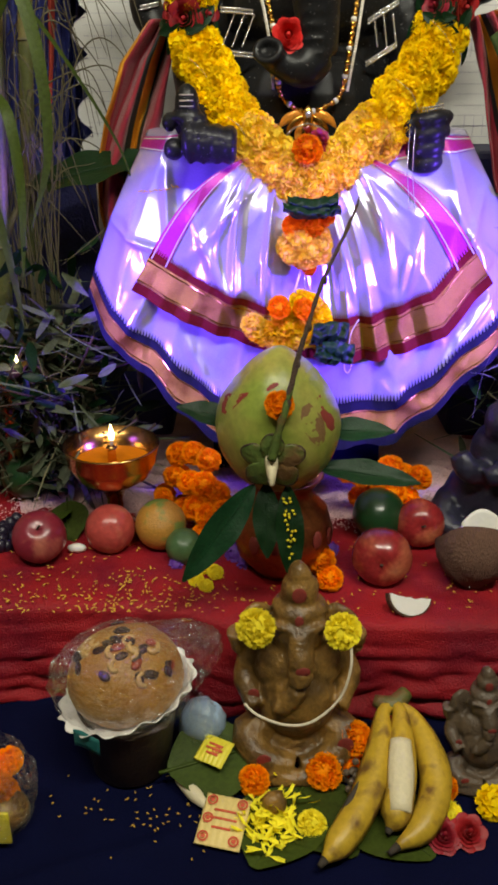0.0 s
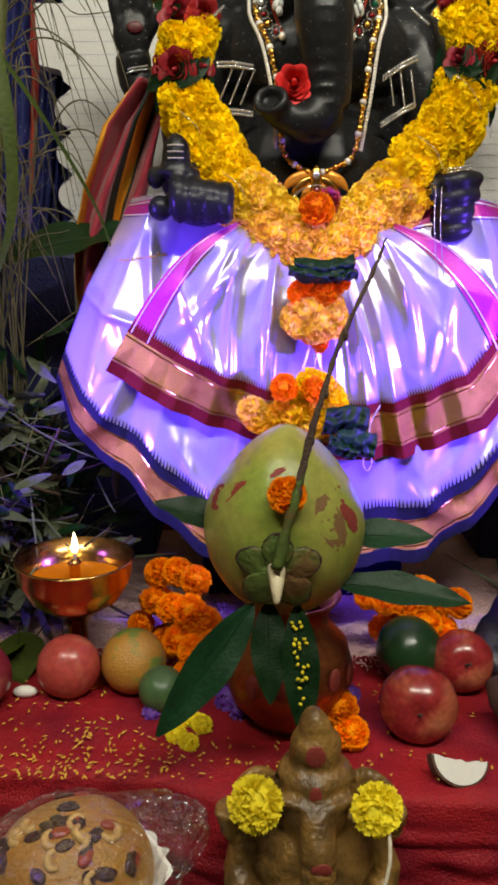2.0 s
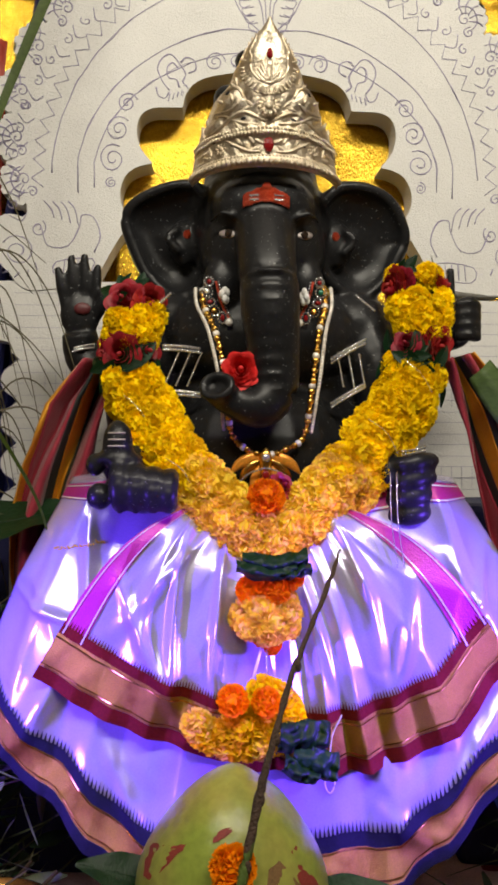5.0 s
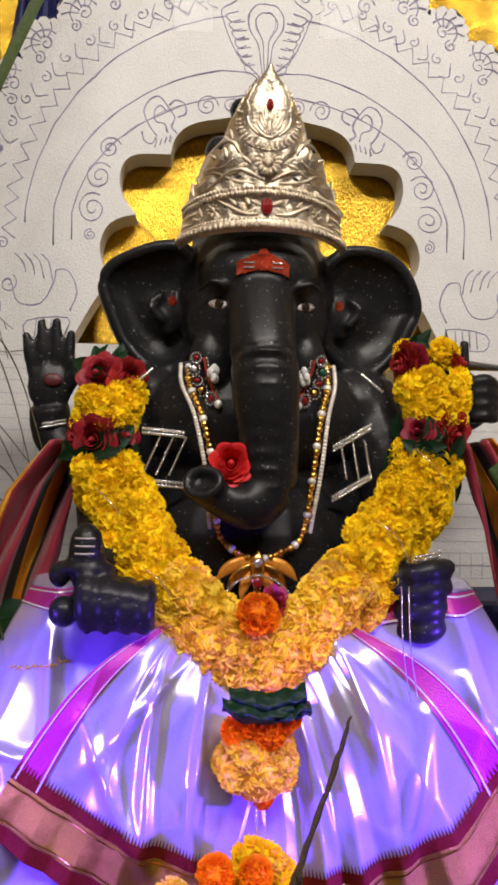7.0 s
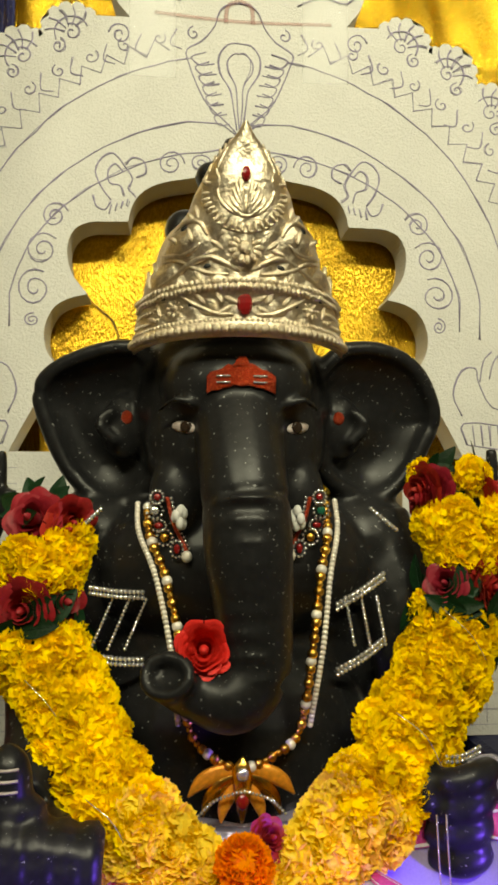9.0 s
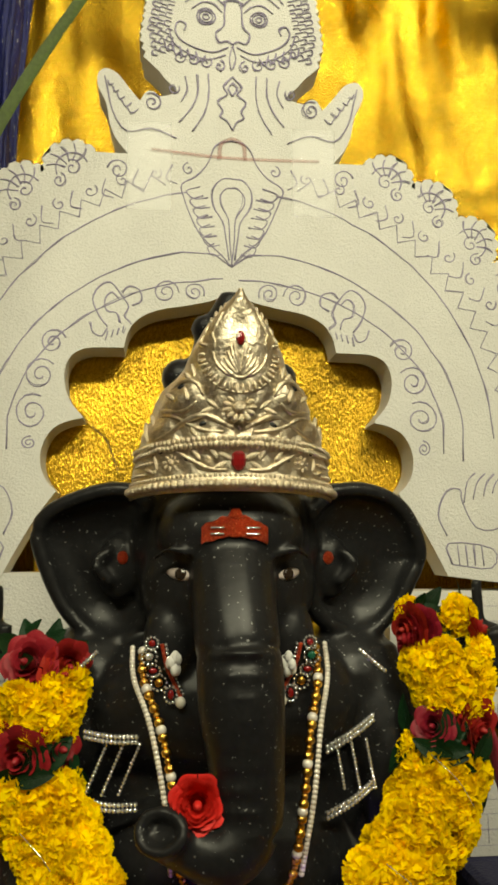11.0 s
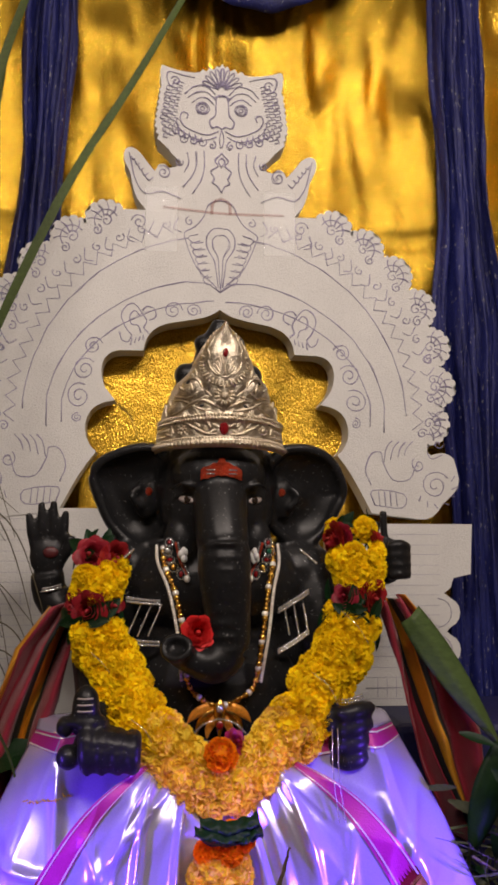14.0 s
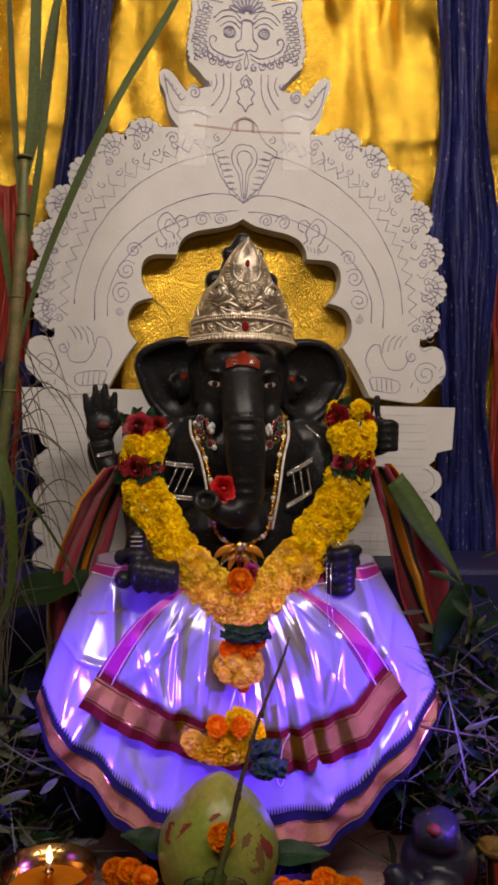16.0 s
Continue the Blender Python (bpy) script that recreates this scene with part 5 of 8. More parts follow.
# jewelled ear drops beside the trunk
for s in (-1, 1):
    drop = base("ear_jewel", (0, 0, 0), "curved jewelled ornament with pearls and coloured stones beside the trunk", "jewellery", "ear jewels")
    cx = IX + s * 0.056
    for n, (u, z, gem, w, h) in enumerate(((0.010, 0.914, RGEM, 0.0040, 0.0040), (0.012, 0.903, GGEM if s > 0 else XTAL, 0.0052, 0.0052), (0.009, 0.891, RGEM, 0.0050, 0.0036), (0.004, 0.881, GBEAD, 0.0052, 0.0052), (-0.006, 0.872, RGEM, 0.0038, 0.0056))):
        c = front(cx + s * u, z, 0.007)
        shared("stone_setting", gem, drop, Matrix.Translation(c) @ Matrix.Diagonal((w * 0.75, 0.0022, h * 0.75, 1)))
        for k in range(11):
            t = 2 * math.pi * k / 11
            shared("rhinestone", XTAL, drop, Matrix.Translation(c + Vector(((w + 0.0012) * math.cos(t), 0, (h + 0.0012) * math.sin(t)))) @ Matrix.Diagonal((0.0013, 0.0013, 0.0013, 1)))
    pth = [tuple(front(cx - s * u, z, 0.005)) for u, z in ((-0.002, 0.914), (0.002, 0.896), (0.008, 0.882), (0.014, 0.870))]
    bm = bmesh.new()
    tube(bm, pth, 0.0016, 6, 4)
    part("red_cord", bm, M["red_glitter"], drop, "red cord")
    chain("rhinestone", [(x - s * 0.003, y, z + 0.001) for x, y, z in pth], 14, 0.0014, [XTAL], drop)
    shared("pearl_drop", PEARL, drop, Matrix.Translation(front(cx - s * 0.014, 0.866, 0.006)) @ Matrix.Diagonal((0.0045, 0.004, 0.0050, 1)))
    bm = bmesh.new()
    for k in range(9):
        d = Vector((rnd.gauss(0, 1), rnd.gauss(0, 1), rnd.gauss(0, 1))).normalized() * 0.004
        ell(bm, (IX + s * 0.048 + d.x, front(IX + s * 0.050, 0.897).y - 0.004 + d.y, 0.897 + d.z * 1.6), (0.0036, 0.0036, 0.0052), seg=8, rings=6)
    part("cotton_tuft", bm, M["cotton"], drop, "white cotton tuft")

# rhinestone bands on the upper arms
for s in (-1, 1):
    bandob = base("arm_band", (0, 0, 0), "two rhinestone bands joined by slanting strings on the upper arm", "jewellery", "arm bands")
    xo, xi = (-0.040, 0.006) if s < 0 else (0.208, 0.164)
    for z0, z1 in ((0.840, 0.836), (0.786, 0.782)):
        for dz in (0, -0.0045):
            chain("rhinestone", [(xo, 1.318, z0 + dz - (0.010 if s > 0 else 0) * -1), ((xo + xi) / 2, 1.306, (z0 + z1) / 2 + dz), (xi, 1.312, z1 + dz - (0.012 if s > 0 else 0))], 14, 0.0022, [XTAL], bandob)
    for k in range(3):
        x0 = xo + (xi - xo) * (0.05 + 0.3 * k)
        chain("rhinestone", [(x0 + 0.018 * (1 if s < 0 else -0.4), 1.310, 0.832), (x0, 1.308, 0.790)], 14, 0.0016, [XTAL], bandob)
    chain("rhinestone", [(xo + (0.010 if s < 0 else -0.012), 1.322, 0.905), (xo + (-0.012 if s < 0 else 0.012), 1.320, 0.885)], 9, 0.0022, [XTAL], bandob)
for c, w in (((-0.150, 1.405, 0.848), 0.032), ((0.250, 1.262, 0.714), 0.042)):
    wb = base("bracelet", (0, 0, 0), "rhinestone bracelet on the statue's wrist", "jewellery", "bracelets")
    for dz in (0, -0.004):
        chain("rhinestone", [(c[0] - w / 2, c[1] + 0.006, c[2] - 0.002 + dz), (c[0], c[1] - 0.004, c[2] + dz), (c[0] + w / 2, c[1] + 0.006, c[2] + 0.004 + dz)], 12, 0.0019, [XTAL], wb)

# ---- the silver crown ----
crown = base("silver_crown", (0, 0, 0), "embossed silver foil crown with beaded rows and red stones", "crown")
CY, CZ = 1.375, 1.036


CROWN_R = [(0, 0.0900), (0.18, 0.0875), (0.27, 0.0815), (0.36, 0.0760), (0.47, 0.0700), (0.56, 0.0635), (0.61, 0.0530), (0.66, 0.0445), (0.74, 0.0385), (0.82, 0.0310), (0.90, 0.0210), (0.96, 0.0105), (1.0, 0.003)]


def crown_pt(u, v):
    """u: -1 to 1 across the front half, v: 0 at the rim to 1 at the tip."""
    a = u * 1.32
    r = interp(CROWN_R, v)
    top = 0.163 * v * (1 - 0.02 * u * u) + 0.005 * (1 - v) * (0.3 - u * u)
    depth = interp([(0, 0.112), (0.3, 0.124), (0.6, 0.138), (1, 0.152)], v)
    rr = 1 - (0.75 - 0.42 * max(0.0, min(1.0, (v - 0.48) / 0.25))) * (1 - math.cos(a))
    return Vector((IX + 0.001 + r * math.sin(a), CY - depth * rr * (1 - 0.12 * v) - 0.012, CZ + top))


def across(x, v):
    """u of the shell at the sideways distance x."""
    return math.asin(max(-0.99, min(0.99, x / interp(CROWN_R, v)))) / 1.32


def drop(t, k):
    """Sideways and upward place on the teardrop's outline, k times its size."""
    h = math.cos(t)
    return 0.0290 * k * math.sin(t) * (1 - 0.20 * max(0.0, h) ** 1.2), 0.685 + (0.285 if h > 0 else 0.185) * k * h


def on_drop(t, k):
    """The teardrop's outline, which is the crown's own edge towards the tip."""
    x, v = drop(t, k)
    v = min(v, 0.985)
    if v > 0.76:
        x = math.copysign(interp(CROWN_R, v) * min(0.93, 0.84 * k), x)
    return x, v


def emboss(u, v):
    x = interp(CROWN_R, v) * math.sin(u * 1.32)
    d = 0.0
    for v0, h, w in ((0.045, 0.004, 0.03), (0.232, 0.004, 0.03)):
        d += h * math.exp(-((v - v0) / w) ** 2)
    d += 0.004 * math.exp(-(x / 0.026) ** 4 - ((v - 0.70) / 0.22) ** 4)
    d -= 0.0035 * math.exp(-(x / 0.015) ** 2 - ((v - 0.62) / 0.10) ** 2)
    d -= 0.0055 * math.exp(-(x / 0.010) ** 2 - ((v - 0.82) / 0.09) ** 2)
    for c in (-0.046, 0.046):
        d += 0.008 * math.exp(-((x - c) / 0.014) ** 2 - ((v - 0.47) / 0.075) ** 2)
    for c in (-0.066, 0.066):
        d += 0.006 * math.exp(-((x - c) / 0.012) ** 2 - ((v - 0.33) / 0.06) ** 2)
    d += 0.0010 * math.sin(x * 420 + 2 * math.sin(v * 9)) * math.sin(v * 40) * (1 if 0.08 < v < 0.56 else 0)
    return d


def crown_out(u, v, k=0.0):
    p = crown_pt(u, v)
    n = Vector(((p.x - IX) * 1.1, (p.y - CY) * 0.9, 0.03)).normalized()
    return p + n * (emboss(u, v) + k)


def crown_face(x, v, k=0.0):
    """A pose on the shell, local z outward and local y up."""
    p = crown_out(across(x, v), v, k)
    n = Vector(((p.x - IX) * 1.1, (p.y - CY) * 0.9, 0.03)).normalized()
    side = Vector((0, 0, 1)).cross(n).normalized()
    up = n.cross(side)
    return Matrix.Translation(p) @ Matrix((side, up, n)).transposed().to_4x4()


bm = bmesh.new()
grid(bm, lambda a, b: crown_out(2 * a - 1, b), 130, 110)
thicken(part("shell", bm, M["silver"], crown, "tarnished embossed silver foil"), 0.002)
SB = ball("bead", M["silver"], 12)


def crown_row(v, n, r, u0=-0.98, u1=0.98, nm="bead", dip=0.0):
    for k in range(n):
        u = u0 + (u1 - u0) * (k + 0.5) / n
        shared(nm, SB, crown, Matrix.Translation(crown_out(u, v + dip * u * u, 0.001)) @ Matrix.Diagonal((r, r, r, 1)))


def relief(nm, pts, r):
    b = bmesh.new()
    tube(b, [crown_out(across(x, v), v, 0.0010) for x, v in pts], r, 8, 4)
    part(nm, b, M["silver"], crown)


crown_row(0.030, 38, 0.0042)
crown_row(0.072, 58, 0.0018)
crown_row(0.222, 54, 0.0026, dip=-0.02)
crown_row(0.252, 50, 0.0026, dip=-0.02)
# teardrop: a ring of fluted petals, two plain rims, a fan of leaf veins
for k in range(38):
    t = 2 * math.pi * (k + 0.5) / 38
    x, v = on_drop(t, 0.99)
    x2, v2 = drop(t, 1.08)
    turn = math.degrees(math.atan2((v2 - v) * 0.163, x2 - x))
    shared("petal_relief", SB, crown, crown_face(x, min(v, 0.985), 0.0008) @ pose(0, 0, 0, 0, 0, turn) @ Matrix.Diagonal((0.0052, 0.0018, 0.0026, 1)))
for kk, r in ((0.72, 0.0014), (1.12, 0.0010)):
    relief("rim_relief", [on_drop(2 * math.pi * k / 28, kk) for k in range(29)], r)
for sg in (-1, 1):
    for k in range(5):
        relief("leaf_relief", [(sg * 0.0005, 0.545 + 0.006 * k), (sg * (0.0085 - 0.0012 * k), 0.575 + 0.022 * k), (sg * (0.0155 - 0.0026 * k), 0.625 + 0.026 * k)], [0.0006, 0.0022, 0.0007])


def rosette(x, v, n, R):
    fm = crown_face(x, v, 0.002)
    shared("boss", SB, crown, fm @ Matrix.Diagonal((R * 0.42, R * 0.42, R * 0.35, 1)))
    for k in range(n):
        shared("rosette_petal", SB, crown, fm @ pose(0, 0, 0, 0, 0, 360 * k / n) @ pose(R * 0.80, 0, 0) @ Matrix.Diagonal((R * 0.32, R * 0.19, R * 0.20, 1)))


rosette(0, 0.405, 13, 0.0125)
HOLE = ball("pierced_hole", M["stone"], 12)
for sg in (-1, 1):
    rosette(sg * 0.053, 0.150, 8, 0.0070)
    # lobes with their brow arcs, the crossing vines and the leaves between
    relief("brow_relief", [(sg * 0.028, 0.47), (sg * 0.034, 0.54), (sg * 0.044, 0.555), (sg * 0.054, 0.50)], [0.001, 0.0022, 0.0022, 0.001])
    relief("brow_relief", [(sg * 0.033, 0.44), (sg * 0.042, 0.40), (sg * 0.056, 0.42), (sg * 0.063, 0.46)], [0.001, 0.0020, 0.0020, 0.001])
    relief("vine_relief", [(sg * 0.004, 0.300), (sg * 0.016, 0.345), (sg * 0.028, 0.375), (sg * 0.042, 0.350), (sg * 0.054, 0.300), (sg * 0.064, 0.275)], [0.0014, 0.0024, 0.0026, 0.0024, 0.0018, 0.001])
    relief("vine_relief", [(sg * 0.012, 0.290), (sg * 0.026, 0.300), (sg * 0.038, 0.330), (sg * 0.050, 0.380), (sg * 0.060, 0.400)], [0.001, 0.0020, 0.0020, 0.0018, 0.001])
    relief("vine_relief", [(sg * 0.008, 0.100), (sg * 0.022, 0.105), (sg * 0.036, 0.150), (sg * 0.048, 0.200)], [0.001, 0.0020, 0.0020, 0.001])
    for x, v, turn, ln in ((0.012, 0.175, 30, 0.008), (0.020, 0.190, 60, 0.007), (0.013, 0.130, -30, 0.008), (0.030, 0.120, 20, 0.008), (0.034, 0.185, 50, 0.007), (0.066, 0.170, 70, 0.008), (0.070, 0.120, 20, 0.007), (0.022, 0.435, 40, 0.008), (0.024, 0.400, -20, 0.008), (0.036, 0.300, 60, 0.006), (0.070, 0.330, 70, 0.010), (0.066, 0.380, 60, 0.010), (0.050, 0.470, 30, 0.008), (0.040, 0.480, 70, 0.007), (0.036, 0.600, 70, 0.009), (0.040, 0.580, 50, 0.007)):
        shared("leaf_relief", SB, crown, crown_face(sg * x, v, 0.0006) @ pose(0, 0, 0, 0, 0, turn if sg > 0 else 180 - turn) @ Matrix.Diagonal((ln, 0.0024, 0.0024, 1)))
    for x, v, w in ((0.028, 0.335, 0.0038), (0.044, 0.530, 0.0042), (0.040, 0.165, 0.0034), (0.016, 0.105, 0.0030), (0.060, 0.205, 0.0026)):
        shared("pierced_hole", HOLE, crown, crown_face(sg * x, v, 0.0008) @ pose(0, 0, 0, 0, 0, sg * -20) @ Matrix.Diagonal((w, w * 0.55, 0.0012, 1)))
    crown_row(0.115, 10, 0.0016, *sorted((sg * 0.62, sg * 0.97)))
    crown_row(0.165, 10, 0.0016, *sorted((sg * 0.62, sg * 0.97)))
for v, w, h in ((0.150, 0.0062, 0.0095), (0.745, 0.0040, 0.0062)):
    bm = bmesh.new()
    ell(bm, (0, 0, 0), (w, 0.0035, h), seg=8, rings=6)
    o = part("red_stone", bm, M["gem_red"], crown, "dark red glass stone", smooth=False)
    o.location = crown_out(0.0, v, 0.002)

# ---- more materials ----
M["rice"] = mat("pink_tinted_rice", (0.68, 0.45, 0.45), 0.8, vary=0.35, scale=120, bump=0.9, fine=330)
M["flame"] = bpy.data.materials.new("flame")
M["flame"].use_nodes = True
_n = M["flame"].node_tree.nodes
_e = _n.new("ShaderNodeEmission")
_e.inputs[0].default_value, _e.inputs[1].default_value = (1.0, 0.72, 0.32, 1), 14
M["flame"].node_tree.links.new(_e.outputs[0], _n["Material Output"].inputs[0])
M["copper"] = mat("dull_copper", (0.30, 0.10, 0.035), 0.38, 0.9, vary=0.4, scale=40, bump=0.2)
M["oil"] = mat("amber_lamp_oil", (0.50, 0.15, 0.006), 0.10, vary=0.15, scale=30, bump=0.05, spec=0.35)
M["wick"] = mat("cotton_wick", (0.45, 0.35, 0.22), 0.8)
M["apple"] = mat("red_apple_skin", (0.26, 0.020, 0.022), 0.26, vary=0.4, scale=30, bump=0.04, two=(0.45, 0.16, 0.07), two_scale=14, two_at=0.60, two_soft=0.14, coat=0.2, stretch=(1.4, 1.4, 0.35))
M["apple_dark"] = mat("plum_red_apple_skin", (0.20, 0.018, 0.035), 0.32, vary=0.25, scale=30, bump=0.04, two=(0.40, 0.14, 0.09), two_scale=16, two_at=0.62, coat=0.2, stretch=(1.4, 1.4, 0.35))
M["pomegranate"] = mat("pink_pomegranate_skin", (0.40, 0.060, 0.050), 0.28, vary=0.3, scale=40, bump=0.12, two=(0.48, 0.19, 0.11), two_scale=18, two_at=0.6)
M["sweet_lime"] = mat("mottled_sweet_lime_skin", (0.46, 0.23, 0.040), 0.40, vary=0.35, scale=60, bump=0.4, fine=420, two=(0.17, 0.24, 0.05), two_scale=30, two_at=0.57, two_soft=0.04)
M["lime"] = mat("dark_green_lime_skin", (0.012, 0.045, 0.014), 0.28, vary=0.3, scale=30, bump=0.12, fine=420, coat=0.2)
M["guava"] = mat("dull_green_guava_skin", (0.06, 0.12, 0.045), 0.4, vary=0.3, scale=30)
M["grape"] = mat("dark_grape_skin", (0.012, 0.008, 0.022), 0.35, vary=0.3, scale=60)
M["coco_shell"] = mat("brown_coconut_fibre", (0.10, 0.05, 0.032), 0.85, vary=0.5, scale=60, bump=1.0, fine=500, stretch=(1, 1, 0.3))
M["coco_meat"] = mat("white_coconut_flesh", (0.72, 0.70, 0.66), 0.45, vary=0.06, scale=40, sss=0.1)
M["banana"] = mat("ripe_banana_skin", (0.48, 0.31, 0.025), 0.42, vary=0.25, scale=30, bump=0.15, two=(0.16, 0.08, 0.02), two_scale=40, two_at=0.60)
M["banana_flesh"] = mat("banana_flesh", (0.66, 0.58, 0.38), 0.6, vary=0.12, scale=50, bump=0.3)
M["banana_tip"] = mat("blackened_banana_tip", (0.04, 0.03, 0.02), 0.8, vary=0.4)
M["bun"] = mat("baked_bun_crust", (0.40, 0.205, 0.030), 0.42, vary=0.3, scale=60, bump=0.35, fine=300, two=(0.38, 0.165, 0.025), two_scale=22, two_at=0.56, two_soft=0.15)
M["raisin"] = mat("dark_raisin", (0.03, 0.010, 0.008), 0.45, vary=0.4, bump=0.8)
M["peel"] = mat("candied_red_peel", (0.30, 0.045, 0.015), 0.35, vary=0.3, bump=0.3)
M["nut"] = mat("roasted_cashew", (0.52, 0.33, 0.12), 0.5, vary=0.2)
M["pot"] = mat("dark_brown_pot", (0.034, 0.020, 0.013), 0.5, vary=0.35, scale=30, bump=0.2)
M["paper"] = mat("white_paper", (0.72, 0.70, 0.66), 0.7, vary=0.08)
M["teal_card"] = mat("teal_card", (0.02, 0.14, 0.13), 0.5)
M["yellow_paper"] = mat("pale_yellow_packet_paper", (0.72, 0.56, 0.20), 0.55, vary=0.12, scale=50, bump=0.2)
M["bright_yellow"] = mat("bright_yellow_packet", (0.70, 0.60, 0.04), 0.45, vary=0.12)
M["red_print"] = mat("red_print", (0.55, 0.08, 0.03), 0.6)
M["pale_blue"] = mat("pale_blue_pouch", (0.34, 0.45, 0.58), 0.35, vary=0.2, scale=40, bump=0.5)
M["thread"] = mat("cotton_thread", (0.62, 0.55, 0.42), 0.8)
M["wrap"] = bpy.data.materials.new("clear_plastic_wrap")
M["wrap"].use_nodes = True
_n, _l = M["wrap"].node_tree.nodes, M["wrap"].node_tree.links
_g, _t, _m = _n.new("ShaderNodeBsdfGlossy"), _n.new("ShaderNodeBsdfTransparent"), _n.new("ShaderNodeMixShader")
_g.inputs["Roughness"].default_value = 0.07
_c, _b = _n.new("ShaderNodeTexNoise"), _n.new("ShaderNodeBump")
_c.inputs["Scale"].default_value, _c.inputs["Detail"].default_value = 11, 3
_b.inputs["Strength"].default_value, _b.inputs["Distance"].default_value = 1.0, 0.06
_l.new(_c.outputs[0], _b.inputs["Height"])
_l.new(_b.outputs[0], _g.inputs["Normal"])
_m.inputs[0].default_value = 0.30
_l.new(_t.outputs[0], _m.inputs[1])
_l.new(_g.outputs[0], _m.inputs[2])
_l.new(_m.outputs[0], _n["Material Output"].inputs[0])
M["rice_yellow"] = mat("turmeric_rice", (0.55, 0.32, 0.03), 0.7, vary=0.4, scale=200)
M["dark_figure"] = mat("dark_blue_black_paint", (0.018, 0.018, 0.035), 0.38, vary=0.4, scale=40, bump=0.3)
M["navy_box"] = mat("navy_stand_cloth", (0.010, 0.012, 0.075), 0.55, vary=0.35, scale=50, bump=0.4)


def mesh_of(bm, name, *mats, smooth=True):
    me = bpy.data.meshes.new(name)
    bm.to_mesh(me)
    bm.free()
    if smooth:
        me.polygons.foreach_set("use_smooth", [True] * len(me.polygons))
    for m in mats:
        me.materials.append(m)
    return me


def fuse(bm, name, voxel, smooth, *mats, extra=None):
    """Melt overlapping forms into one skin; extra(bm) then adds painted marks."""
    ob = finish(bm, name, mats[0])
    r = ob.modifiers.new("skin", "REMESH")
    r.mode, r.voxel_size = "VOXEL", voxel
    s = ob.modifiers.new("polish", "SMOOTH")
    s.iterations, s.factor = smooth, 0.5
    me = bpy.data.meshes.new_from_object(ob.evaluated_get(bpy.context.evaluated_depsgraph_get()))
    bpy.data.objects.remove(ob)
    me.materials.clear()
    b = bmesh.new()
    b.from_mesh(me)
    for f in b.faces:
        f.smooth, f.material_index = True, 0
    if extra:
        extra(b)
    b.to_mesh(me)
    b.free()
    for m in mats:
        me.materials.append(m)
    return new(name, me)


def lay(me, name, p, q, up, parent=None, s=1.0, length=None):
    """A leaf from p towards q, its face towards up."""
    y = (Vector(q) - Vector(p))
    k = s if length is None else y.length / length
    y.normalize()
    z = Vector(up)
    x = y.cross(z).normalized()
    z = x.cross(y)
    m = Matrix.Translation(p) @ Matrix((x, y, z)).transposed().to_4x4() @ Matrix.Diagonal((k if length is None else max(k, 0.8), k, k, 1))
    ob = new(name, me)
    if parent:
        ob.parent = parent
        ob.matrix_local = m
    else:
        ob.matrix_world = m
    return ob


# ---- rice bed and the dark stands under the pillars ----
bm = bmesh.new()
grid(bm, lambda u, v: (-0.36 + 0.80 * u, 1.13 + 0.44 * v + 0.02 * nz(u * 6, 0, 0, 1), TIER + 0.006 * math.sin(math.pi * min(1, 4 * v) / 2) * math.sin(math.pi * u) ** 0.3 + 0.002 + 0.003 * nz(u * 20, v * 14, 0, 1)), 110, 60)
tagged(finish(bm, "rice_bed", M["rice"]), "pink-tinted rice spread on the step under the idol", "rice", kind="stuff")
for x0, x1, zt in ((-0.60, -0.140, 0.612), (0.365, 0.85, 0.640)):
    bm = bmesh.new(); bevelled_box(bm, (x0, 1.44, TIER + 0.001), (x1, 1.66, zt), 0.012)
    tagged(finish(bm, "pillar_stand", M["navy_box"], smooth=False), "stand wrapped in dark navy cloth under the foam pillar", "stand", "stands of the pillars")
bm = bmesh.new()
bevelled_box(bm, (-0.245, 1.405, 0.40), (-0.185, 1.44, 0.60), 0.008)
tagged(finish(bm, "foam_offcut", M["foam"]), "rough white foam block standing beside the skirt", "foam block")

# ---- coconut on its brass pot ----
pot = base("water_pot", (0.045, 1.00, TIER), "round brass pot under the coconut, smeared with red paste", "pot")
bm = bmesh.new(); lathe(bm, [(0.0, 0.0), (0.038, 0.0), (0.040, 0.006), (0.060, 0.030), (0.068, 0.062), (0.060, 0.092), (0.042, 0.112), (0.038, 0.124), (0.050, 0.140), (0.053, 0.144), (0.047, 0.143), (0.034, 0.124)], 40)
part("body", bm, M["copper"], pot)
bm = bmesh.new()
for k in range(5):
    a = math.radians(-125 + 25 * k)
    ell(bm, (0.067 * math.cos(a), 0.067 * math.sin(a), 0.066 + 0.006 * (k % 2)), (0.008, 0.003, 0.014), (0, 0, math.degrees(a) + 90), 10, 6)
part("paste_mark", bm, M["stain"], pot, "red paste marks")

CO = Vector((0.0355, 0.955, 0.369))
coco = base("coconut", (0, 0, 0), "green husked coconut with red paste streaks, stem end forward", "coconut")
bm = bmesh.new()
ell(bm, (0, 0, 0), (1, 1, 1), seg=64, rings=48)


def coco_shape(d):
    """d: a unit way from the middle; the blunt end faces forward and down."""
    up = d.z
    side = 0.0765 * (1 - 0.27 * max(0, up) ** 1.6) * (1 + 0.018 * math.cos(3 * math.atan2(d.x, -d.y)))
    return Vector((d.x * side, d.y * 0.072, d.z * (0.091 if up > 0 else 0.087) * (1 + 0.06 * max(0, up) ** 8)))


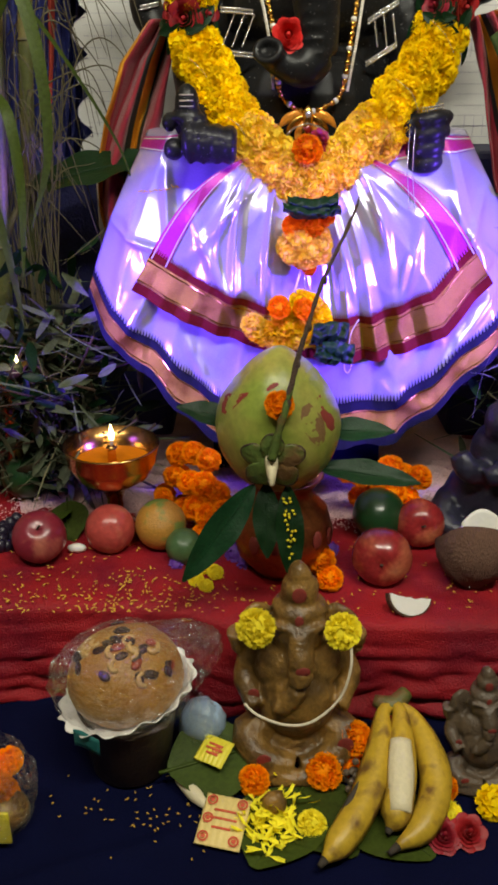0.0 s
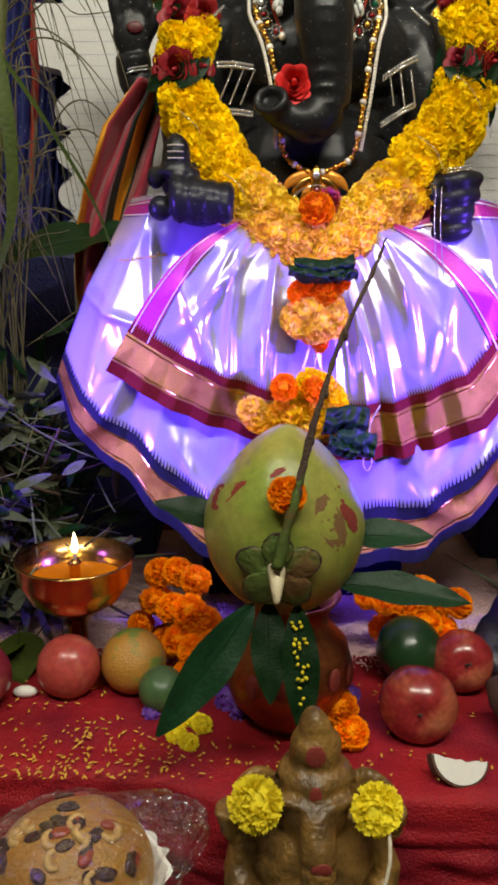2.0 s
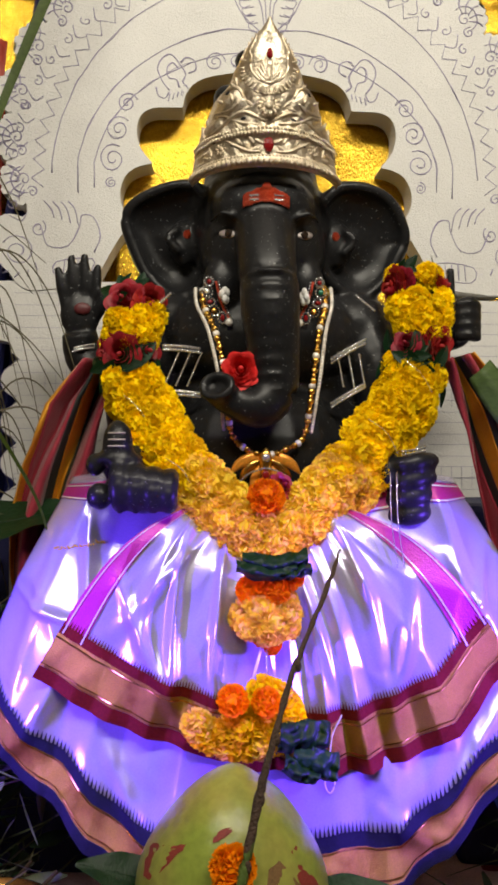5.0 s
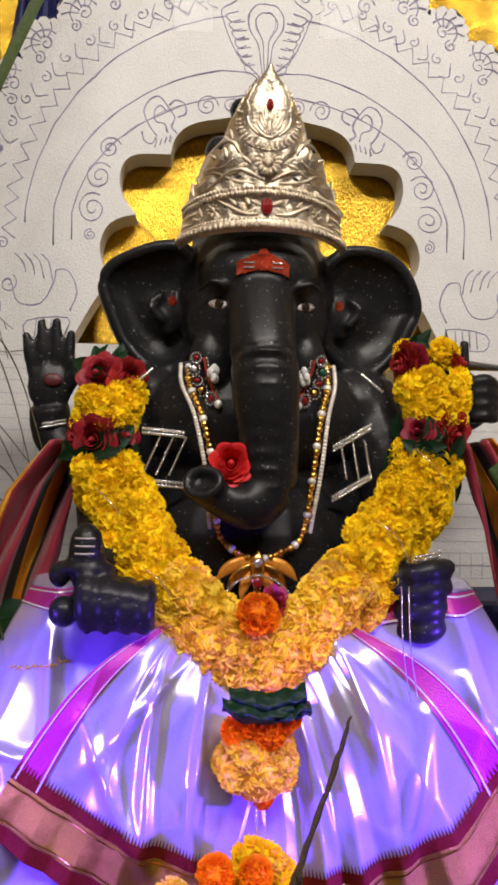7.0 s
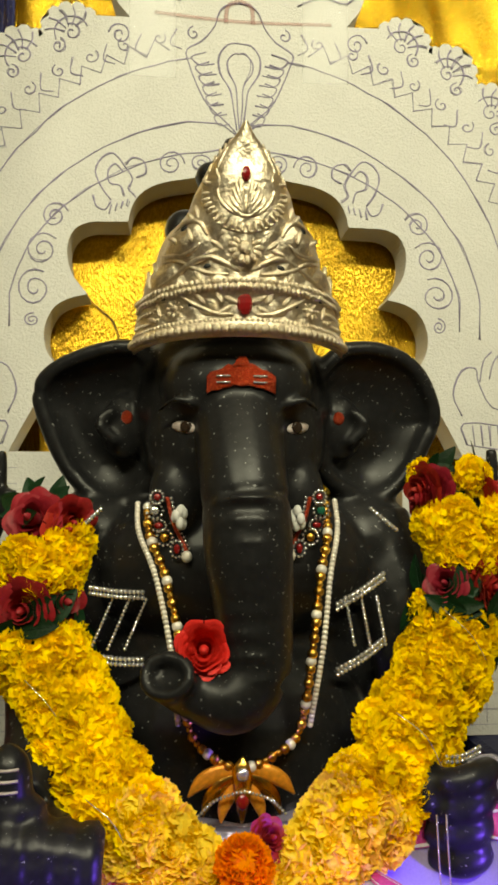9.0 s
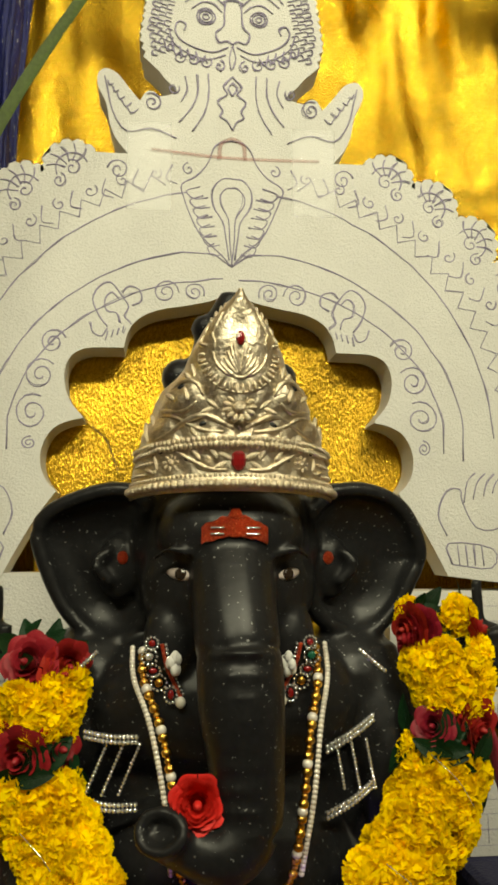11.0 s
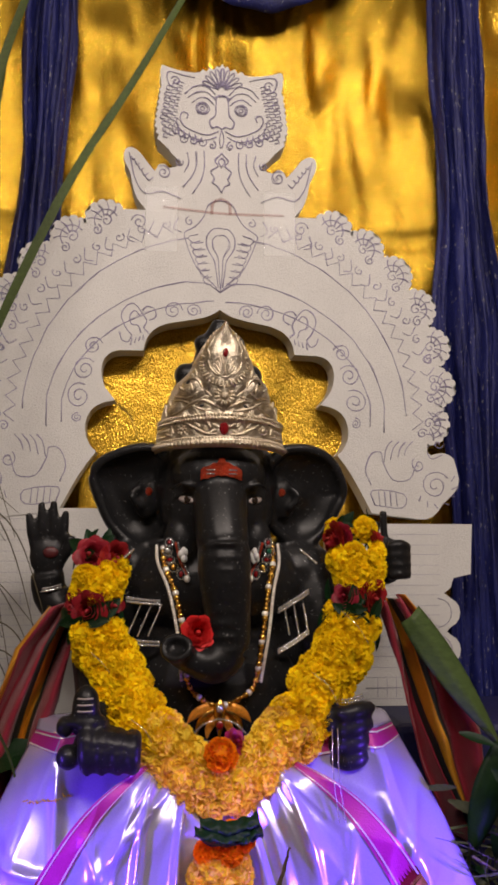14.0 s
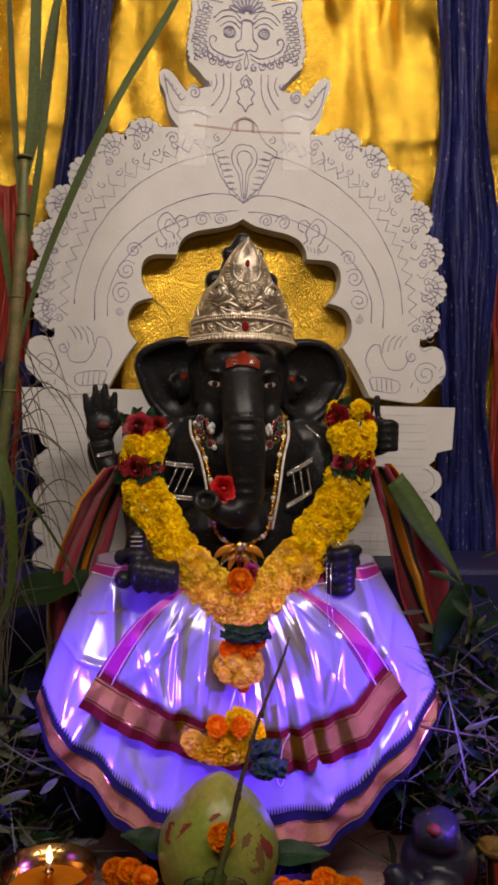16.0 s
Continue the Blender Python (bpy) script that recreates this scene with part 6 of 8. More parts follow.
for v in bm.verts:
    d = v.co.normalized()
    v.co = coco_shape(d) + CO + d * 0.0012 * nz(d.x, d.y, d.z, 3)
part("husk", bm, M["coconut"], coco, "smooth green and yellow husk")


def on_coco(x, z, k=0.0006):
    """The front point of the husk at x, z."""
    for i in range(400):
        y = CO.y - 0.08 + 0.0004 * i
        d = Vector((x - CO.x, y - CO.y, z - CO.z))
        if d.length <= coco_shape(Vector((d.x / 0.0735, d.y / 0.072, d.z / 0.094)).normalized()).length:
            return Vector((x, y - k, z))
    return Vector((x, CO.y - 0.03, z))


def smear(name, pts, w, material, parent):
    b = bmesh.new()
    path = spline([(x, 0, z) for x, z in pts], 5)
    n = len(path) - 1

    def at(u, v):
        q = path[int(round(v * n))]
        return on_coco(q[0] + (u - 0.5) * w * (0.5 + math.sin(math.pi * v)) + 0.002 * nz(v * 6, u, 1, 2), q[2] + (u - 0.5) * w * 0.25)
    grid(b, at, 5, n)
    part(name, b, material, parent)


smear("paste_streak", [(-0.030, 0.392), (-0.018, 0.412), (-0.002, 0.424)], 0.011, M["stain"], coco)
smear("paste_streak", [(0.022, 0.430), (0.033, 0.438), (0.045, 0.440)], 0.010, M["stain"], coco)
smear("paste_streak", [(0.080, 0.418), (0.090, 0.398), (0.099, 0.376)], 0.008, M["stain"], coco)
smear("scuff", [(0.064, 0.414), (0.074, 0.390), (0.084, 0.366)], 0.016, M["brown_stain"], coco)
# calyx of rough lobes and the stem scar
CC = Vector((0.0265, 0.8765, 0.353))


def lobe(a, k):
    """One pointed calyx lobe, curling off the husk at its brown rim."""
    def at(u, v):
        w = 0.80 * (1 - 0.68 * v ** 3)
        t = a + (2 * u - 1) * w
        r = 0.004 + (0.035 + 0.004 * math.sin(5 * k)) * v * (1 - 0.10 * (2 * u - 1) ** 2)
        q = on_coco(CC.x + r * math.cos(t), CC.z + r * math.sin(t))
        return (q.x, q.y - 0.0035 - 0.0015 * (k % 2) - 0.0030 * math.sin(math.pi * min(1, v * 0.9)) * (1 - 0.5 * (2 * u - 1) ** 2) - 0.003 * v ** 4 + 0.0012 * nz(u * 4, v * 4, k, 1.2), q.z)
    return at


for k in range(5):
    at = lobe(math.radians(72 * k + 18), k)
    b = bmesh.new()
    grid(b, at, 12, 12)
    o = part("calyx_lobe", b, M["husk_cap"], coco, "green pointed calyx lobe with a dry brown rim")
    thicken(o, 0.0016)
    b = bmesh.new()
    tube(b, [at(u, v) for u, v in ((0, 0.45), (0, 0.8), (0.04, 1), (0.3, 1), (0.5, 1), (0.7, 1), (0.96, 1), (1, 0.8), (1, 0.45))], [0.0004, 0.001, 0.0013, 0.0013, 0.0015, 0.0013, 0.0013, 0.001, 0.0004], 6, 3)
    part("rim", b, M["bark"], o)
b = bmesh.new(); tube(b, [(0.026, 0.888, 0.362), (0.026, 0.872, 0.342), (0.026, 0.866, 0.328)], [0.010, 0.006, 0.0025], 8, 4)
part("stem_scar", b, M["banana_flesh"], coco, "pale torn stem")
twig = base("twig", (0, 0, 0), "knobbly brown twig standing from the coconut", "twig")
b = bmesh.new()
TW = [(0.026, 0.872, 0.358), (0.032, 0.872, 0.388), (0.042, 0.874, 0.426), (0.052, 0.886, 0.468), (0.064, 0.898, 0.506), (0.082, 0.925, 0.552), (0.104, 0.952, 0.592), (0.118, 0.972, 0.618), (0.124, 0.978, 0.634)]
tube(b, TW, [0.0042, 0.0040, 0.0036, 0.0031, 0.0027, 0.0024, 0.0020, 0.0017, 0.0008], 8, 6)
for v in b.verts:
    v.co += Vector((nz(v.co.x, v.co.y, v.co.z, 160), nz(v.co.y, v.co.z, v.co.x, 160), 0)) * 0.0016
part("stem", b, M["bark"], twig)
b = bmesh.new(); tube(b, TW[:4], [0.0056, 0.0048, 0.0038, 0.0026], 8, 6)
for v in b.verts:
    v.co += Vector((nz(v.co.x, v.co.y, v.co.z, 160), nz(v.co.y, v.co.z, v.co.x, 160), 0)) * 0.0016
part("green_base", b, M["husk_cap"], twig, "greener thick foot of the twig")
for q in TW[1:6]:
    b = bmesh.new(); ell(b, (q[0] + 0.002, q[1] - 0.001, q[2]), (0.0026, 0.0026, 0.005), seg=8, rings=6)
    part("bud", b, M["bark"], twig)
loose_flower("orange_marigold", ORA[1], (0.034, 0.884, 0.420), (-0.1, -1, 0.45), 0.80, "orange marigold resting on the coconut")

# mango leaves fanned round the pot's mouth
for p, q, up in (((0.006, 0.900, 0.312), (-0.078, 0.850, 0.205), (0.3, -1, 0.6)), ((0.046, 0.900, 0.312), (0.052, 0.850, 0.205), (0, -1, 0.35)), ((0.020, 0.905, 0.312), (0.022, 0.86, 0.235), (0, -1, 0.3)),
                 ((0.085, 0.935, 0.318), (0.205, 0.905, 0.318), (0, -0.7, 1)), ((0.085, 0.975, 0.350), (0.178, 0.955, 0.362), (0, -0.8, 1)), ((-0.010, 0.975, 0.36), (-0.085, 0.960, 0.392), (0, -0.8, 1))):
    lf = lay(LEAF_MANGO, "mango_leaf", p, q, up, None, length=0.150)
    tagged(lf, "dark green mango leaf fanned round the pot's mouth", "leaf", "mango leaves round the pot")
b = bmesh.new()
r5 = random.Random(8)
for k in range(34):
    t = r5.random()
    ell(b, (0.046 + 0.010 * t + r5.uniform(-0.006, 0.006), 0.893 - 0.045 * t, 0.305 - 0.10 * t), (0.0022, 0.0012, 0.0016), (0, r5.uniform(0, 180), 0), 6, 4)
tagged(finish(b, "pollen_crumbs", M["lemon"]), "tiny yellow petal crumbs stuck to the mango leaf", "petal crumbs", kind="stuff")


# ---- heaps of orange marigold beside the coconut ----
def pile(label, spots, meshes):
    ob = base("marigold_heap", (0, 0, 0), label, "flower heap")
    for x, y, z, s in spots:
        shared("marigold", rnd.choice(meshes), ob, facing((x, y, z), (rnd.uniform(-0.4, 0.4), -0.8, 0.9), rnd.uniform(0, 360), s))
    return ob


pile("loose heap of orange marigolds beside the coconut", [(-0.105, 1.16, 0.232, 0.95), (-0.082, 1.15, 0.238, 0.9), (-0.060, 1.13, 0.236, 0.9), (-0.112, 1.14, 0.205, 0.8), (-0.088, 1.12, 0.205, 0.9), (-0.066, 1.10, 0.210, 1.0), (-0.048, 1.09, 0.200, 1.0),
     (-0.078, 1.09, 0.178, 0.9), (-0.056, 1.07, 0.176, 1.0), (-0.064, 1.06, 0.152, 0.9), (-0.042, 1.12, 0.170, 0.9), (-0.105, 1.17, 0.19, 0.9), (-0.075, 1.15, 0.18, 1.0), (-0.05, 1.10, 0.15, 0.9), (-0.095, 1.12, 0.16, 0.9), (-0.125, 1.10, 0.192, 0.65), (-0.128, 1.15, 0.17, 0.8), (-0.035, 1.04, 0.20, 0.8), (-0.10, 1.15, 0.15, 0.9), (-0.06, 1.12, 0.145, 0.9)], ORA)
pile("loose heap of orange marigolds behind the fruit", [(0.145, 1.13, 0.215, 0.75), (0.165, 1.12, 0.214, 0.8), (0.188, 1.12, 0.212, 0.85), (0.210, 1.13, 0.220, 1.1), (0.232, 1.14, 0.205, 0.95), (0.252, 1.13, 0.208, 0.95), (0.212, 1.11, 0.190, 0.95), (0.235, 1.12, 0.178, 0.9), (0.19, 1.14, 0.19, 0.9), (0.22, 1.15, 0.165, 0.9), (0.245, 1.15, 0.155, 0.9), (0.17, 1.15, 0.165, 0.9), (0.20, 1.15, 0.15, 0.9)], ORA)
pile("two orange marigolds on the red cloth", [(0.095, 0.965, 0.168, 0.95), (0.106, 0.945, 0.152, 0.85)], ORA)

# ---- brass oil lamp ----
lamp = base("oil_lamp", (-0.194, 1.090, TIER), "polished brass bowl lamp with oil and a lit wick", "oil lamp")
b = bmesh.new()
lathe(b, [(0.0, 0.0), (0.045, 0.0), (0.047, 0.006), (0.030, 0.016), (0.013, 0.034), (0.011, 0.060), (0.018, 0.078), (0.030, 0.084), (0.052, 0.100), (0.063, 0.122), (0.066, 0.144), (0.068, 0.146), (0.0645, 0.1465), (0.060, 0.122), (0.048, 0.103), (0.0, 0.092)], 48)
part("bowl", b, M["brass"], lamp)
b = bmesh.new(); lathe(b, [(0.0, 0.1185), (0.0570, 0.1180)], 40)
part("oil", b, M["oil"], lamp, "clear amber oil")
b = bmesh.new(); lathe(b, [(0.0, 0.095), (0.010, 0.095), (0.0065, 0.118), (0.006, 0.136), (0.0085, 0.140), (0.004, 0.143), (0.0, 0.143)], 16)
part("wick_holder", b, M["brass"], lamp)
b = bmesh.new(); tube(b, [(0, 0, 0.140), (0.001, 0, 0.152)], 0.0022, 8, 2)
part("wick", b, M["wick"], lamp)


def flame_mesh(s):
    b = bmesh.new()
    lathe(b, [(0.0, 0.0), (0.0028 * s, 0.003 * s), (0.0040 * s, 0.008 * s), (0.0030 * s, 0.015 * s), (0.0012 * s, 0.022 * s), (0.0, 0.026 * s)], 12)
    return b


o = part("flame", flame_mesh(1.0), M["flame"], lamp, "small bright flame")
o.location = (0.001, 0, 0.150)
for x, y, z, lab in ((-0.362, 1.21, 0.355, "small clay lamp burning among the leaf heap"), (0.470, 1.12, 0.275, "small clay lamp burning beside the dark figure")):
    sl = base("clay_lamp", (x, y, z), lab, "oil lamp", "small clay lamps")
    b = bmesh.new(); lathe(b, [(0.0, -0.018), (0.018, -0.016), (0.030, 0.002), (0.027, 0.002), (0.015, -0.010), (0.0, -0.011)], 24)
    part("bowl", b, M["clay"], sl)
    b = bmesh.new(); lathe(b, [(0.018, -0.017), (0.014, -0.06), (0.022, TIER - z + 0.001), (0.0, TIER - z + 0.001)], 16)
    part("stand", b, M["brass"], sl)
    o = part("flame", flame_mesh(0.8), M["flame"], sl, "small bright flame")
    o.location = (0.018, -0.014, 0.001)


# ---- fruit on the step ----
def fruit(name, at, r, material, label, dent=0.16, squat=0.92, rot=(0, 0, 0), stalk=True, cat=None):
    ob = base(name, at, label, cat or name.split("_")[-1])
    b = bmesh.new()
    ell(b, (0, 0, 0), (1, 1, 1), seg=32, rings=24)
    for v in b.verts:
        d = v.co.normalized()
        h = math.hypot(d.x, d.y)
        k = 1 - dent * math.exp(-(h / 0.28) ** 2) * (1 if d.z > 0 else 0.7) + 0.012 * math.cos(5 * math.atan2(d.y, d.x)) * (1 if d.z < 0 else 0.2) + 0.015 * nz(d.x, d.y, d.z, 1.6)
        v.co = Vector((d.x, d.y, d.z * squat)) * r * k * (1 - 0.05 * max(0, -d.z))
    o = part("skin", b, material, ob)
    o.matrix_local = pose(0, 0, 0, *rot)
    if stalk:
        b = bmesh.new()
        tube(b, [(0, 0, r * squat * (1 - dent) - 0.003), (0.002, 0, r * squat * 0.98), (0.005, 0.001, r * squat * 1.12)], [0.0016, 0.0014, 0.0018], 6, 3)
        o = part("stalk", b, M["bark"], ob)
        o.matrix_local = pose(0, 0, 0, *rot)
    return ob


fruit("apple", (-0.290, 1.020, TIER + 0.036), 0.0375, M["apple_dark"], "plum-red apple with its stalk dimple up, on red cloth", rot=(38, 6, 0))
fruit("pomegranate", (-0.196, 1.045, TIER + 0.0345), 0.0350, M["pomegranate"], "smooth pinkish pomegranate in front of the lamp", 0.05, 0.97, (60, 20, 0), False)
fruit("sweet_lime", (-0.125, 1.055, TIER + 0.036), 0.0365, M["sweet_lime"], "mottled yellow-green sweet lime", 0.04, 0.96, (50, -20, 0), False, "citrus fruit")
fruit("guava", (-0.090, 1.015, TIER + 0.024), 0.0255, M["guava"], "small dull green guava under a mango leaf", 0.05, 0.95, (30, 0, 0), False)
fruit("green_lime", (0.188, 1.080, TIER + 0.038), 0.0395, M["lime"], "dark glossy green lime", 0.03, 0.92, (40, 30, 0), False, "citrus fruit")
fruit("apple", (0.244, 1.060, TIER + 0.035), 0.0355, M["apple"], "glossy red apple behind the coconut half", rot=(70, -20, 0))
fruit("apple", (0.176, 0.965, TIER + 0.038), 0.0400, M["apple"], "red apple lying on its side", rot=(75, -50, 0))
fruit("green_lime", (-0.352, 1.205, TIER + 0.040), 0.0385, M["lime"], "dark green lime at the edge of the rice", 0.03, 0.95, (30, 0, 0), False, "citrus fruit")
gb = base("grape_bunch", (-0.345, 1.06, TIER), "small bunch of dark grapes beside the apple", "grapes")
GR = ball("grape", M["grape"], 12)
for k in range(26):
    shared("grape", GR, gb, Matrix.Translation((rnd.gauss(0, 0.026), rnd.gauss(0, 0.022), 0.009 + abs(rnd.gauss(0, 0.013)))) @ Matrix.Diagonal((0.0095, 0.0095, 0.011, 1)))
betel = leaf_mesh("betel_leaf", M["leaf_light"], 0.085, 0.070, 0.12, 0.12)
tagged(lay(betel, "betel_leaf", (-0.275, 1.135, TIER + 0.030), (-0.262, 1.055, TIER + 0.006), (-0.2, -0.4, 1)), "heart-shaped green betel leaf on the red cloth", "leaf")
tagged(lay(betel, "betel_leaf", (-0.305, 1.140, TIER + 0.010), (-0.290, 1.080, TIER + 0.034), (0.1, -0.5, 1)), "curled green betel leaf behind the apple", "leaf")
sd = new("garlic_clove", ball("garlic_clove", M["coco_meat"], 12))
sd.matrix_world = Matrix.Translation((-0.243, 1.035, TIER + 0.009)) @ Matrix.Diagonal((0.014, 0.007, 0.007, 1))
tagged(sd, "small white clove lying on the red cloth", "clove")

# coconut halves
half = base("coconut_half", (0.296, 0.965, TIER + 0.046), "fibrous brown coconut half with white flesh showing", "coconut")
b = bmesh.new()
lathe(b, [(0.0, -0.045), (0.020, -0.042), (0.036, -0.030), (0.046, -0.008), (0.048, 0.010), (0.045, 0.012), (0.041, 0.0)], 40)
for v in b.verts:
    v.co += v.co.normalized() * 0.004 * nz(v.co.x, v.co.y, v.co.z, 60)
o = part("husk", b, M["coco_shell"], half)
o.matrix_local = pose(0, 0, 0, -58, 14, 0)
b = bmesh.new(); lathe(b, [(0.043, 0.010), (0.036, 0.012), (0.026, -0.010), (0.0, -0.022)], 40)
o = part("flesh", b, M["coco_meat"], half, "white flesh")
o.matrix_local = pose(0, 0, 0, -58, 14, 0)
b = bmesh.new()
grid(b, lambda u, v: (-0.018 + 0.055 * u, -0.004 + 0.010 * v + 0.008 * math.sin(3 * u), 0.026 + 0.030 * v * math.sin(math.pi * (0.15 + 0.7 * u))), 12, 6)
thicken(part("shard", b, M["coco_meat"], half, "white shard"), 0.004)
pc = base("coconut_piece", (0.202, 0.900, TIER), "white coconut wedge with dark skin on the red cloth", "coconut")
for nm, r, y0, y1, m in (("flesh", 0.0265, -0.006, 0.004, "coco_meat"), ("skin", 0.0288, -0.0045, 0.0075, "coco_shell")):
    b = bmesh.new()
    rim = [(r * math.cos(math.radians(180 + 9 * k)), 0.92 * r * math.sin(math.radians(180 + 9 * k))) for k in range(21)]
    top = [(r * (1 - 0.2 * k), (-0.004 if nm == "skin" else 0.0) + 0.003 * nz(k * 1.7, 0, 2, 1) - 0.003 * math.sin(math.pi * k / 10)) for k in range(1, 10)]
    slab(b, rim + top, y0, y1)
    o = part(nm, b, M[m], pc, smooth=False)
    o.matrix_local = pose(0, 0, 0.020, -38, 12, 4)

# ---- clay figures on the navy cloth ----
def clay_figure(name, at, s, material, label):
    b = bmesh.new()
    ell(b, (0, 0.004, 0.030), (0.060, 0.050, 0.030))
    ell(b, (0, -0.008, 0.090), (0.054, 0.044, 0.056))
    ell(b, (0, 0.0, 0.130), (0.062, 0.034, 0.040))
    ell(b, (0, 0.012, 0.085), (0.056, 0.045, 0.058))
    ell(b, (0, 0.016, 0.140), (0.050, 0.036, 0.034))
    ell(b, (0, 0.004, 0.178), (0.036, 0.034, 0.036))
    for sg in (-1, 1):
        ell(b, (sg * 0.056, 0.012, 0.180), (0.027, 0.010, 0.030), (0, sg * 15, -sg * 20))
        tube(b, [(sg * 0.050, 0.015, 0.150), (sg * 0.074, 0.004, 0.115), (sg * 0.058, -0.028, 0.088)], [0.017, 0.016, 0.013], 10, 4)
        tube(b, [(sg * 0.050, 0.018, 0.150), (sg * 0.078, 0.014, 0.148), (sg * 0.084, 0.008, 0.172)], [0.014, 0.013, 0.014], 10, 4)
        tube(b, [(sg * 0.020, -0.004, 0.046), (sg * 0.068, -0.018, 0.040), (sg * 0.046, -0.046, 0.026), (sg * 0.004, -0.052, 0.020)], [0.020, 0.024, 0.018, 0.014], 10, 4)
    tube(b, [(0, -0.018, 0.182), (0.002, -0.036, 0.155), (-0.004, -0.042, 0.125), (-0.022, -0.044, 0.104), (-0.034, -0.046, 0.108)], [0.020, 0.018, 0.015, 0.012, 0.010], 12, 5)
    for zz, rr, hh in ((0.205, 0.038, 0.016), (0.226, 0.026, 0.026), (0.246, 0.017, 0.018)):
        ell(b, (0.002, 0.012, zz), (rr, rr * 0.85, hh))
    tube(b, [(-0.036, -0.012, 0.196), (0, -0.026, 0.192), (0.036, -0.012, 0.196)], 0.005, 8, 4)
    tube(b, [(-0.062, -0.052, 0.010), (0, -0.064, 0.010), (0.062, -0.052, 0.010)], 0.012, 8, 4)
    for v in b.verts:
        v.co += Vector((nz(v.co.x, v.co.y, v.co.z, 45), nz(v.co.y, v.co.z, v.co.x, 45), nz(v.co.z, v.co.x, v.co.y, 45))) * 0.0035

    def marks(q):
        tree = BVHTree.FromBMesh(q)
        for c, r in (((0, -0.033, 0.204), (0.006, 0.003, 0.008)), ((0.0, -0.026, 0.232), (0.010, 0.006, 0.010)), ((-0.06, -0.012, 0.105), (0.008, 0.008, 0.008)), ((0.066, -0.036, 0.046), (0.012, 0.010, 0.012)), ((-0.046, -0.052, 0.036), (0.010, 0.008, 0.008)), ((0.004, -0.046, 0.158), (0.010, 0.010, 0.006))):
            hit = tree.ray_cast(Vector((c[0], -0.3, c[2])), Vector((0, 1, 0)))[0]
            ell(q, (c[0], hit.y if hit else c[1], c[2]), (r[0] * 1.05, 0.0018, r[2] * 1.05), seg=10, rings=6, mi=1)
    ob = fuse(b, name, 0.0026, 2, material, M["stain"], extra=marks)
    ob.matrix_world = pose(*at) @ Matrix.Diagonal((s * 0.87, s, s, 1))
    return tagged(ob, label, "statue")


clay_figure("clay_statue", (0.056, 0.800, 0.004), 0.97, M["clay"], "small seated elephant-headed statue of brown clay with red dabs")
g2 = clay_figure("clay_statue", (0.268, 0.758, 0.004), 0.56, M["clay_grey"], "smaller grey-brown clay statue beside the bananas")
b = bmesh.new()
tube(b, [(0.113, 0.768, 0.185), (0.112, 0.752, 0.160), (0.100, 0.744, 0.125), (0.070, 0.738, 0.098), (0.040, 0.738, 0.094), (0.010, 0.742, 0.104), (-0.005, 0.752, 0.112)], 0.0017, 6, 6)
tagged(finish(b, "thread", M["thread"]), "pale cotton thread looped across the clay statue", "thread")
loose_flower("yellow_chrysanthemum", LEM[0], (0.008, 0.778, 0.196), (-0.15, -1, 0.5), 1.0, "yellow chrysanthemum on the clay statue's ear")
loose_flower("yellow_chrysanthemum", LEM[1], (0.104, 0.775, 0.194), (0.3, -1, 0.5), 0.95, "yellow chrysanthemum on the clay statue's other ear", 40)

# dark figure at the side of the skirt
b = bmesh.new()
ell(b, (0, 0, 0.060), (0.075, 0.060, 0.060))
ell(b, (0.012, 0.0, 0.125), (0.058, 0.050, 0.050))
ell(b, (0.005, -0.020, 0.178), (0.038, 0.040, 0.034))
tube(b, [(-0.02, -0.04, 0.100), (-0.045, -0.055, 0.115), (-0.060, -0.050, 0.135)], [0.020, 0.018, 0.014], 10, 4)
tube(b, [(0.03, -0.04, 0.110), (0.010, -0.062, 0.120), (-0.02, -0.066, 0.110)], [0.020, 0.018, 0.014], 10, 4)
tube(b, [(-0.06, -0.01, 0.04), (-0.075, -0.05, 0.03), (-0.04, -0.07, 0.02)], [0.026, 0.024, 0.018], 10, 4)
tube(b, [(0.06, -0.01, 0.04), (0.07, -0.05, 0.03), (0.03, -0.07, 0.02)], [0.026, 0.024, 0.018], 10, 4)
for v in b.verts:
    v.co += Vector((nz(v.co.x, v.co.y, v.co.z, 30), nz(v.co.y, v.co.z, v.co.x, 30), nz(v.co.z, v.co.x, v.co.y, 30))) * 0.006
df = fuse(b, "dark_statue", 0.004, 4, M["dark_figure"], M["stain"], extra=lambda q: ell(q, (0.0, -0.052, 0.196), (0.010, 0.010, 0.008), mi=1))
df.matrix_world = pose(0.365, 1.110, TIER + 0.002, 0, 0, -15)
tagged(df, "dark seated statue beside the skirt, glossy under blue light", "statue")

# ---- bun on its pot, wrapped in film ----
pb = base("wrapped_bun", (-0.140, 0.775, 0.004), "round fruit bun on a dark pot, wrapped in clear film", "bun")
b = bmesh.new(); lathe(b, [(0.0, 0.0), (0.042, 0.0), (0.046, 0.006), (0.055, 0.080), (0.059, 0.094), (0.055, 0.094), (0.046, 0.020), (0.0, 0.012)], 40)
part("pot", b, M["pot"], pb, "plain dark brown pot")
b = bmesh.new()


def doily(u, v):
    a = 2 * math.pi * u
    r = 0.048 + 0.030 * v + 0.003 * v * math.cos(18 * a)
    return (r * math.cos(a), r * math.sin(a) * 0.95, 0.096 + 0.014 * v * v + 0.003 * v * math.sin(9 * a) + 0.022 * v * math.cos(a))


